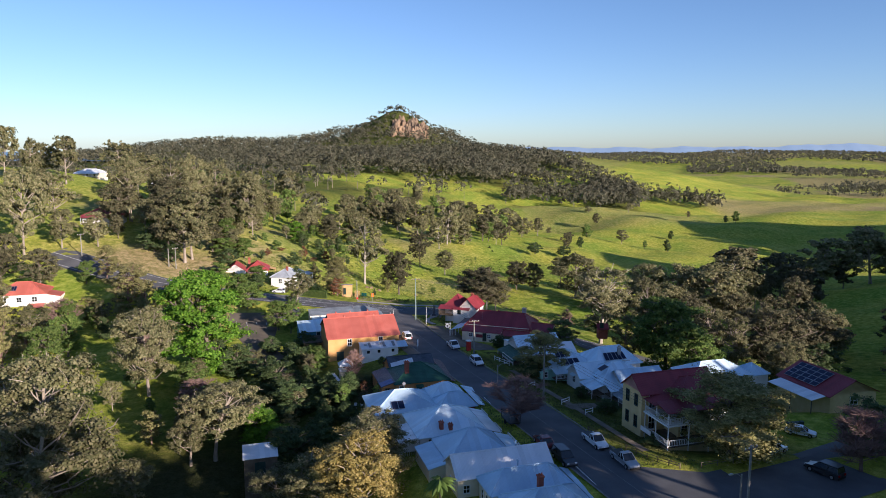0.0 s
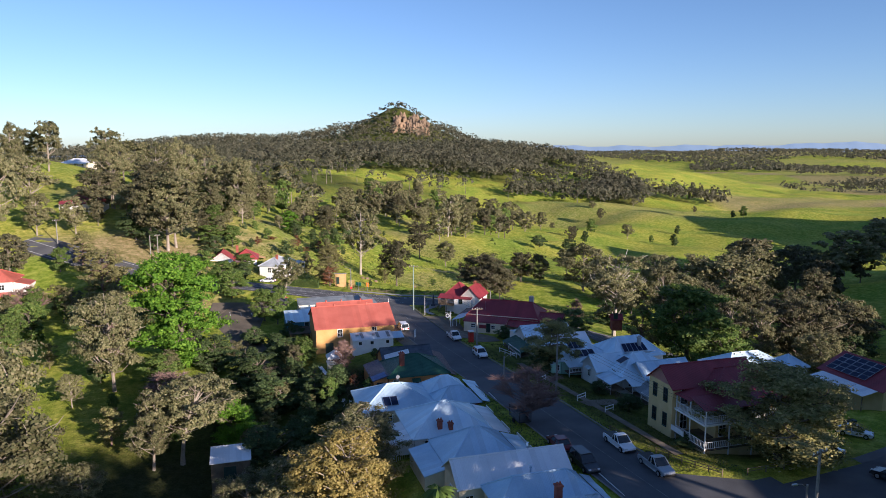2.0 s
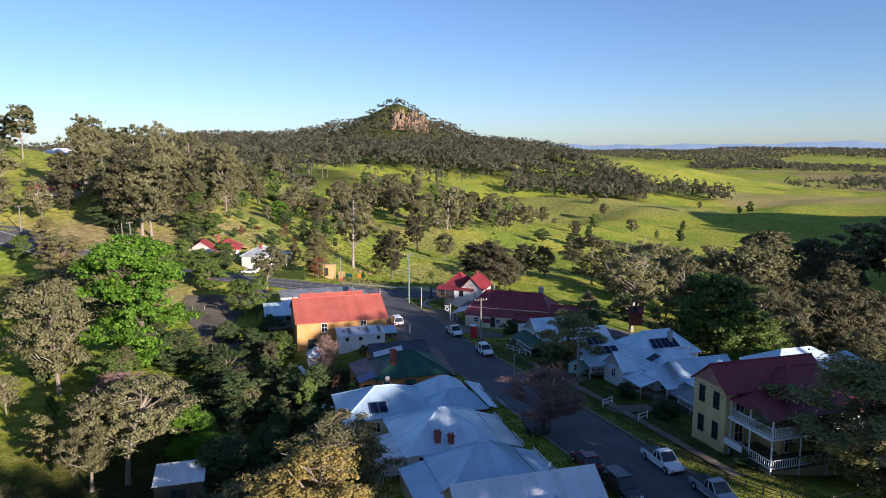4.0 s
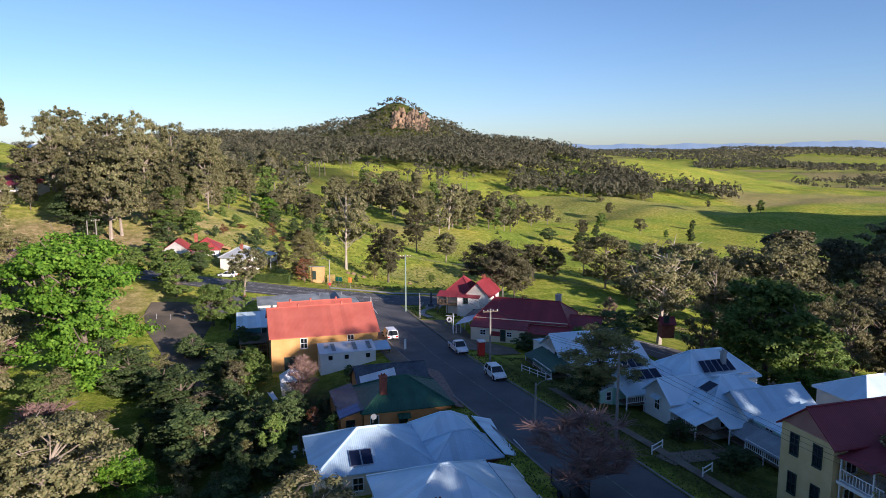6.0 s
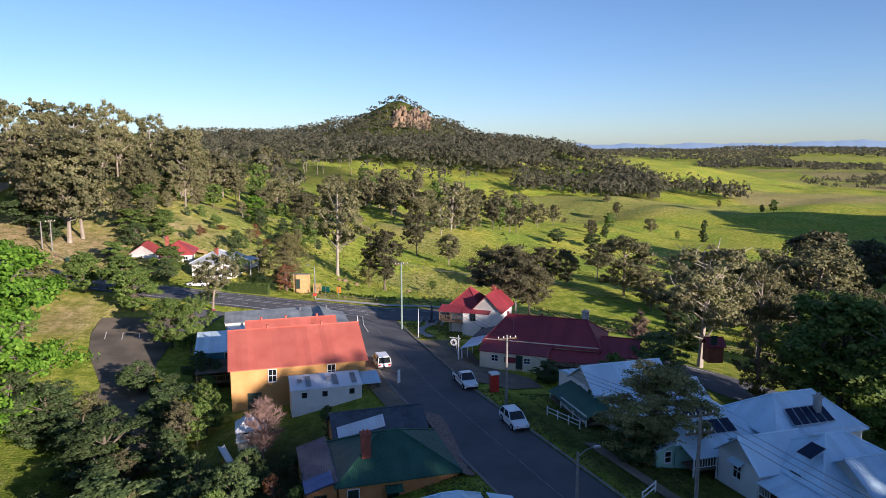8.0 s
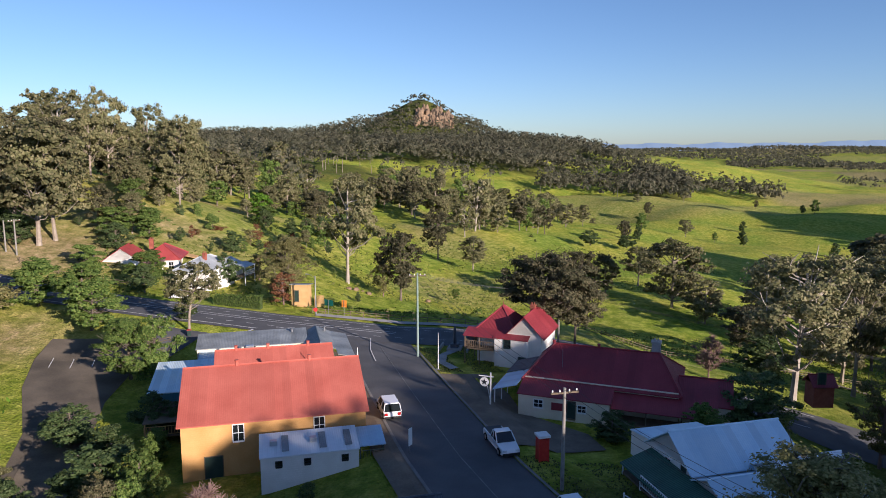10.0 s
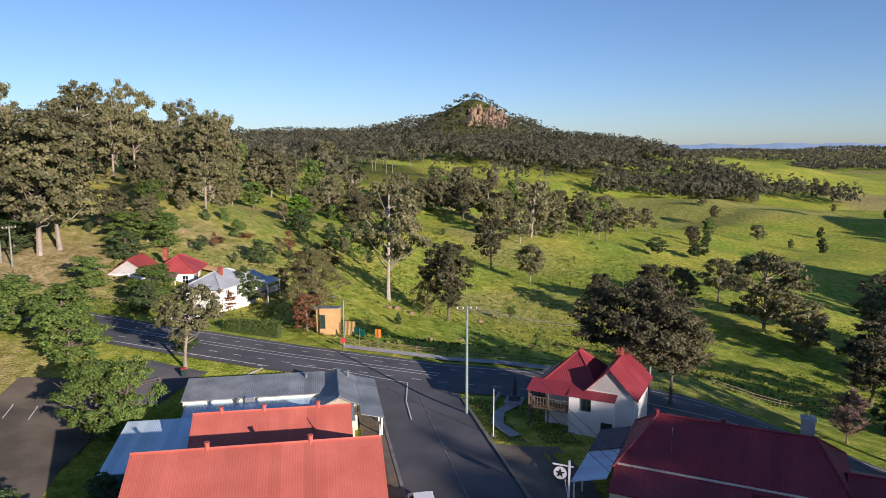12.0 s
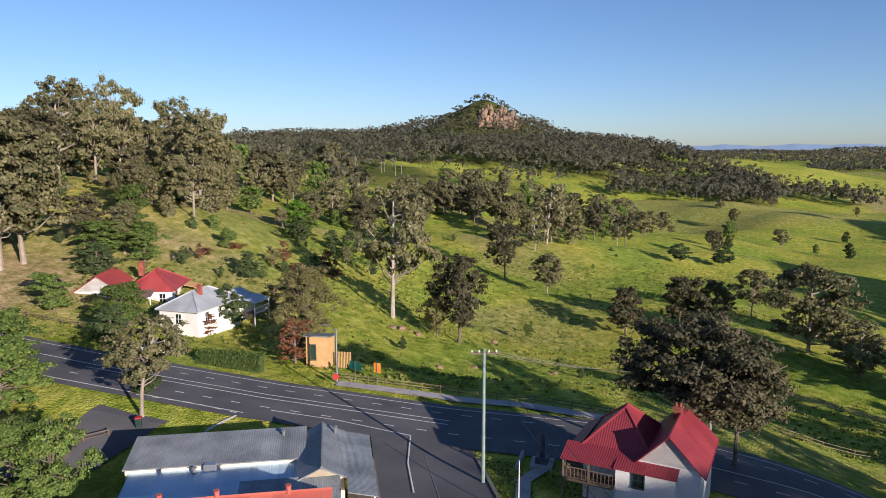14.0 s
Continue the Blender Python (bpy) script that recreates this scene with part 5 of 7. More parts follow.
def left_house():
    h = House("house", "two-storey white house with a red-orange hipped roof", "house", -57, 216)
    h.block(-64.5, -52.5, 211.5, 220.0, 11.3, 13.8, "hip", "white", "roof_red", 0.5, z0=3)
    h.block(-52.4, -48.8, 212.2, 218.0, 9.9, 10.8, "fall_x1", "white", "roof_red", 0.3, z0=3, roof_name="porch_roof")
    h.solar([(-62.6, 212.4, 11.75), (-59.6, 212.4, 11.75), (-59.6, 214.2, 12.8), (-62.2, 214.2, 12.8)], 4, 1)
    for z in (5.6, 8.8):
        for u in (-62.5, -58.8, -55):
            h.window("-y", u, 211.5, z, 1.2, 1.3)
    h.veranda(-56.4, -52.4, 208.6, 211.3, 5.0, 7.6, 8.3, "fall_y0", "roof_red", ((-56.2, 208.8), (-52.6, 208.8)))
    h.balustrade((-52.3, 212), (-48.8, 212), 8.2)
    g = House("shed", "long white shed with a red roof", "shed", -46, 229)
    g.block(-51.5, -40.8, 227.0, 231.4, 8.2, 9.3, "gable_x", "white", "roof_red", 0.3, z0=3)
    return h


def hill_house(name, label, x, y, w, d, yaw, roof, wall="white"):
    h = House(name, label, "house", 0, 0, 0, base=gz(x, y) - 0.6)
    h.ob.matrix_world = pose(x, y, h.z, 0, 0, yaw)
    h.block(-w / 2, w / 2, -d / 2, d / 2, h.z + 3.4, h.z + 5.4, "hip", wall, roof, 0.5, z0=h.z - 2)
    h.veranda(-w / 2, w / 2, -d / 2 - 2.2, -d / 2 - 0.1, h.z + 0.7, h.z + 2.7, h.z + 3.3, "fall_y0", roof, [(-w / 2 + 0.2 + k * (w - 0.4) / 4, -d / 2 - 2.0) for k in range(5)])
    for k in (-0.3, 0.0, 0.3):
        h.window("-y", k * w, -d / 2, h.z + 1.4, 1.0, 1.3)
    return h


for make in (red_roof_house, grey_roof_house, timber_hut, left_house):
    make()
hill_house("house", "white hillside house with a dark maroon roof", -123, 257, 13, 8, 6, "roof_maroon")
hill_house("house", "pale farmhouse with a grey roof on the hilltop", -205, 416, 15, 9, -5, "roof_pale", "cream")
hill_house("house", "cream farmhouse among the hilltop trees", -176, 452, 14, 9, 10, "roof_pale", "cream")


def back_shed():
    h = House("shed", "small weathered shed with a flat pale metal roof", "shed", 1.6, 105.5)
    h.block(-0.8, 4.2, 103.2, 108.0, 3.9, 4.15, "fall_y0", "timber", "roof_pale", 0.3, z0=-3)
    h.window("-y", 1.6, 103.2, 1.4, 1.6, 1.8, "timber", "door")
    return h


def cubby():
    h = House("cubby_house", "cream two-level play house with a small grey roof", "play house", 20.4, 139.4)
    z = h.z
    h.block(19.0, 21.8, 138.2, 140.6, z + 1.9, z + 1.95, "fall_y0", "cream", "trim", 0.3, z0=z - 1)
    h.block(19.3, 21.5, 138.5, 140.3, z + 3.4, z + 4.2, "hip", "cream", "roof_pale", 0.45, z0=z + 1.9, roof_name="upper_roof")
    h.balustrade((18.9, 138.1), (21.9, 138.1), z + 1.95, h=0.6)
    h.window("-y", 19.9, 138.5, z + 2.5, 0.6, 0.6)
    h.window("-y", 21.0, 138.5, z + 2.5, 0.5, 0.6)
    return h


back_shed()
cubby()

# ---- vehicles ----
CAR_MESH = {}


def car(kind, x, y, yaw, paint, label):
    """A parked vehicle of the given build, nose along its local +x."""
    L, W, H = {"ute": (5.2, 1.84, 1.72), "wagon": (4.7, 1.86, 1.8), "sedan": (4.5, 1.78, 1.45), "suv": (4.4, 1.8, 1.62)}[kind]
    a, b = L / 2, W / 2
    ob = thing("car", on_ground(x, y, yaw, 0.1), label, "car", "parked vehicles")
    key = (kind, paint)
    if key not in CAR_MESH:
        pcs = {}
        belt, sill = 0.98 if kind != "sedan" else 0.88, 0.32
        hood = a - (1.15 if kind != "ute" else 1.25)
        bm = bmesh.new()
        prof = [(-a, sill + 0.1, 0.93), (-a + 0.05, belt - 0.08, 0.97), (-a + 0.3, belt, 1.0), (hood - 0.25, belt, 1.0), (hood + 0.1, belt - 0.04, 0.98), (a - 0.15, belt - 0.2, 0.92), (a, belt - 0.42, 0.84), (a - 0.03, sill + 0.08, 0.84), (a - 0.3, sill - 0.06, 0.95), (-a + 0.3, sill - 0.06, 0.95)]
        for s in (-1, 1):
            ring = [bm.verts.new((p, s * b * w, z)) for p, z, w in prof]
            bm.faces.new(ring if s < 0 else ring[::-1])
        vs = bm.verts[:] if not hasattr(bm.verts, "ensure_lookup_table") else (bm.verts.ensure_lookup_table(), bm.verts[:])[1]
        n = len(prof)
        for i in range(n):
            bm.faces.new((vs[i], vs[(i + 1) % n], vs[n + (i + 1) % n], vs[n + i]))
        bmesh.ops.bevel(bm, geom=bm.edges[:], offset=0.05, segments=2, affect="EDGES")
        pcs["body"] = mesh_of("body", bm, paint)
        back = {"ute": -0.45, "wagon": -a + 0.12, "suv": -a + 0.2, "sedan": -a + 0.75}[kind]
        rear_top = {"ute": -0.2, "wagon": -a + 0.3, "suv": -a + 0.65, "sedan": -0.95}[kind]
        front_top = hood - 0.85
        bm = bmesh.new()
        lower = [(back, b * 0.95), (hood - 0.05, b * 0.95)]
        upper = [(rear_top, b * 0.78), (front_top, b * 0.78)]
        q = [bm.verts.new((p, s * w, z)) for s in (-1, 1) for pts, z in ((lower, belt - 0.02), (upper, H - 0.09)) for p, w in pts]
        for f in ((0, 1, 3, 2), (4, 6, 7, 5), (2, 3, 7, 6), (0, 2, 6, 4), (1, 5, 7, 3), (0, 4, 5, 1)):
            bm.faces.new([q[i] for i in f])
        bmesh.ops.bevel(bm, geom=bm.edges[:], offset=0.04, segments=1, affect="EDGES")
        pcs["cabin_glass"] = mesh_of("cabin_glass", bm, "glass")
        bm = bmesh.new()
        add_box(bm, rear_top - 0.03, front_top + 0.05, -b * 0.79, b * 0.79, H - 0.1, H)
        bmesh.ops.bevel(bm, geom=bm.edges[:], offset=0.045, segments=2, affect="EDGES")
        pcs["cabin_top"] = mesh_of("cabin_top", bm, paint)
        pil = 0
        for s in (-1, 1):
            for p0, p1 in (((back, b * 0.965), (rear_top, b * 0.80)), ((hood - 0.05, b * 0.965), (front_top, b * 0.80)), (((back + hood) / 2 - 0.2, b * 0.97), ((rear_top + front_top) / 2 - 0.1, b * 0.80))):
                pcs["pillar", pil] = mesh_of("pillar", tube([(p0[0], s * p0[1], belt - 0.02), (p1[0], s * p1[1], H - 0.06)], (0.05, 0.045), 4), paint)
                pil += 1
        if kind == "ute":
            bm = bmesh.new()
            add_box(bm, -a + 0.12, -0.52, -b * 0.86, b * 0.86, belt - 0.12, belt + 0.012)
            pcs["tray"] = mesh_of("tray", bm, "black")
        tyre, rim = bmesh.new(), bmesh.new()
        r = 0.36 if kind != "sedan" else 0.32
        bmesh.ops.create_cone(tyre, cap_ends=True, segments=16, radius1=r, radius2=r, depth=0.22, matrix=pose(0, 0, 0, 90))
        bmesh.ops.create_cone(rim, cap_ends=True, segments=12, radius1=r * 0.62, radius2=r * 0.62, depth=0.235, matrix=pose(0, 0, 0, 90))
        pcs["tyre"], pcs["rim"] = mesh_of("tyre", tyre, "rubber"), mesh_of("rim", rim, "tank")
        for nm, xx, m, z0, z1 in (("headlight", a - 0.06, "lamp_clear", belt - 0.36, belt - 0.2), ("tail_light", -a + 0.01, "lamp_red", belt - 0.36, belt - 0.1)):
            pcs[nm] = mesh_of(nm, box(xx - 0.06, xx + 0.05, -0.16, 0.16, z0, z1, 0.02), m)
        pcs["bumper"] = mesh_of("bumper", box(-0.1, 0.08, -b * 0.86, b * 0.86, 0.3, 0.52, 0.04), "black")
        pcs["plate"] = mesh_of("plate", box(-0.01, 0.02, -0.18, 0.18, 0.5, 0.6), "trim")
        CAR_MESH[key] = (pcs, r)
    pcs, r = CAR_MESH[key]

    def put(nm, mesh, parent, m=Matrix()):
        o = new(nm, pcs[mesh])
        o.parent = parent
        o.matrix_local = m
        return o
    body = put("body", "body", ob)
    put("cabin_glass", "cabin_glass", ob)
    top = put("cabin_top", "cabin_top", ob)
    for k in range(6):
        put("pillar", ("pillar", k), top)
    if "tray" in pcs:
        put("tray", "tray", ob)
    for sx in (-a + 0.85, a - 0.9):
        for s in (-1, 1):
            w = put("wheel", "tyre", ob, pose(sx, s * (b - 0.1), r))
            put("rim", "rim", w)
    for s in (-1, 1):
        put("headlight", "headlight", body, pose(0, s * b * 0.62, 0))
        put("tail_light", "tail_light", body, pose(0, s * b * 0.72, 0))
    put("bumper", "bumper", body, pose(a - 0.02, 0, 0))
    put("bumper", "bumper", body, pose(-a + 0.02, 0, 0))
    return ob


DOWN, UP = -73.0, 107.0        # nose towards the hotel, nose towards the highway
car("wagon", -7.2, 162.6, UP, "car_white", "white four-wheel-drive wagon parked beside the hall")
car("ute", 4.0, 153.9, DOWN, "car_white", "white utility parked by the inn forecourt")
car("suv", 8.6, 139.7, DOWN, "car_white", "white hatchback parked at the grass verge")
car("ute", 23.5, 95.6, DOWN, "car_white", "white utility with a dark tray at the kerb")
car("ute", 26.0, 88.7, DOWN, "car_silver", "silver dual-cab utility parked before the hotel")
car("wagon", 17.8, 89.4, DOWN, "car_dark", "dark wagon with a pale roof parked at the kerb")
car("sedan", 15.9, 95.4, UP, "car_red", "dark red car parked under the bare tree")
car("ute", 48.6, 93.6, 24, "car_white", "white dual-cab utility parked on the side road")
car("sedan", 58.0, 103.2, -32, "car_white", "white sedan turning out of the shed yard")
car("wagon", 51.5, 85.0, 120, "car_dark", "dark wagon under the bare tree at the side road")
car("sedan", -48.5, 210.4, 170, "car_white", "white car parked on the grass by the hedge")
car("wagon", -73.0, 226.0, 100, "car_dark", "dark van parked beside the red-roofed house")


def trailer(x, y, yaw):
    ob = thing("trailer", on_ground(x, y, yaw, 0.1), "dark caged trailer parked on the grass", "trailer")
    part("bed", box(-1.8, 1.8, -0.9, 0.9, 0.5, 0.65, 0.02), "black", ob)
    for y0 in (-0.9, 0.86):
        for k in range(4):
            part("rail", box(-1.8, 1.8, y0, y0 + 0.04, 0.75 + k * 0.35, 0.82 + k * 0.35), "black", ob)
    part("canopy", box(-1.85, 1.85, -0.95, 0.95, 2.05, 2.12, 0.02), "roof_slate", ob)
    for sx in (-1.75, 1.75):
        for s in (-0.86, 0.86):
            part("post", box(sx - .04, sx + .04, s - .04, s + .04, 0.6, 2.05), "black", ob)
    for s in (-1, 1):
        bm = bmesh.new()
        bmesh.ops.create_cone(bm, cap_ends=True, segments=14, radius1=0.34, radius2=0.34, depth=0.2, matrix=pose(0, s * 0.95, 0.34, 90))
        part("wheel", bm, "rubber", ob)


trailer(12.0, 104.5, 107)


# ---- poles, wires, lamps ----
def power_pole(x, y, h, yaw=0.0, arms=1, mat="pole", label="grey timber power pole with a crossarm"):
    ob = thing("power_pole", on_ground(x, y, yaw), label, "power pole", "power poles")
    part("pole", tube([(0, 0, -0.6), (0, 0, h)], (0.17, 0.12), 9), mat, ob)
    for k in range(arms):
        z = h - 0.45 - k * 1.3
        arm = part("crossarm", box(-1.15, 1.15, -0.07, 0.07, z, z + 0.13), "timber", ob)
        for i in (-1.0, -0.4, 0.4, 1.0):
            part("insulator", tube([(i, 0, z + 0.13), (i, 0, z + 0.2), (i, 0, z + 0.33)], (0.03, 0.07, 0.045), 7), "trim", arm)
    return (x, y, gz(x, y) + h - 0.15, yaw)


def power_line(p, q, sag, n=3):
    """Wires between two poles, each a thin hanging tube."""
    ob = thing("power_line", Matrix.Translation((p[0], p[1], p[2])), "thin dark overhead wires sagging between poles", "power line", "wires")
    base = Vector(p[:3])
    for i in range(n):
        o = (i - (n - 1) / 2) * 0.8
        a = Vector((p[0] + o * math.cos(radians(p[3])), p[1] + o * math.sin(radians(p[3])), p[2])) - base
        b = Vector((q[0] + o * math.cos(radians(q[3])), q[1] + o * math.sin(radians(q[3])), q[2])) - base
        pts = [a.lerp(b, t) - Vector((0, 0, sag * 4 * t * (1 - t))) for t in np.linspace(0, 1, 13)]
        part("wire", tube(pts, [0.018] * 13, 4), "black", ob)


POLES = {}
POLES["junction"] = power_pole(-5.6, 185.4, 11.6, 10, 1, "pole_teal", "tall green-weathered power pole at the junction")
POLES["store"] = power_pole(14.5, 193.0, 9.0, -20)
POLES["inn"] = power_pole(8.3, 145.4, 8.4, 16)
POLES["mid"] = power_pole(19.2, 117.2, 9.6, 16, 2)
POLES["corner"] = power_pole(35.6, 72.5, 9.2, 30)
POLES["paddock"] = power_pole(172, 868, 14, 80)
POLES["slope"] = power_pole(-84.9, 223.2, 7.0, 60)
POLES["slope_b"] = power_pole(-87.5, 224.0, 6.0, 60, 0)
POLES["upper"] = power_pole(-115.2, 223.2, 7.5, 60)
POLES["gully"] = power_pole(92, 178, 12, 70)
for a, b, s in (("junction", "inn", 1.0), ("inn", "mid", 0.9), ("mid", "corner", 1.0), ("store", "gully", 1.4), ("junction", "store", 0.7), ("slope", "upper", 0.6)):
    power_line(POLES[a], POLES[b], s)


def street_lamp(x, y, h, yaw, label="grey street lamp on a timber pole", mat="pole"):
    ob = thing("street_lamp", on_ground(x, y, yaw), label, "street lamp", "street lamps")
    part("pole", tube([(0, 0, -0.4), (0, 0, h)], (0.13, 0.1), 8), mat, ob)
    part("arm", tube([(0, 0, h - 0.35), (0.7, 0, h + 0.15), (1.4, 0, h + 0.25)], (0.04, 0.035, 0.035), 6), "steel", ob)
    part("lamp_head", box(1.3, 1.85, -0.11, 0.11, h + 0.17, h + 0.32, 0.03), "tank", ob)


street_lamp(11.2, 119.8, 5.4, 16)
street_lamp(-24.2, 207.6, 6.6, 160, "pale steel street lamp beside the highway", "steel")
street_lamp(34.9, 72.9, 5.6, 200)


# ---- fences, signs, small things ----
def post_fence(pts, gap, h, rails, mat, label, post_w=0.11):
    ob = thing("fence", on_ground(*pts[0]), label, "fence", "fences")
    inv = ob.matrix_world.inverted()
    run = []
    for a, b in zip(pts, pts[1:]):
        n = max(1, int(math.dist(a, b) / gap))
        run += [(a[0] + (b[0] - a[0]) * i / n, a[1] + (b[1] - a[1]) * i / n) for i in range(n)]
    run.append(pts[-1])
    loc = [inv @ Vector((x, y, gz(x, y))) for x, y in run]
    post = mesh_of("post", box(-post_w / 2, post_w / 2, -post_w / 2, post_w / 2, -0.4, h, 0.01), mat)
    for p in loc:
        o = new("post", post); o.parent = ob; o.location = p
    for z in rails:
        for p, q in zip(loc, loc[1:]):
            part("rail", tube([p + Vector((0, 0, z)), q + Vector((0, 0, z))], (0.055, 0.055), 4), mat, ob)


post_fence([(-25, 208.7), (-12, 208.6), (-1, 206.6), (9, 202.8), (14, 200.5)], 2.1, 0.95, (0.45, 0.85), "timber", "brown timber post and rail fence beside the highway")
post_fence([(-44.5, 186.2), (-41, 188.6)], 1.7, 0.75, (0.3, 0.62), "timber", "short grey timber barrier at the car park")
for x, y, yaw in ((21.8, 113.6, 0), (24.8, 108.4, 0), (17.0, 122.5, 0)):
    d = (math.cos(radians(50)), math.sin(radians(50)))
    post_fence([(x, y), (x + 2.6 * d[0], y + 2.6 * d[1])], 1.3, 0.95, (0.4, 0.85), "trim", "short white timber fence panel on the verge")
post_fence([(12.6, 143.2), (15.4, 139.4)], 1.2, 1.0, (0.4, 0.85), "trim", "white timber rail fence by the cottage steps")
post_fence([(27.5, 93.5), (29.6, 90.4), (33, 86.9)], 1.5, 0.85, (0.4, 0.75), "timber", "low brown timber rail fence before the hotel")
post_fence([(36, 87.2), (41, 88.8), (46, 91.4)], 2.0, 0.85, (0.45, 0.78), "timber", "low brown timber rail fence on the side road")
post_fence([(23.6, 100.8), (25.2, 97.4)], 1.7, 0.9, (0.45, 0.8), "timber", "short timber rail barrier at the kerb")
post_fence([(-83, 221), (-77, 218.6), (-68, 217), (-60, 216.6)], 2.4, 0.95, (0.5, 0.85), "timber", "grey timber post and rail fence before the red-roofed house")
post_fence([(30.5, 113.8), (29.0, 118.6), (27.2, 124)], 1.2, 0.9, (0.3, 0.6, 0.85), "timber", "brown timber garden fence before the white house")
post_fence([(3.4, 112.8), (6.4, 104.4), (9.5, 96)], 1.4, 1.0, (0.3, 0.6, 0.9), "timber", "dark timber front fence of the cottages")
post_fence([(20, 208), (40, 213), (60, 219), (85, 226)], 4, 1.0, (0.5, 0.9), "timber", "old wire paddock fence on timber posts", 0.09)


def phone_box(x, y):
    ob = thing("phone_box", on_ground(x, y, 16), "red public phone box with a white lid", "phone box")
    for sx in (-0.4, 0.4):
        for sy_ in (-0.4, 0.4):
            part("post", box(sx - .05, sx + .05, sy_ - .05, sy_ + .05, 0, 2.2), "red_paint", ob)
    for k, (a, b, c, d) in enumerate(((-.36, .36, -.42, -.40), (-.36, .36, .40, .42), (-.42, -.40, -.36, .36), (.40, .42, -.36, .36))):
        part("panel", box(a, b, c, d, 0.1, 2.1), "red_paint" if k != 1 else "glass", ob)
    part("roof", box(-.55, .55, -.55, .55, 2.2, 2.42, 0.06), "trim", ob)


def sign_post(x, y, h, w, sh, mat, yaw, label, bars=0, disc=False):
    ob = thing("road_sign", on_ground(x, y, yaw), label, "sign")
    part("post", tube([(0, 0, -0.3), (0, 0, h)], (0.04, 0.04), 6), "steel", ob)
    if disc:
        bm = bmesh.new()
        bmesh.ops.create_cone(bm, cap_ends=True, segments=20, radius1=w / 2, radius2=w / 2, depth=0.06, matrix=pose(0, -0.08, h - sh / 2, 90))
    else:
        bm = box(-w / 2, w / 2, -0.09, -0.05, h - sh, h, 0.01)
    face = part("sign_face", bm, mat, ob)
    for k in range(bars):
        z = h - sh * (k + 0.75) / (bars + 0.5)
        part("bar", box(-w * 0.36, w * 0.36, -0.1, -0.088, z - sh * 0.06, z + sh * 0.06), "trim" if mat != "trim" else "black", face)


def star_sign(x, y):
    ob = thing("hanging_sign", on_ground(x, y, -18), "round white sign with a dark star on a white post", "sign")
    part("post", box(-.07, .07, -.07, .07, -.3, 3.6), "trim", ob)
    part("arm", box(-1.3, .3, -.04, .04, 3.1, 3.2), "trim", ob)
    bm = bmesh.new()
    bmesh.ops.create_cone(bm, cap_ends=True, segments=24, radius1=0.5, radius2=0.5, depth=0.08, matrix=pose(-.7, 0, 2.5, 90))
    disc = part("disc", bm, "trim", ob)
    bm = bmesh.new()
    pts = [(-.7 + (0.4 if i % 2 == 0 else 0.16) * math.sin(i * math.pi / 5), 2.5 + (0.4 if i % 2 == 0 else 0.16) * math.cos(i * math.pi / 5)) for i in range(10)]
    f, r = [bm.verts.new((p, -.055, q)) for p, q in pts], [bm.verts.new((p, -.04, q)) for p, q in pts]
    bm.faces.new(f); bm.faces.new(r[::-1])
    for i in range(10):
        bm.faces.new((f[i], f[(i + 1) % 10], r[(i + 1) % 10], r[i]))
    part("star", bm, "car_dark", disc)
    part("stay", tube([(0.0, 0, 0.2), (-.25, -.3, 2.2)], (0.03, 0.03), 5), "trim", ob)


def wheelie_bin(x, y, yaw, lid, label):
    ob = thing("wheelie_bin", on_ground(x, y, yaw, 0.05), label, "bin", "bins")
    bm = bmesh.new()
    q = [bm.verts.new((sx * w, sy_ * w, z)) for z, w in ((0.08, 0.22), (0.95, 0.29)) for sx, sy_ in ((-1, -1), (1, -1), (1, 1), (-1, 1))]
    for f in ((0, 3, 2, 1), (4, 5, 6, 7), (0, 1, 5, 4), (1, 2, 6, 5), (2, 3, 7, 6), (3, 0, 4, 7)):
        bm.faces.new([q[i] for i in f])
    part("body", bm, "dark_trim", ob)
    part("lid", box(-.31, .31, -.33, .31, .95, 1.04, .03), lid, ob)
    for s in (-.2, .2):
        bm = bmesh.new()
        bmesh.ops.create_cone(bm, cap_ends=True, segments=10, radius1=.1, radius2=.1, depth=.06, matrix=pose(s, .24, .1, 0, 90))
        part("wheel", bm, "rubber", ob)


phone_box(7.4, 151.2)
star_sign(3.5, 165.9)
sign_post(-22.2, 208.4, 2.6, 1.9, 1.0, "sign_green", 150, "green road direction sign beside the highway", 2)
sign_post(-19.6, 208.6, 2.7, 0.9, 1.2, "sign_orange", 165, "orange warning sign beside the highway", 1)
sign_post(-24.0, 206.4, 1.5, 0.7, 0.7, "red_paint", 10, "small red warning disc by the highway", 0, True)
sign_post(-43.0, 196.8, 1.9, 0.6, 0.8, "trim", 10, "small white roadside sign with plain bars", 1)
sign_post(-4.2, 152.3, 2.4, 0.55, 1.6, "trim", 60, "tall white banner sign outside the annex", 0)
wheelie_bin(-38.9, 190.2, 20, "red_paint", "red-lidded bin on the grass island")
wheelie_bin(-79.5, 219.2, 0, "sign_green", "green-lidded bin at the hillside verge")
for k in range(4):
    wheelie_bin(57.5 + 0.8 * k, 106 + 0.2 * k, 10, "dark_trim", "dark wheelie bin in the shed yard")


def flagpole(x, y, h):
    ob = thing("flagpole", on_ground(x, y), "slim white flagpole on a small lawn", "flagpole")
    part("pole", tube([(0, 0, -.2), (0, 0, h)], (0.06, 0.035), 8), "trim", ob)
    part("cap", tube([(0, 0, h), (0, 0, h + .12)], (0.07, 0.03), 8), "tank", ob)
    part("footing", box(-.25, .25, -.25, .25, -.2, .08), "concrete", ob)


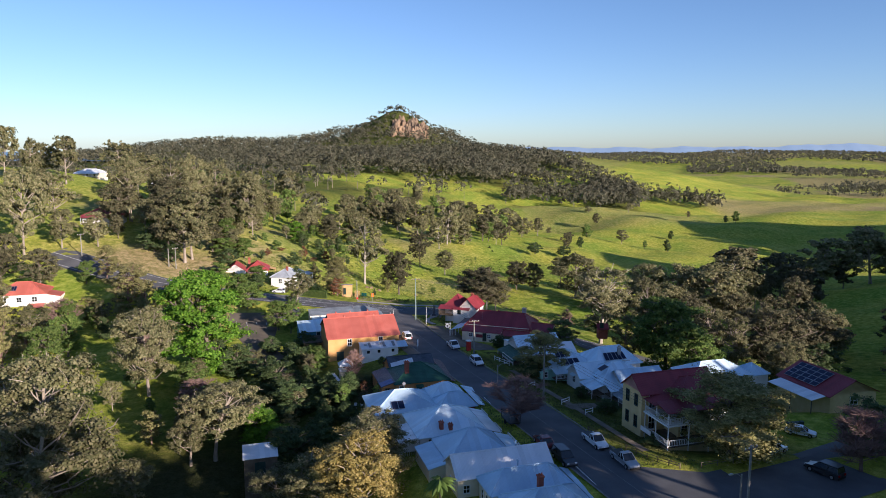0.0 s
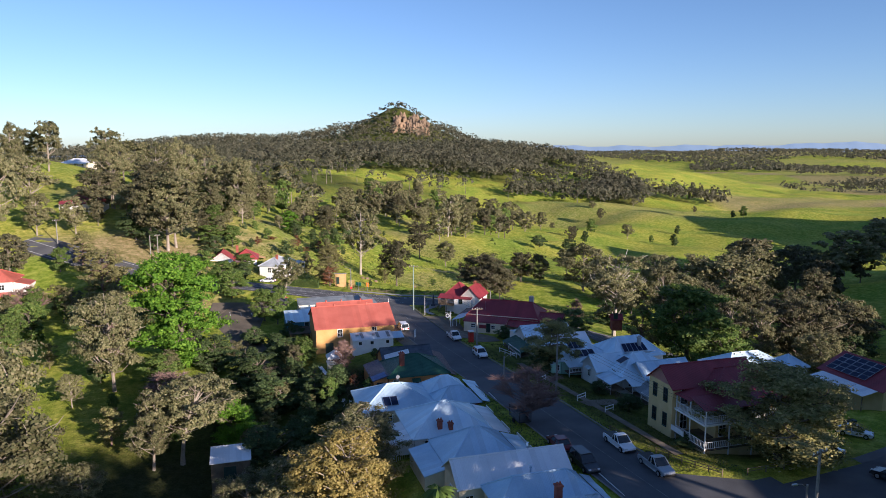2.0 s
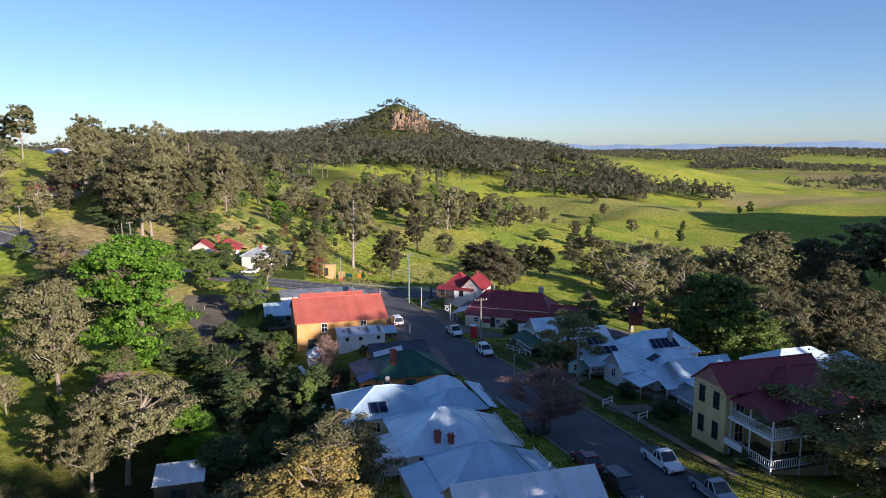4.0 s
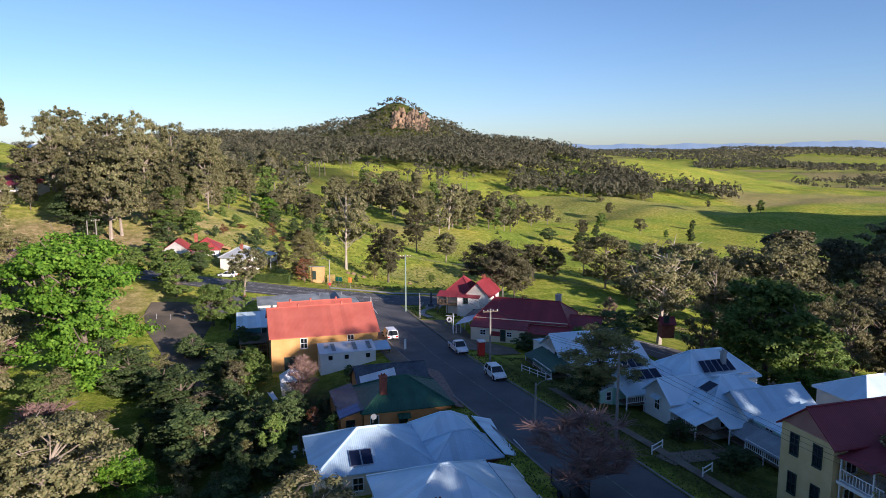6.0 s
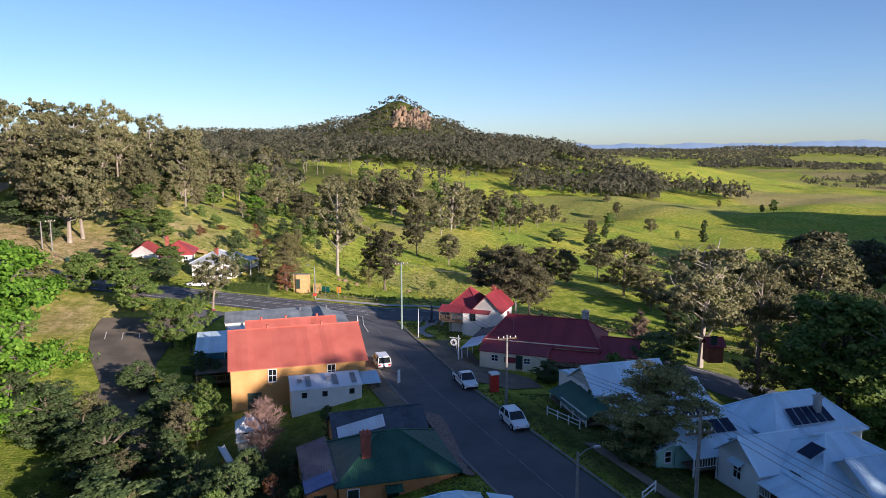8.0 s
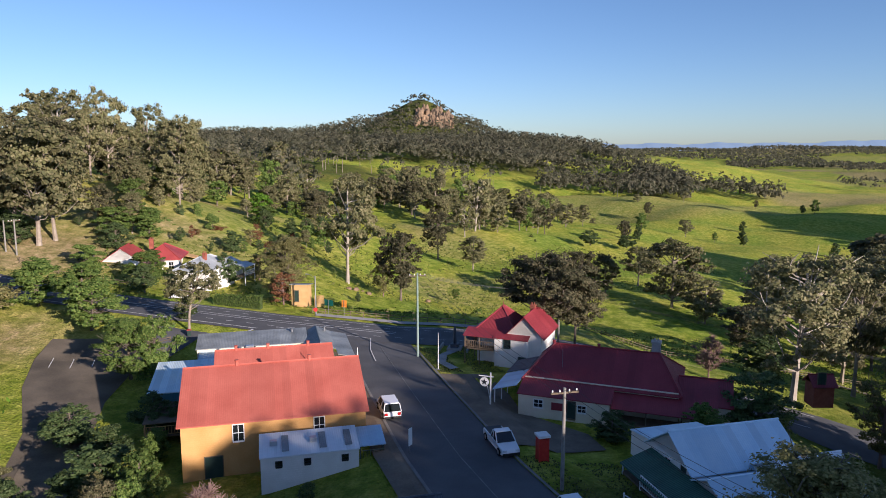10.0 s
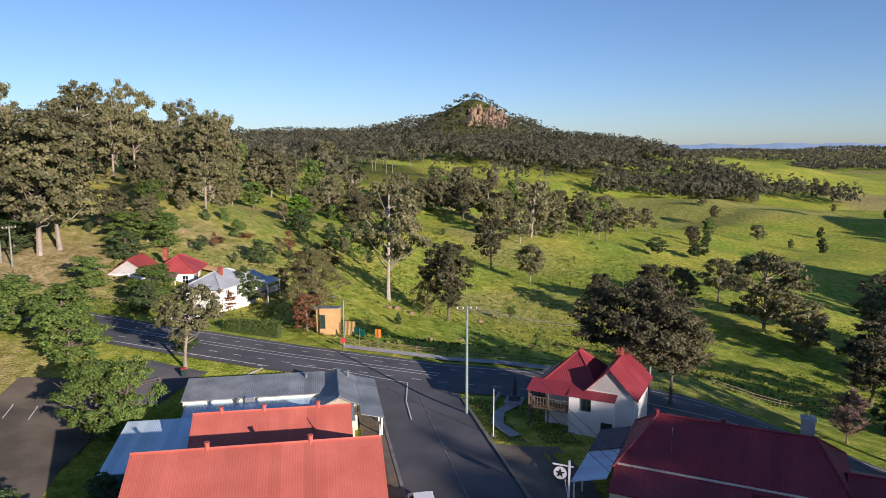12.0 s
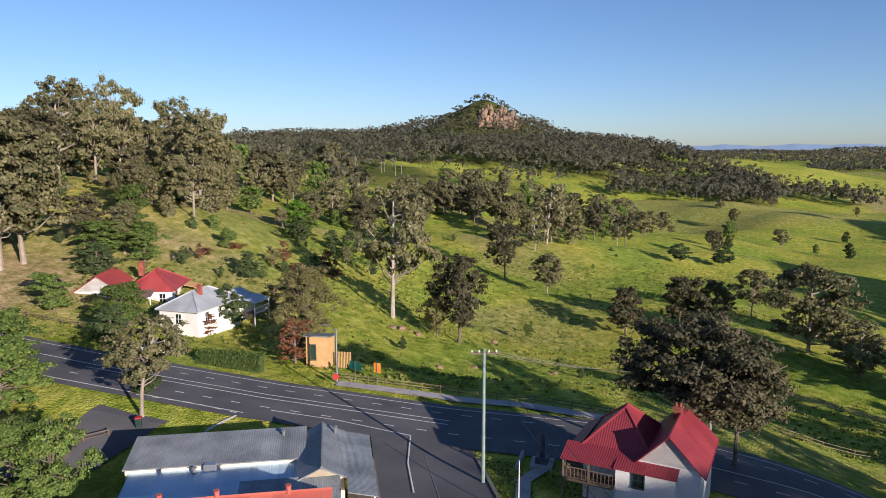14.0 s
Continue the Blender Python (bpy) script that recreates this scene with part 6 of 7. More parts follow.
def memorial(x, y):
    ob = thing("memorial", on_ground(x, y, -10), "dark stone obelisk memorial with a low surround", "memorial")
    part("obelisk", tube([(0, 0, .9), (0, 0, 3.1), (0, 0, 3.4)], (.3, .2, .02), 4), "roof_slate", ob)
    part("plinth", box(-.55, .55, -.55, .55, .35, .9, .03), "roof_slate", ob)
    part("step", box(-1, 1, -1, 1, 0, .35, .03), "concrete", ob)
    for s in (-1, 1):
        part("surround", box(s * 2.0 - .12, s * 2.0 + .12, -1.6, 1.6, 0, .5), "concrete", ob)


flagpole(-2.6, 179.2, 4.7)
memorial(-0.6, 189.6)


def garden_set(x, y):
    ob = thing("garden_table", on_ground(x, y), "round white garden table on the lawn", "table")
    part("tabletop", tube([(0, 0, .7), (0, 0, .74)], (.45, .45), 16), "trim", ob)
    part("leg", tube([(0, 0, 0), (0, 0, .7)], (.16, .05), 8), "trim", ob)
    for dx, dy, r in ((1.1, .3, 100), (-.2, 1.1, 190)):
        c = thing("garden_chair", on_ground(x + dx, y + dy, r), "white plastic garden chair beside the table", "chair", "garden chairs")
        part("seat", box(-.26, .26, -.26, .26, .4, .45, .02), "trim", c)
        part("backrest", box(-.26, .26, .22, .28, .45, .95, .02), "trim", c)
        for sx in (-.22, .22):
            for sy_ in (-.22, .22):
                part("leg", box(sx - .025, sx + .025, sy_ - .025, sy_ + .025, 0, .4), "trim", c)


garden_set(-14.6, 120.5)


def slide(x, y):
    ob = thing("play_slide", on_ground(x, y, 40), "pale plastic play slide on the grass", "slide")
    part("chute", slab([[(-.3, 0, .15), (.3, 0, .15), (.3, 3.2, 1.5), (-.3, 3.2, 1.5)]], .06), "roof_pale", ob)
    for s in (-.3, .3):
        part("side", tube([(s, 0, .22), (s, 3.2, 1.6)], (.06, .06), 5), "trim", ob)
        part("leg", tube([(s, 3.1, 0), (s, 3.1, 1.5)], (.04, .04), 5), "steel", ob)


slide(-19.2, 134.8)


def hedge(x, y, yaw, L, W, H):
    ob = thing("hedge", on_ground(x, y, yaw), "clipped dark green hedge beside the highway", "hedge")
    rng = np.random.default_rng(5)
    n = 2600
    c = rng.uniform((-L / 2, -W / 2, 0.1), (L / 2, W / 2, H), (n, 3))
    k = rng.integers(0, 3, n)
    c[k == 0, 2] = H + rng.normal(0, .06, (k == 0).sum())
    c[k == 1, 1] = -W / 2 + rng.normal(0, .06, (k == 1).sum())
    me = leaf_mesh("leaves", c, 0.2, rng, "green_mid")
    o = new("leaves", me); o.parent = ob
    part("core", box(-L / 2 + .2, L / 2 - .2, -W / 2 + .2, W / 2 - .2, -.3, H - .2, .1), "green_dark", ob)


# ---- trees ----
def leaf_mesh(name, c, size, rng, material, flat=0.0, out=None):
    """Kite-shaped leaf sprays at the points c, each an island of its own."""
    n = len(c)
    a = rng.normal(size=(n, 3))
    a[:, 2] *= 1 - flat
    if out is not None:        # sprays face outwards from their clump, unevenly
        face = out + rng.normal(0, 0.42, (n, 3))
        face /= np.linalg.norm(face, axis=1)[:, None]
        a = a - face * (a * face).sum(1)[:, None]
    a /= np.linalg.norm(a, axis=1)[:, None] + 1e-9
    b = np.cross(a, face if out is not None else rng.normal(size=(n, 3)))
    b /= np.linalg.norm(b, axis=1)[:, None] + 1e-9
    s = size * rng.uniform(0.6, 1.35, (n, 1))
    v = np.stack([c + a * s * 0.62, c + b * s * 0.4 + a * s * 0.1, c - a * s * 0.5, c - b * s * 0.4 + a * s * 0.1], 1).reshape(-1, 3)
    me = bpy.data.meshes.new(name)
    me.vertices.add(4 * n)
    me.vertices.foreach_set("co", v.ravel())
    me.loops.add(4 * n)
    me.loops.foreach_set("vertex_index", np.arange(4 * n))
    me.polygons.add(n)
    me.polygons.foreach_set("loop_start", np.arange(0, 4 * n, 4))
    me.polygons.foreach_set("loop_total", np.full(n, 4))
    me.update(calc_edges=True)
    me.materials.append(M[material])
    return me


def clump_points(rng, centres, radii, per, flat=0.62):
    """Leaf points on the upper shells of small tufts, several tufts to each clump."""
    out, ways, big = [], [], []
    mid = np.mean(np.array(centres), axis=0) - np.array([0, 0, 1.2])
    tufts = 7
    for c, r in zip(centres, radii):
        t = rng.normal(size=(tufts, 3))
        t /= np.linalg.norm(t, axis=1)[:, None]
        t = t * (rng.uniform(0.35, 0.95, (tufts, 1))) * np.array([r, r, r * flat])
        t[:, 2] -= 0.12 * (t[:, 0] ** 2 + t[:, 1] ** 2) / r          # the clump's edges hang
        size = r * rng.uniform(0.26, 0.5, tufts)
        k = rng.integers(0, tufts, per)
        d = rng.normal(size=(per, 3))
        d /= np.linalg.norm(d, axis=1)[:, None]
        d[:, 2] = np.where(d[:, 2] < -0.25, -d[:, 2] * 0.7, d[:, 2])
        rad = rng.uniform(0.25, 1.0, (per, 1)) ** 0.5
        core = np.arange(per) < per * 0.12          # larger sprays fill the heart of each clump
        rad[core] *= 0.35
        big.append(np.where(core, 1.75, 1.0))
        spread = 1 + 0.22 * rng.normal(size=(per, 1))
        out.append(np.array(c) + t[k] + d * rad * size[k][:, None] * np.array([1.1, 1.1, 0.85]) * spread)
        whole = np.array(c) - mid
        ways.append(d * 0.8 + t[k] / r * 0.35 + whole / (np.linalg.norm(whole) + 1e-6) * 0.35)
    return np.concatenate(out), np.concatenate(ways), np.concatenate(big)[:, None]


SHAPES = {}


def tree_shape(kind, seed, far=1):
    """Trunk and crown meshes of one tree form, 10 m high with a crown 4 m in radius."""
    if (kind, seed, far) in SHAPES:
        return SHAPES[kind, seed, far]
    rng = np.random.default_rng(seed * 17 + sum(map(ord, kind)))
    form = {  # crown base, clumps, clump radius, leaves per clump, leaf size, shape power, bark, leaves
        "gum": (0.25, 34, 1.36, 300, 0.24, 0.75, "bark_pale", "gum"),
        "gum_dark": (0.26, 32, 1.4, 300, 0.25, 0.7, "bark_dark", "gum_dark"),
        "gum_gold": (0.14, 46, 1.25, 330, 0.20, 0.7, "bark_pale", "gum_gold"),
        "gum_tall": (0.42, 26, 1.32, 290, 0.23, 0.65, "bark_pale", "gum"),
        "round": (0.10, 66, 1.35, 330, 0.24, 0.9, "bark_dark", "green"),
        "broad": (0.16, 44, 1.3, 230, 0.28, 0.85, "bark_dark", "green_mid"),
        "shade": (0.10, 44, 1.35, 220, 0.30, 0.85, "bark_dark", "green_dark"),
        "gum_open": (0.30, 30, 1.15, 220, 0.22, 0.6, "bark_white", "gum"),
        "gum_umbrella": (0.42, 44, 1.35, 320, 0.24, 0.6, "bark_dark", "gum_dark"),
        "spread": (0.12, 62, 1.35, 340, 0.205, 0.95, "bark_dark", "olive"),
        "olive": (0.14, 42, 1.15, 190, 0.23, 0.8, "bark_twig", "olive"),
        "rust": (0.15, 34, 1.1, 120, 0.28, 0.8, "bark_twig", "rust"),
        "bare": (0.2, 60, 1.0, 0, 0.3, 0.8, "bark_twig", "rust"),
        "lean": (0.40, 26, 1.3, 280, 0.25, 0.62, "bark_pale", "gum"),
    }[kind]
    cb, nc, cr, per, ls, pw, bark, leaves = form
    per, ls = ((int(per * 2.0), ls * 0.76), (int(per * 1.1), ls * 1.06), (int(per * 0.34), ls * 1.9), (int(per * 0.2), ls * 2.3))[far]
    gummy = kind.startswith("gum") or kind == "lean"
    centres, radii = [], []
    while len(centres) < nc:
        t = rng.uniform(0, 1) ** (0.8 if gummy else 1.0)
        prof = math.sin(math.pi * (0.12 + 0.8 * t)) ** pw
        ang, q = rng.uniform(0, 2 * math.pi), math.sqrt(rng.uniform(0.25 if gummy else 0.05, 1))
        lop = 1 + 0.28 * math.sin(ang * 2 + seed) + 0.18 * math.sin(3 * ang + 2.0 * seed)
        rr = (4.0 - cr * 0.6) * prof * q * lop
        z = 10 * (cb + (1 - cb) * t) - cr * 0.5 * t
        if gummy and rng.uniform() < 0.85 and any((rr * math.cos(ang) - c[0]) ** 2 + (rr * math.sin(ang) - c[1]) ** 2 + (z - c[2]) ** 2 < (0.8 * cr) ** 2 for c in centres):
            continue
        centres.append((rr * math.cos(ang), rr * math.sin(ang), z))
        radii.append(cr * rng.uniform(0.65, 1.3))
    bend = rng.normal(0, 0.25, 2)
    shift = 2.4 if kind == "lean" else 0.0

    def axis(z):
        f = z / 10
        return Vector((bend[0] * f * 2 + shift * f * f, bend[1] * f * 2, z))
    bm = bmesh.new()
    top = 8.4
    zs = np.linspace(-0.5, top, 7)
    add_tube(bm, [axis(z) for z in zs], [0.17 * (1 - 0.085 * max(z, 0)) + (0.07 if z < 0.2 else 0) + 0.025 for z in zs], 7)
    for c in centres:
        z0 = max(10 * cb * 0.75, min(c[2] - rng.uniform(0.8, 2.6), top - 0.3))
        a, b = axis(z0), Vector((c[0] + axis(c[2]).x, c[1] + axis(c[2]).y, c[2]))
        mid = a.lerp(b, 0.5) + Vector((0, 0, -0.25 + rng.uniform(-.2, .3)))
        w = 0.03 + 0.019 * (b - a).length ** 0.7
        add_tube(bm, [a, mid, b], (w, w * 0.65, 0.03), 4 if far == 0 else 3)
        for k in range(30 if kind == "bare" else 2 if far == 0 else 0):
            d = Vector(rng.normal(size=3)); d.z = abs(d.z) * 0.8
            d = d.normalized() * rng.uniform(0.7, 1.5)
            add_tube(bm, [b - (b - mid) * rng.uniform(0, .6), b + d * .5, b + d], (0.045, 0.032, 0.016), 3)
    trunk = mesh_of("trunk", bm, bark)
    crown = None
    if per:
        pts, ways, big = clump_points(rng, [(c[0] + axis(c[2]).x, c[1] + axis(c[2]).y, c[2]) for c in centres], radii, per)
        crown = leaf_mesh("crown", pts, ls * big, rng, leaves, 0.25, ways)
    SHAPES[kind, seed, far] = (trunk, crown)
    return SHAPES[kind, seed, far]


TREE_WORDS = {"gum": ("gum_tree", "gum tree with pale limbs and grey-green clumped crown"), "gum_dark": ("gum_tree", "dark-crowned gum tree with thin grey trunks"),
              "gum_gold": ("gum_tree", "gum tree with pale branches, golden sunlight put into its leaf colour"), "gum_tall": ("gum_tree", "tall gum tree with bare pale trunk and high crown"),
              "round": ("shade_tree", "dense round tree in fresh bright green leaf"), "broad": ("shade_tree", "broad mid-green leafy tree"),
              "shade": ("shade_tree", "dense dark green tree"), "gum_open": ("gum_tree", "open-crowned gum tree with bare white limbs"), "gum_umbrella": ("gum_tree", "dark umbrella-crowned gum tree with forked pale trunk"), "spread": ("shade_tree", "broad spreading tree with dense olive-green crown"), "olive": ("shade_tree", "thin-leaved olive tree with visible twigs"),
              "rust": ("shade_tree", "small tree with rusty brown leaves"), "bare": ("bare_tree", "leafless tree with a haze of brown twigs"),
              "lean": ("gum_tree", "leaning gum tree with a bent pale trunk")}
COUNT = [0]


def lod(x, y, h):
    """Fineness of the foliage: 0 the finest, for tall trees close by."""
    away = math.hypot(x, y - min(max(y, 0), 130))
    if y < 60 or (x > 330 and y < 560):
        return 3
    if away < 70 and h > 7.5:
        return 0
    if away < 150:
        return 0 if h > 13 and away < 112 else 1
    return 1 if away < 240 and h > 12 else 2


def tree(kind, x, y, h, r, sink=0.0, note=""):
    COUNT[0] += 1
    i = COUNT[0]
    trunk, crown = tree_shape(kind, 1 + i % 4, lod(x, y, h))
    name, words = TREE_WORDS[kind]
    ob = thing(name, pose(x, y, gz(x, y) - sink, 0, 0, (i * 137.5) % 360 if kind != "lean" else 20) @ Matrix.Diagonal((r / 4.2, r / 4.2, h / 10.8, 1)), note or words, "tree", "trees")
    for nm, me in (("trunk", trunk), ("crown", crown)):
        if me:
            o = new(nm, me)
            o.parent = ob
    return ob


def scatter(kinds, n, x0, x1, y0, y1, h0, h1, seed, fits=None):
    """Single trees strewn over a stretch of land."""
    rg = np.random.default_rng(seed)
    put = []
    for _ in range(n * 12):
        x, y = rg.uniform(x0, x1), rg.uniform(y0, y1)
        h = rg.uniform(h0, h1)
        if (fits and not fits(x, y)) or any((x - a) ** 2 + (y - b) ** 2 < (0.55 * h) ** 2 for a, b in put):
            continue
        put.append((x, y))
        tree(kinds[len(put) % len(kinds)], x, y, h, h * rg.uniform(0.30, 0.44))
        if len(put) >= n:
            break


hedge(-37.6, 208.6, -6, 8.5, 1.6, 1.9)

# the slope across the highway
tree("gum_open", -27, 257, 28, 9.2)
tree("gum_dark", -14, 254, 17.5, 6.4)
tree("olive", -18, 253, 9.5, 2.8)
tree("gum", -28, 520, 29.8, 11)
tree("gum_dark", -52, 340, 15.3, 5.8)
tree("spread", -33.5, 222, 13.5, 5.2)
tree("rust", -31, 212.8, 6.0, 3.2)
tree("shade", -52, 250, 5.61, 2.9)
tree("broad", -68, 243, 7.65, 5.0)
tree("broad", -57, 218.6, 7.2, 4.1)
tree("gum", -82, 263, 15.9, 5.4)
tree("gum_tall", -72, 270, 16.8, 6.2)
tree("gum_tall", -78, 292, 27, 7.3)
tree("gum", -83, 233, 25, 8.8)
tree("gum_open", -105, 274, 27, 8)
tree("gum_tall", -100, 290, 29, 6.5)
tree("gum_tall", -99, 315, 28.5, 8.6)
tree("gum_tall", -116, 262, 26, 6.2)
tree("gum", -95, 378, 17, 7.6)
tree("broad", -83, 328, 9, 5.2)
tree("round", -63, 315, 10, 4.6)
tree("broad", -72, 380, 14.5, 6)
tree("gum", -102, 490, 30, 9.6)
tree("gum_dark", -90, 232, 23, 7.6)
tree("broad", -58, 300, 7, 4)
tree("gum", -66, 330, 13, 5)
tree("gum", -88, 310, 19, 6)
tree("shade", -45, 320, 6, 4)
tree("rust", -48, 262, 1.92, 3.0)
tree("rust", -62, 254, 1.56, 2.0)

tree("gum_open", 6, 399, 28.5, 10)
tree("gum", 16, 403, 16, 5.4)
tree("gum_dark", -8, 334, 18.3, 5.6)
tree("gum", 4, 321, 12.8, 5.0)
tree("shade", 60, 416, 7.2, 5.6)
tree("shade", 79, 425, 6.6, 5.8)
tree("gum", 68, 549, 19, 8.5)
tree("gum", 60, 589, 23, 9)
tree("gum_dark", 21, 290, 13.2, 5.4)
tree("gum_dark", 35, 296, 16.5, 6.2)
tree("gum", 43, 297, 15, 5.2)
tree("gum", 58, 282, 24, 9.5)
tree("gum", 63, 270, 14, 6.2)
tree("gum", 59, 323, 14.4, 5.4)
tree("gum_dark", 70, 256, 15, 6.5)
tree("gum", 84, 248, 21, 8.5)
tree("gum", 88, 290, 22, 9)
tree("gum_dark", 58, 232, 13, 6)
tree("gum_tall", 64, 204, 22, 7)
tree("gum_open", 132, 307, 30, 13)
tree("gum", 118, 269, 20, 9.5)
tree("shade", 50, 205, 8, 5.5)
tree("gum", 72, 222, 17, 7.5)

# by the highway and the car park
tree("lean", -39.6, 192, 11, 4.4)
tree("broad", -57, 194.5, 8.6, 4.8)
tree("broad", -69, 220.5, 6.5, 3.6)
tree("shade", -55.5, 212.5, 5.2, 2.8)
tree("shade", -71, 234, 5.9, 3.6)
tree("shade", -46, 228, 7, 3.4)
tree("rust", -47, 222, 3.6, 2.4)
tree("shade", -88, 228, 6.5, 4)
tree("broad", -74, 241, 6.97, 5)
tree("olive", -42, 236, 6, 3.2)
tree("rust", -60, 262, 1.8, 2.6)
tree("rust", -42, 270, 1.92, 3.2)
tree("broad", -53, 190, 8.2, 4.6)
tree("broad", -41.5, 177.5, 9.0, 4.6)
tree("broad", -38, 176, 9.8, 3.2)
tree("broad", -65, 197, 8.0, 5.0)
tree("shade", -30.5, 178.5, 2.6, 2.4)
tree("shade", -42, 196.5, 3.0, 1.8)
tree("olive", -70, 190, 9, 6)
tree("olive", -85, 187, 14, 8)
tree("olive", -76, 178, 12, 6)
tree("bare", -95, 171, 9.5, 5)

scatter(("broad", "shade", "olive", "broad"), 15, -92, -58.5, 164, 199, 4, 8, 83, lambda x, y: abs(y - 206.5 - 0.28 * (x + 75)) > 9)

scatter(("shade", "broad", "rust", "olive", "shade"), 30, -104, -36, 240, 290, 1.6, 5.0, 85)
scatter(("gum", "shade", "gum_dark", "broad"), 18, 70, 330, 470, 780, 6, 14, 86)

# the store, the inn and the gully
tree("gum_umbrella", 12.4, 190.8, 15.5, 6.8)
tree("gum_umbrella", 17.0, 193.5, 11.5, 4.6)
tree("bare", 38, 197, 7, 2.6)
tree("gum_open", 46, 187, 24, 10.6)
tree("olive", 48, 170, 14, 4.2)
tree("shade", 31, 163, 7.8, 4.8)
tree("broad", 56, 162, 22, 12.5)
tree("broad", 63, 158, 15, 7.0)
tree("broad", 24, 158, 4.2, 2.4)
tree("shade", 15, 158.5, 3.2, 2.6)
tree("gum", 98, 275, 26.2, 12)
tree("gum_dark", 150, 340, 30.6, 17)
tree("spread", 20.6, 132.6, 10.2, 5.6)
tree("shade", 19.2, 131.6, 4.4, 3.0)
tree("gum_dark", 90, 180, 22, 8.4)
tree("gum", 108, 265, 29.7, 15)
tree("gum", 215, 380, 32.5, 17)
tree("gum", 250, 390, 35.8, 18)
tree("shade", 136, 232, 15.7, 7.6)
tree("gum", 87, 163, 15, 7)
tree("gum", 80, 176, 19, 6.2)
tree("gum_dark", 74, 196, 20, 8)
tree("gum_dark", 112, 200, 20, 9)
tree("gum", 124, 214, 20, 9)
tree("shade", 104, 178, 12, 7)
tree("shade", 70, 178, 9, 6)
tree("olive", 66, 146, 6, 5)
tree("shade", 52, 142, 5, 4.5)
tree("shade", 46, 150, 5, 4)
tree("gum_dark", 122, 170, 16, 8)
tree("gum", 140, 190, 17, 8)

# by the hotel
tree("spread", 42.2, 92.6, 13.4, 9.6, 0, "broad spreading street tree beside the hotel")
tree("bare", 57, 86, 9.5, 5.3)
tree("shade", 62, 92, 9, 5.5)
tree("shade", 29.2, 111.6, 2.8, 2.2)
tree("shade", 26.5, 119.6, 2.4, 1.8)
tree("shade", 32.5, 97.5, 1.6, 2.2)
tree("shade", 51, 118, 8, 4.6)
tree("bare", 13.0, 105, 8.4, 5.4)

# the gully behind the cottages
tree("gum", -60, 100, 25, 9.2)
tree("gum", -55, 88, 21, 10.4)
tree("gum", -70, 92, 22, 9)
tree("gum", -74, 112, 18, 8)
tree("gum", -58, 134, 20.5, 7.2)
tree("round", -49.5, 147.5, 24, 11.0)
tree("round", -31, 116, 8.5, 5.0)
tree("gum", -15, 93, 10.5, 6.0)
tree("lean", -37.5, 111, 15, 7.4)
tree("gum", -41, 109, 13, 4.6)
tree("shade", -27, 126, 7.5, 6.0)
tree("shade", -24, 108, 9, 5.6)
tree("gum_gold", -10.5, 87.5, 14.6, 7.8)
tree("gum", -9.0, 99, 10, 6.4)
tree("shade", -43, 145, 8, 5.2)
tree("gum", -45, 97, 8, 3.4)
tree("gum", -23.5, 95, 9, 4.3)
tree("shade", -39, 160, 4.2, 3.4)
tree("shade", -33, 137, 8, 6.4)
tree("gum_dark", -41, 122, 9, 5.6)
tree("shade", -16, 117, 3.8, 2.8)
tree("shade", -20, 113, 5, 3.6)
tree("shade", -20, 125, 5.5, 3.6)
tree("broad", -50, 136, 7, 5)
tree("bare", -17, 137, 6.4, 2.4)
tree("shade", -10.2, 119.4, 3.8, 0.7, 0, "slim upright dark green cypress")
tree("shade", -30, 148, 6, 5)
tree("bare", -46, 128, 7, 5)
tree("broad", -82, 141, 14, 5)
tree("olive", -95, 156, 8, 5.2)
tree("olive", -70, 160, 9, 6)
tree("shade", -66, 172, 7, 5)
tree("bare", -64, 146, 8, 5)

tree("shade", -31.5, 163, 5, 3)
tree("shade", -33.5, 156, 4.4, 3)
tree("broad", -29, 156.5, 3.4, 2)
scatter(("shade", "shade", "broad", "gum_dark", "olive"), 34, -36, -12, 112, 146, 3.0, 6.0, 61, lambda x, y: x < -0.25 * y + 18 and not (-24 < x < -13 and 134 < y < 148))

scatter(("shade", "broad", "shade", "rust"), 14, -20, -5, 121, 146, 1.2, 2.8, 91, lambda x, y: x < -0.3 * y + 33 and not (-24 < x < -15 and 135 < y < 147))

# the hill on the sea side
tree("gum", -84, 229, 28, 10.4)
tree("shade", -96, 234, 10, 6.2)
tree("gum", -77, 284, 25.1, 9)
tree("gum", -132, 220, 31, 7.8)
tree("gum_tall", -134, 244, 22, 7.4)
tree("gum", -114, 232, 13.5, 4.8)
tree("gum", -124, 228, 14, 5)
tree("gum", -154, 374, 22, 10)
tree("gum_tall", -179, 290, 28, 6.7)
tree("gum_tall", -168, 317, 24, 8)
tree("gum_tall", -168, 372, 25, 9)
tree("gum_tall", -172, 297, 22, 5.4)
tree("gum", -186, 330, 18, 8)
tree("gum", -150, 262, 17, 7)
tree("gum", -118, 320, 19, 7)
tree("gum", -128, 352, 20, 8)
tree("gum", -112, 366, 18, 8)
tree("gum", -140, 400, 18, 8)

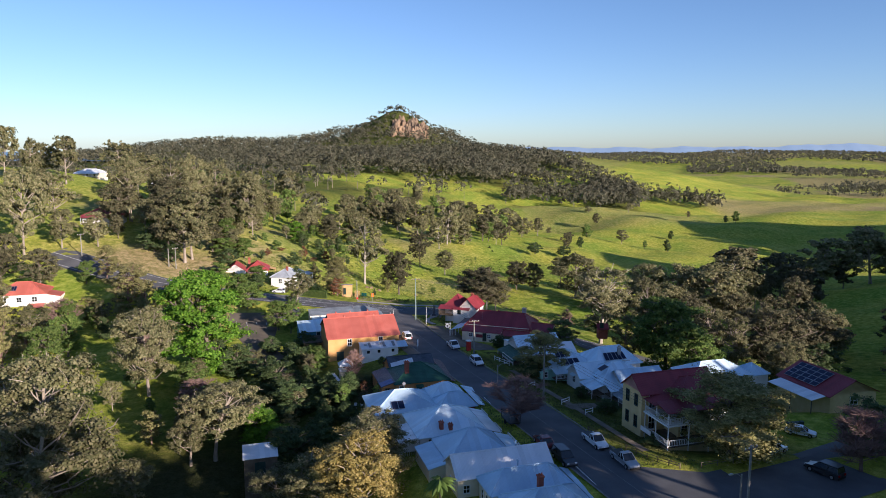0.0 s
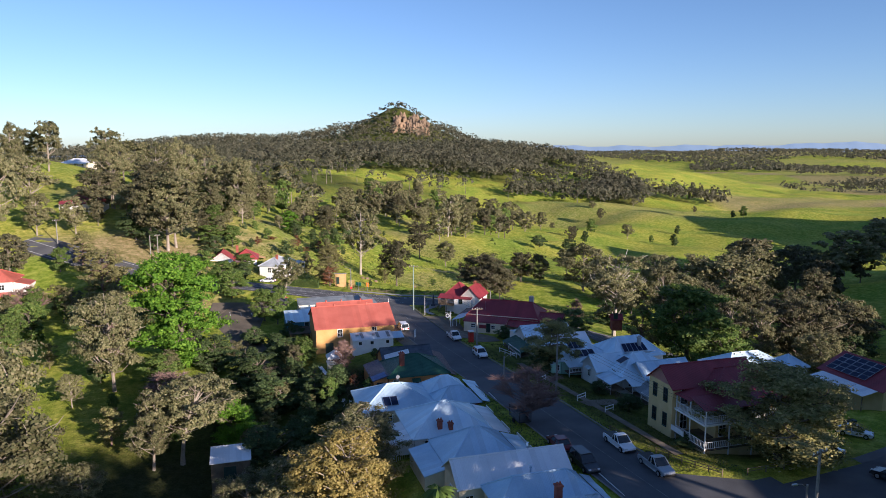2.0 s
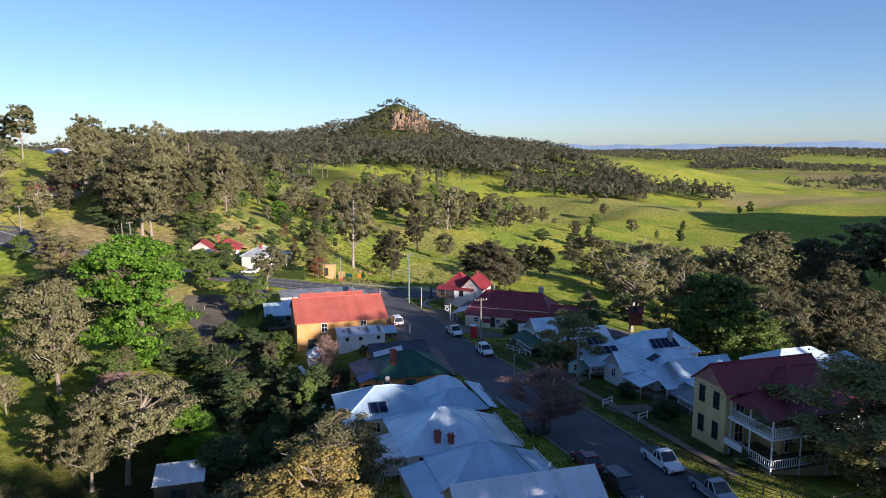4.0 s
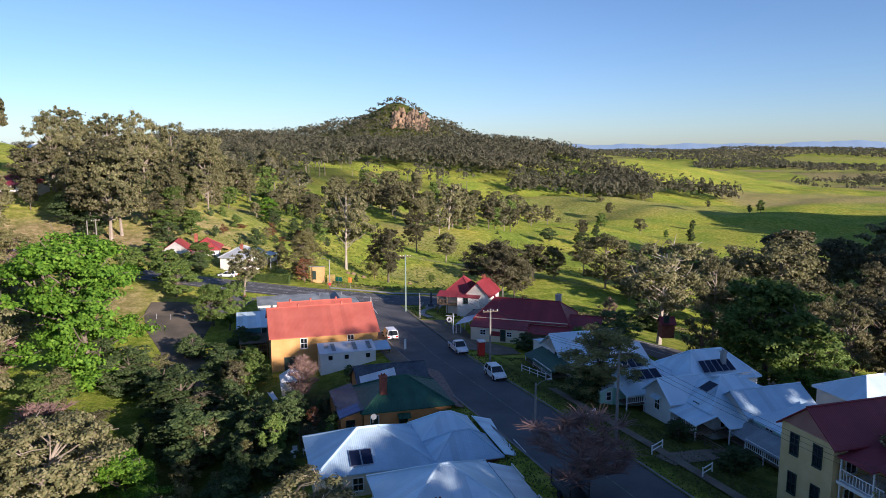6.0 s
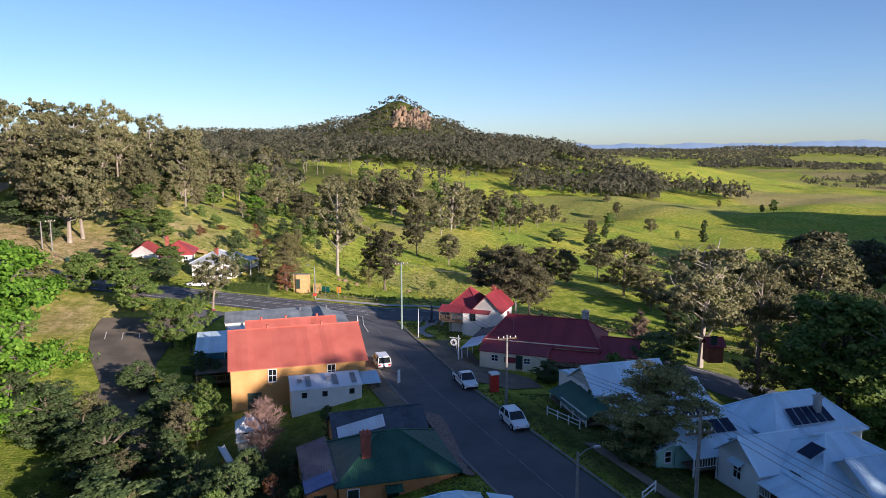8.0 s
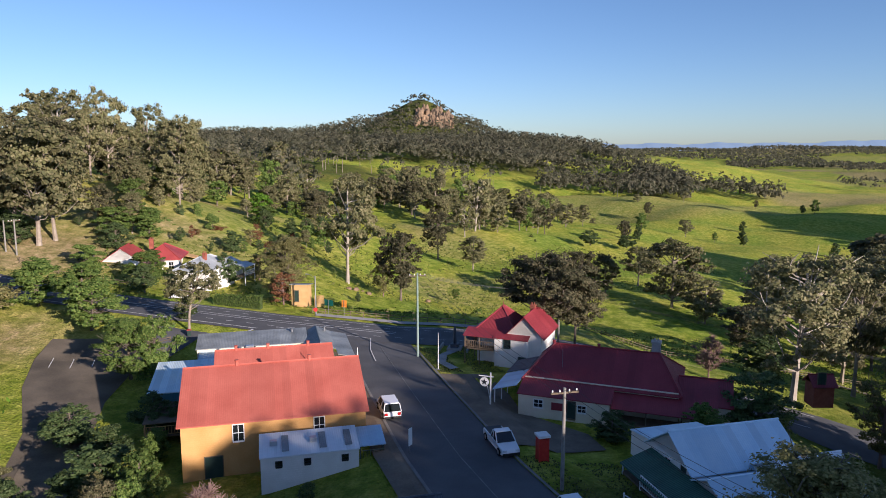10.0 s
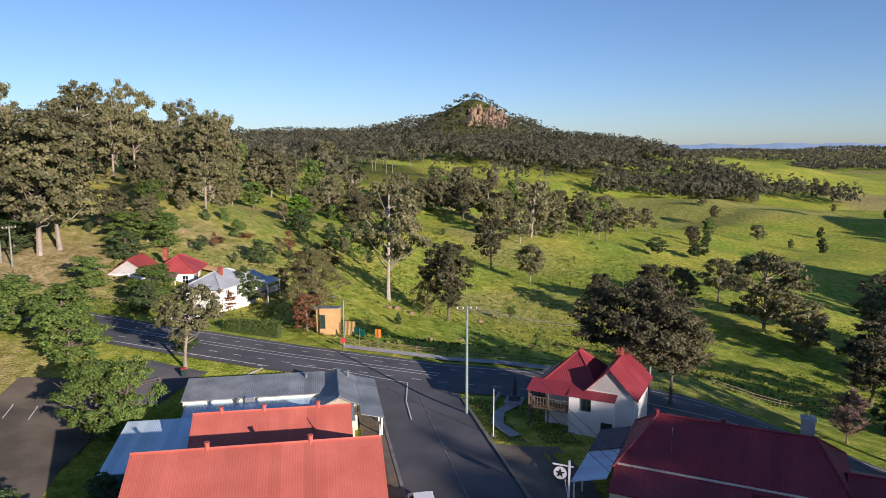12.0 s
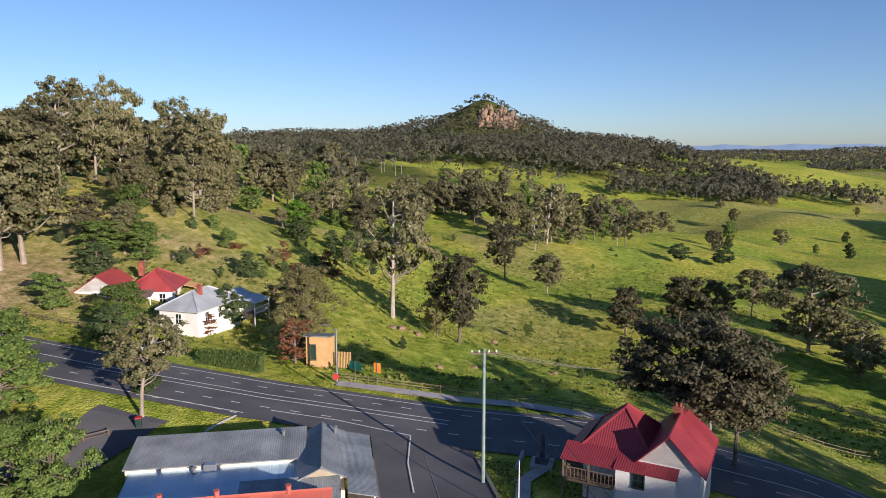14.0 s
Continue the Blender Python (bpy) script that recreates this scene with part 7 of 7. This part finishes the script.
scatter(("gum", "broad", "gum", "gum_dark"), 34, -150, -42, 318, 470, 10, 20, 51, lambda x, y: y + 0.8 * x > 245)
scatter(("gum", "gum_dark", "gum"), 22, -60, 110, 430, 720, 13, 21, 52, lambda x, y: y - 2.2 * x > 400)
scatter(("gum", "gum_dark", "broad", "gum", "gum_open"), 44, -75, 50, 345, 640, 11, 22, 84, lambda x, y: y - 1.6 * x > 360 and math.sin(x * 0.06) + math.sin(y * 0.045) > -0.9)
scatter(("gum", "shade", "gum_dark", "olive"), 22, 58, 165, 172, 262, 10, 20, 53, lambda x, y: x > 0.28 * y + 18)
scatter(("gum", "gum_dark", "gum"), 22, 120, 330, 250, 420, 16, 26, 54, lambda x, y: x > 0.45 * y - 10)
scatter(("shade", "broad", "gum", "shade", "olive"), 22, -84, -14, 96, 150, 4.5, 8.5, 55, lambda x, y: x < -0.2 * y + 6 and not (-50 < x < -26 and y < 112))
scatter(("gum", "olive", "gum_dark", "broad"), 18, -135, -84, 150, 212, 7, 15, 56, lambda x, y: not (-112 < x < -88 and 170 < y < 200))
scatter(("gum", "gum_tall", "gum_dark"), 14, -135, -84, 236, 330, 14, 22, 57, lambda x, y: x < -0.12 * y - 62)
scatter(("shade", "broad"), 26, -90, 40, 236, 420, 1.2, 3.2, 58)

scatter(("gum", "broad", "gum_dark", "gum"), 26, -122, -70, 238, 312, 6, 12, 71, lambda x, y: x < -0.1 * y - 45)
scatter(("broad", "gum", "shade"), 16, -70, -38, 285, 345, 4, 9, 72)

# unseen trees on an added hill, to fray the shade it casts
scatter(("gum", "gum_dark"), 14, 345, 450, 440, 530, 13, 20, 81)

# an unseen wooded rise behind the viewpoint, added and shaped to block the low sun
rng = np.random.default_rng(11)
for k in range(36):
    s = -150 + k * 6.8
    q = rng.uniform(-9, 9)
    tree("gum" if k % 3 else "gum_dark", 70 + 0.72 * s + 0.69 * q, 16 + 0.69 * s - 0.72 * q, rng.uniform(15.5, 19) + (1.5 if s > 52 else 3 if s > 24 else -12 if -15 < s < 4 else -2 if -32 < s < 4 else 0), rng.uniform(9.5, 11.5))


def palm(x, y, h):
    ob = thing("palm", on_ground(x, y), "small palm with arching green fronds", "palm", "palms")
    part("trunk", tube([(0, 0, -.3), (0.1, 0, h * .5), (0, 0, h)], (.22, .17, .14), 7), "bark_dark", ob)
    for k in range(16):
        a, up = k * 2.4, rng.uniform(-.1, .9)
        bm = bmesh.new()
        prev = None
        for j in range(6):
            t = j / 5
            R, z = 2.2 * t, h + up * 1.6 * t - 1.5 * t * t
            w = .34 * math.sin(math.pi * min(1, .12 + t * .88)) + .03
            c = Vector((R * math.cos(a), R * math.sin(a), z))
            sd = Vector((-math.sin(a), math.cos(a), 0)) * w
            row = [bm.verts.new(c - sd - Vector((0, 0, w * .6))), bm.verts.new(c), bm.verts.new(c + sd - Vector((0, 0, w * .6)))]
            if prev:
                bm.faces.new((prev[0], prev[1], row[1], row[0])); bm.faces.new((prev[1], prev[2], row[2], row[1]))
            prev = row
        part("frond", bm, "green_mid", ob)


palm(0.6, 82.0, 3.6)
palm(-20.5, 117.5, 1.4)
palm(-17.8, 113.5, 1.2)
palm(50, 110, 7.0)


def forest():
    """The woods of the middle distance and the mountain: single trees beyond counting."""
    rg = np.random.default_rng(3)
    cs, sizes, ways = [], [], []
    n = 30000
    x, y = rg.uniform(-1350, 720, n), rg.uniform(330, 2050, n)
    keep = rg.uniform(size=n) < wood_cover(x, y) * np.where(y > 1550, 0.6, 0.36)
    seen = np.abs(x) < 0.72 * y + 60
    x, y = x[keep & seen], y[keep & seen]
    z = ground(x, y)
    cliff = (x > -98) & (x < -22) & (y < 1748) & (z > 68) & (z < 134 - 0.45 * (x + 100))
    x, y, z = x[~cliff], y[~cliff], z[~cliff]
    fx, fy = [], []
    ex, ey = rg.uniform(-260, 430, 7500), rg.uniform(800, 1420, 7500)          # thick woods on the mountain's skirts
    ok = (rg.uniform(size=7500) < np.clip(wood_cover(ex, ey) * 1.0, 0, 0.55) * smooth(0, 0.3, wood_cover(ex, ey))) & (ey + 0.25 * ex > 830)
    fx.append(ex[ok]); fy.append(ey[ok])
    creek = np.array([(95, 910), (150, 960), (215, 985), (290, 1003), (360, 1018), (425, 1036)])
    for p, q in zip(creek, creek[1:]):          # the creek line across the valley
        s = rg.uniform(0, 1, int(np.hypot(*(q - p)) / 1.5))
        fx.append(p[0] + s * (q[0] - p[0]) + rg.normal(0, 4, len(s))); fy.append(p[1] + s * (q[1] - p[1]) + rg.normal(0, 11, len(s)))
    for k in range(13):          # shelter belts of the plain
        ay, turn = rg.uniform(1150, 2300), rg.uniform(-0.25, 0.3)
        ax, long = ay * rg.uniform(0.44, 0.66), rg.uniform(90, 330)
        m = int(long / 9)
        s = rg.uniform(0, long, m)
        fx.append(ax + s * math.cos(turn) + rg.normal(0, 7, m)); fy.append(ay + s * math.sin(turn) + rg.normal(0, 9, m))
    v = 2350 + 2000 * rg.uniform(size=6200) ** 1.25          # the woods along the plain's far side
    w = v * rg.uniform(0.08, 0.70, 6200)
    ok = (v > 3150 + 260 * np.sin(w * 0.004)) | ((w > 0.36 * v) & (np.sin(w * 0.006 + 1) + np.sin(v * 0.004) > -0.7))
    fx.append(w[ok]); fy.append(v[ok])
    fx, fy = np.concatenate(fx), np.concatenate(fy)
    fx, fy = fx[fx < 0.72 * fy], fy[fx < 0.72 * fy]
    x, y, z = np.append(x, fx), np.append(y, fy), np.append(z, ground(fx, fy))
    for i in range(len(x)):
        h = 14 + 17 * rg.uniform() ** 1.2
        h = h * (0.55 if z[i] > 80 else 0.75 if y[i] > 2100 else 1)
        r = h * rg.uniform(0.36, 0.54)
        k, size = (14, 6.0) if y[i] > 2100 else (40, 2.8) if y[i] > 1250 else (110, 2.0) if y[i] > 800 else (170, 1.4)
        d = rg.normal(size=(k, 3)); d /= np.linalg.norm(d, axis=1)[:, None]
        d[:, 2] = np.where(d[:, 2] < -0.3, -d[:, 2], d[:, 2])
        tuft = rg.normal(size=(6, 3)); tuft[:, 2] = np.abs(tuft[:, 2]) * 0.8
        tuft /= np.linalg.norm(tuft, axis=1)[:, None]
        near = np.argmax(d @ tuft.T, axis=1)
        p = tuft[near] * 0.62 + d * 0.42 * rg.uniform(0.7, 1.1, (k, 1))
        p = p * np.array([r, r, h * 0.42]) + np.array([x[i], y[i], z[i] + h * 0.55])
        cs.append(p); sizes.append(np.full(k, size)); ways.append(d * 0.8 + tuft[near] * 0.5)
    c, s = np.concatenate(cs), np.concatenate(sizes)[:, None]
    me = leaf_mesh("forest", c, s, rg, "forest", 0.2, np.concatenate(ways))
    tagged(new("forest", me), "dense grey-green eucalypt forest on hills and mountain", "forest", kind="stuff")
    bm = []
    faces = []
    for i in range(len(x)):
        if y[i] > 900 or i % 2:
            continue
        b = len(bm)
        w = 0.35
        bm += [(x[i] - w, y[i], z[i] - 1), (x[i] + w, y[i], z[i] - 1), (x[i] + w * .5, y[i], z[i] + 9), (x[i] - w * .5, y[i], z[i] + 9), (x[i], y[i] - w, z[i] - 1), (x[i], y[i] + w, z[i] - 1), (x[i], y[i] + w * .5, z[i] + 9), (x[i], y[i] - w * .5, z[i] + 9)]
        faces += [(b, b + 1, b + 2, b + 3), (b + 4, b + 5, b + 6, b + 7)]
    tm = bpy.data.meshes.new("forest_trunks")
    tm.from_pydata(bm, [], faces)
    tm.materials.append(M["bark_pale"])
    tagged(new("forest_trunks", tm), "pale slender trunks of the forest trees", "forest", kind="stuff")


def tussocks():
    rg = np.random.default_rng(9)
    n = 9000
    x, y = rg.uniform(-75, 110, n), 210 + 190 * rg.uniform(size=n) ** 1.4
    ok = y > 211 + 0.0 * x
    x, y = x[ok], y[ok]
    z = ground(x, y)
    c = np.stack([x, y, z + 0.12], 1)
    c = np.concatenate([c + rg.normal(0, .22, c.shape) * np.array([1, 1, .35]) for _ in range(4)])
    me = leaf_mesh("tussocks", c, 0.42, rg, "tussock", 0.1)
    tagged(new("grass_tussocks", me), "rough tufts of green and straw-coloured pasture grass", "grass", kind="stuff")


def verge_grass():
    rg = np.random.default_rng(21)
    n = 26000
    y = rg.uniform(88, 190, n)
    k = kerb(y)
    side = rg.uniform(size=n) < 0.6
    x = np.where(side, k + rg.uniform(.4, 9, n), k - 9.9 - rg.uniform(.1, 5, n))
    hard = ((y > 152) & (y < 178) & side) | ((y > 140) & ~side)
    path = np.abs(x - (k + 4.3)) < 0.8
    x, y = x[~(hard | path)], y[~(hard | path)]
    c = np.stack([x, y, ground(x, y) + 0.08], 1)
    me = leaf_mesh("verge_grass", c, 0.17, rg, "verge", 0.1)
    tagged(new("verge_grass", me), "uneven mown grass on the street verges", "grass", kind="stuff")


def summit():
    """The bare cliffs under the mountain's top."""
    rg = np.random.default_rng(31)
    ob = thing("rock_outcrop", pose(-46, 1712, gz(-46, 1712)), "orange-brown cliff below the mountain summit", "cliff", kind="structure")
    for k in range(90):
        x, level = rg.uniform(-100, -20), rg.uniform(72, 112)
        y = max((yy for yy in np.arange(1600, 1750, 3) if gz(x, yy) < level), default=0)
        z = gz(x, y) if y else 0
        if not y or y > 1742 or level > 132 - 0.45 * (x + 100):
            continue
        bm = bmesh.new()
        bmesh.ops.create_icosphere(bm, subdivisions=2, radius=1)
        sx, sy2, sz = rg.uniform(4, 8), rg.uniform(4, 8), rg.uniform(10, 20)
        for v in bm.verts:
            q = 1 + 0.35 * noise.noise(v.co * 1.7 + Vector((k, 0, 0))) + 0.15 * noise.noise(v.co * 5)
            v.co = Vector((v.co.x * sx * q + x + 46, v.co.y * sy2 * q + y - 1712, v.co.z * sz * q + z - gz(-46, 1712)))
        part("crag", bm, "rock", ob)


def stones():
    rg = np.random.default_rng(41)
    spots = [(-24, 250), (-25.5, 249), (-22.5, 250.5), (-21, 249.5), (-10, 236), (2, 244), (3, 246), (-15, 232), (22, 262), (-8, 262)]
    for x, y in spots:
        s = rg.uniform(.35, .8)
        bm = bmesh.new()
        bmesh.ops.create_icosphere(bm, subdivisions=2, radius=s)
        for v in bm.verts:
            v.co *= 1 + 0.4 * noise.noise(v.co * 2 + Vector((x, y, 0)))
            v.co.z *= 0.7
        o = new("boulder", mesh_of("boulder", bm, "rock"))
        o.matrix_world = on_ground(x, y, 0, s * .2)
        tagged(o, "weathered pale boulder in the pasture", "boulder", "boulders")


forest()
tussocks()
verge_grass()
summit()
stones()
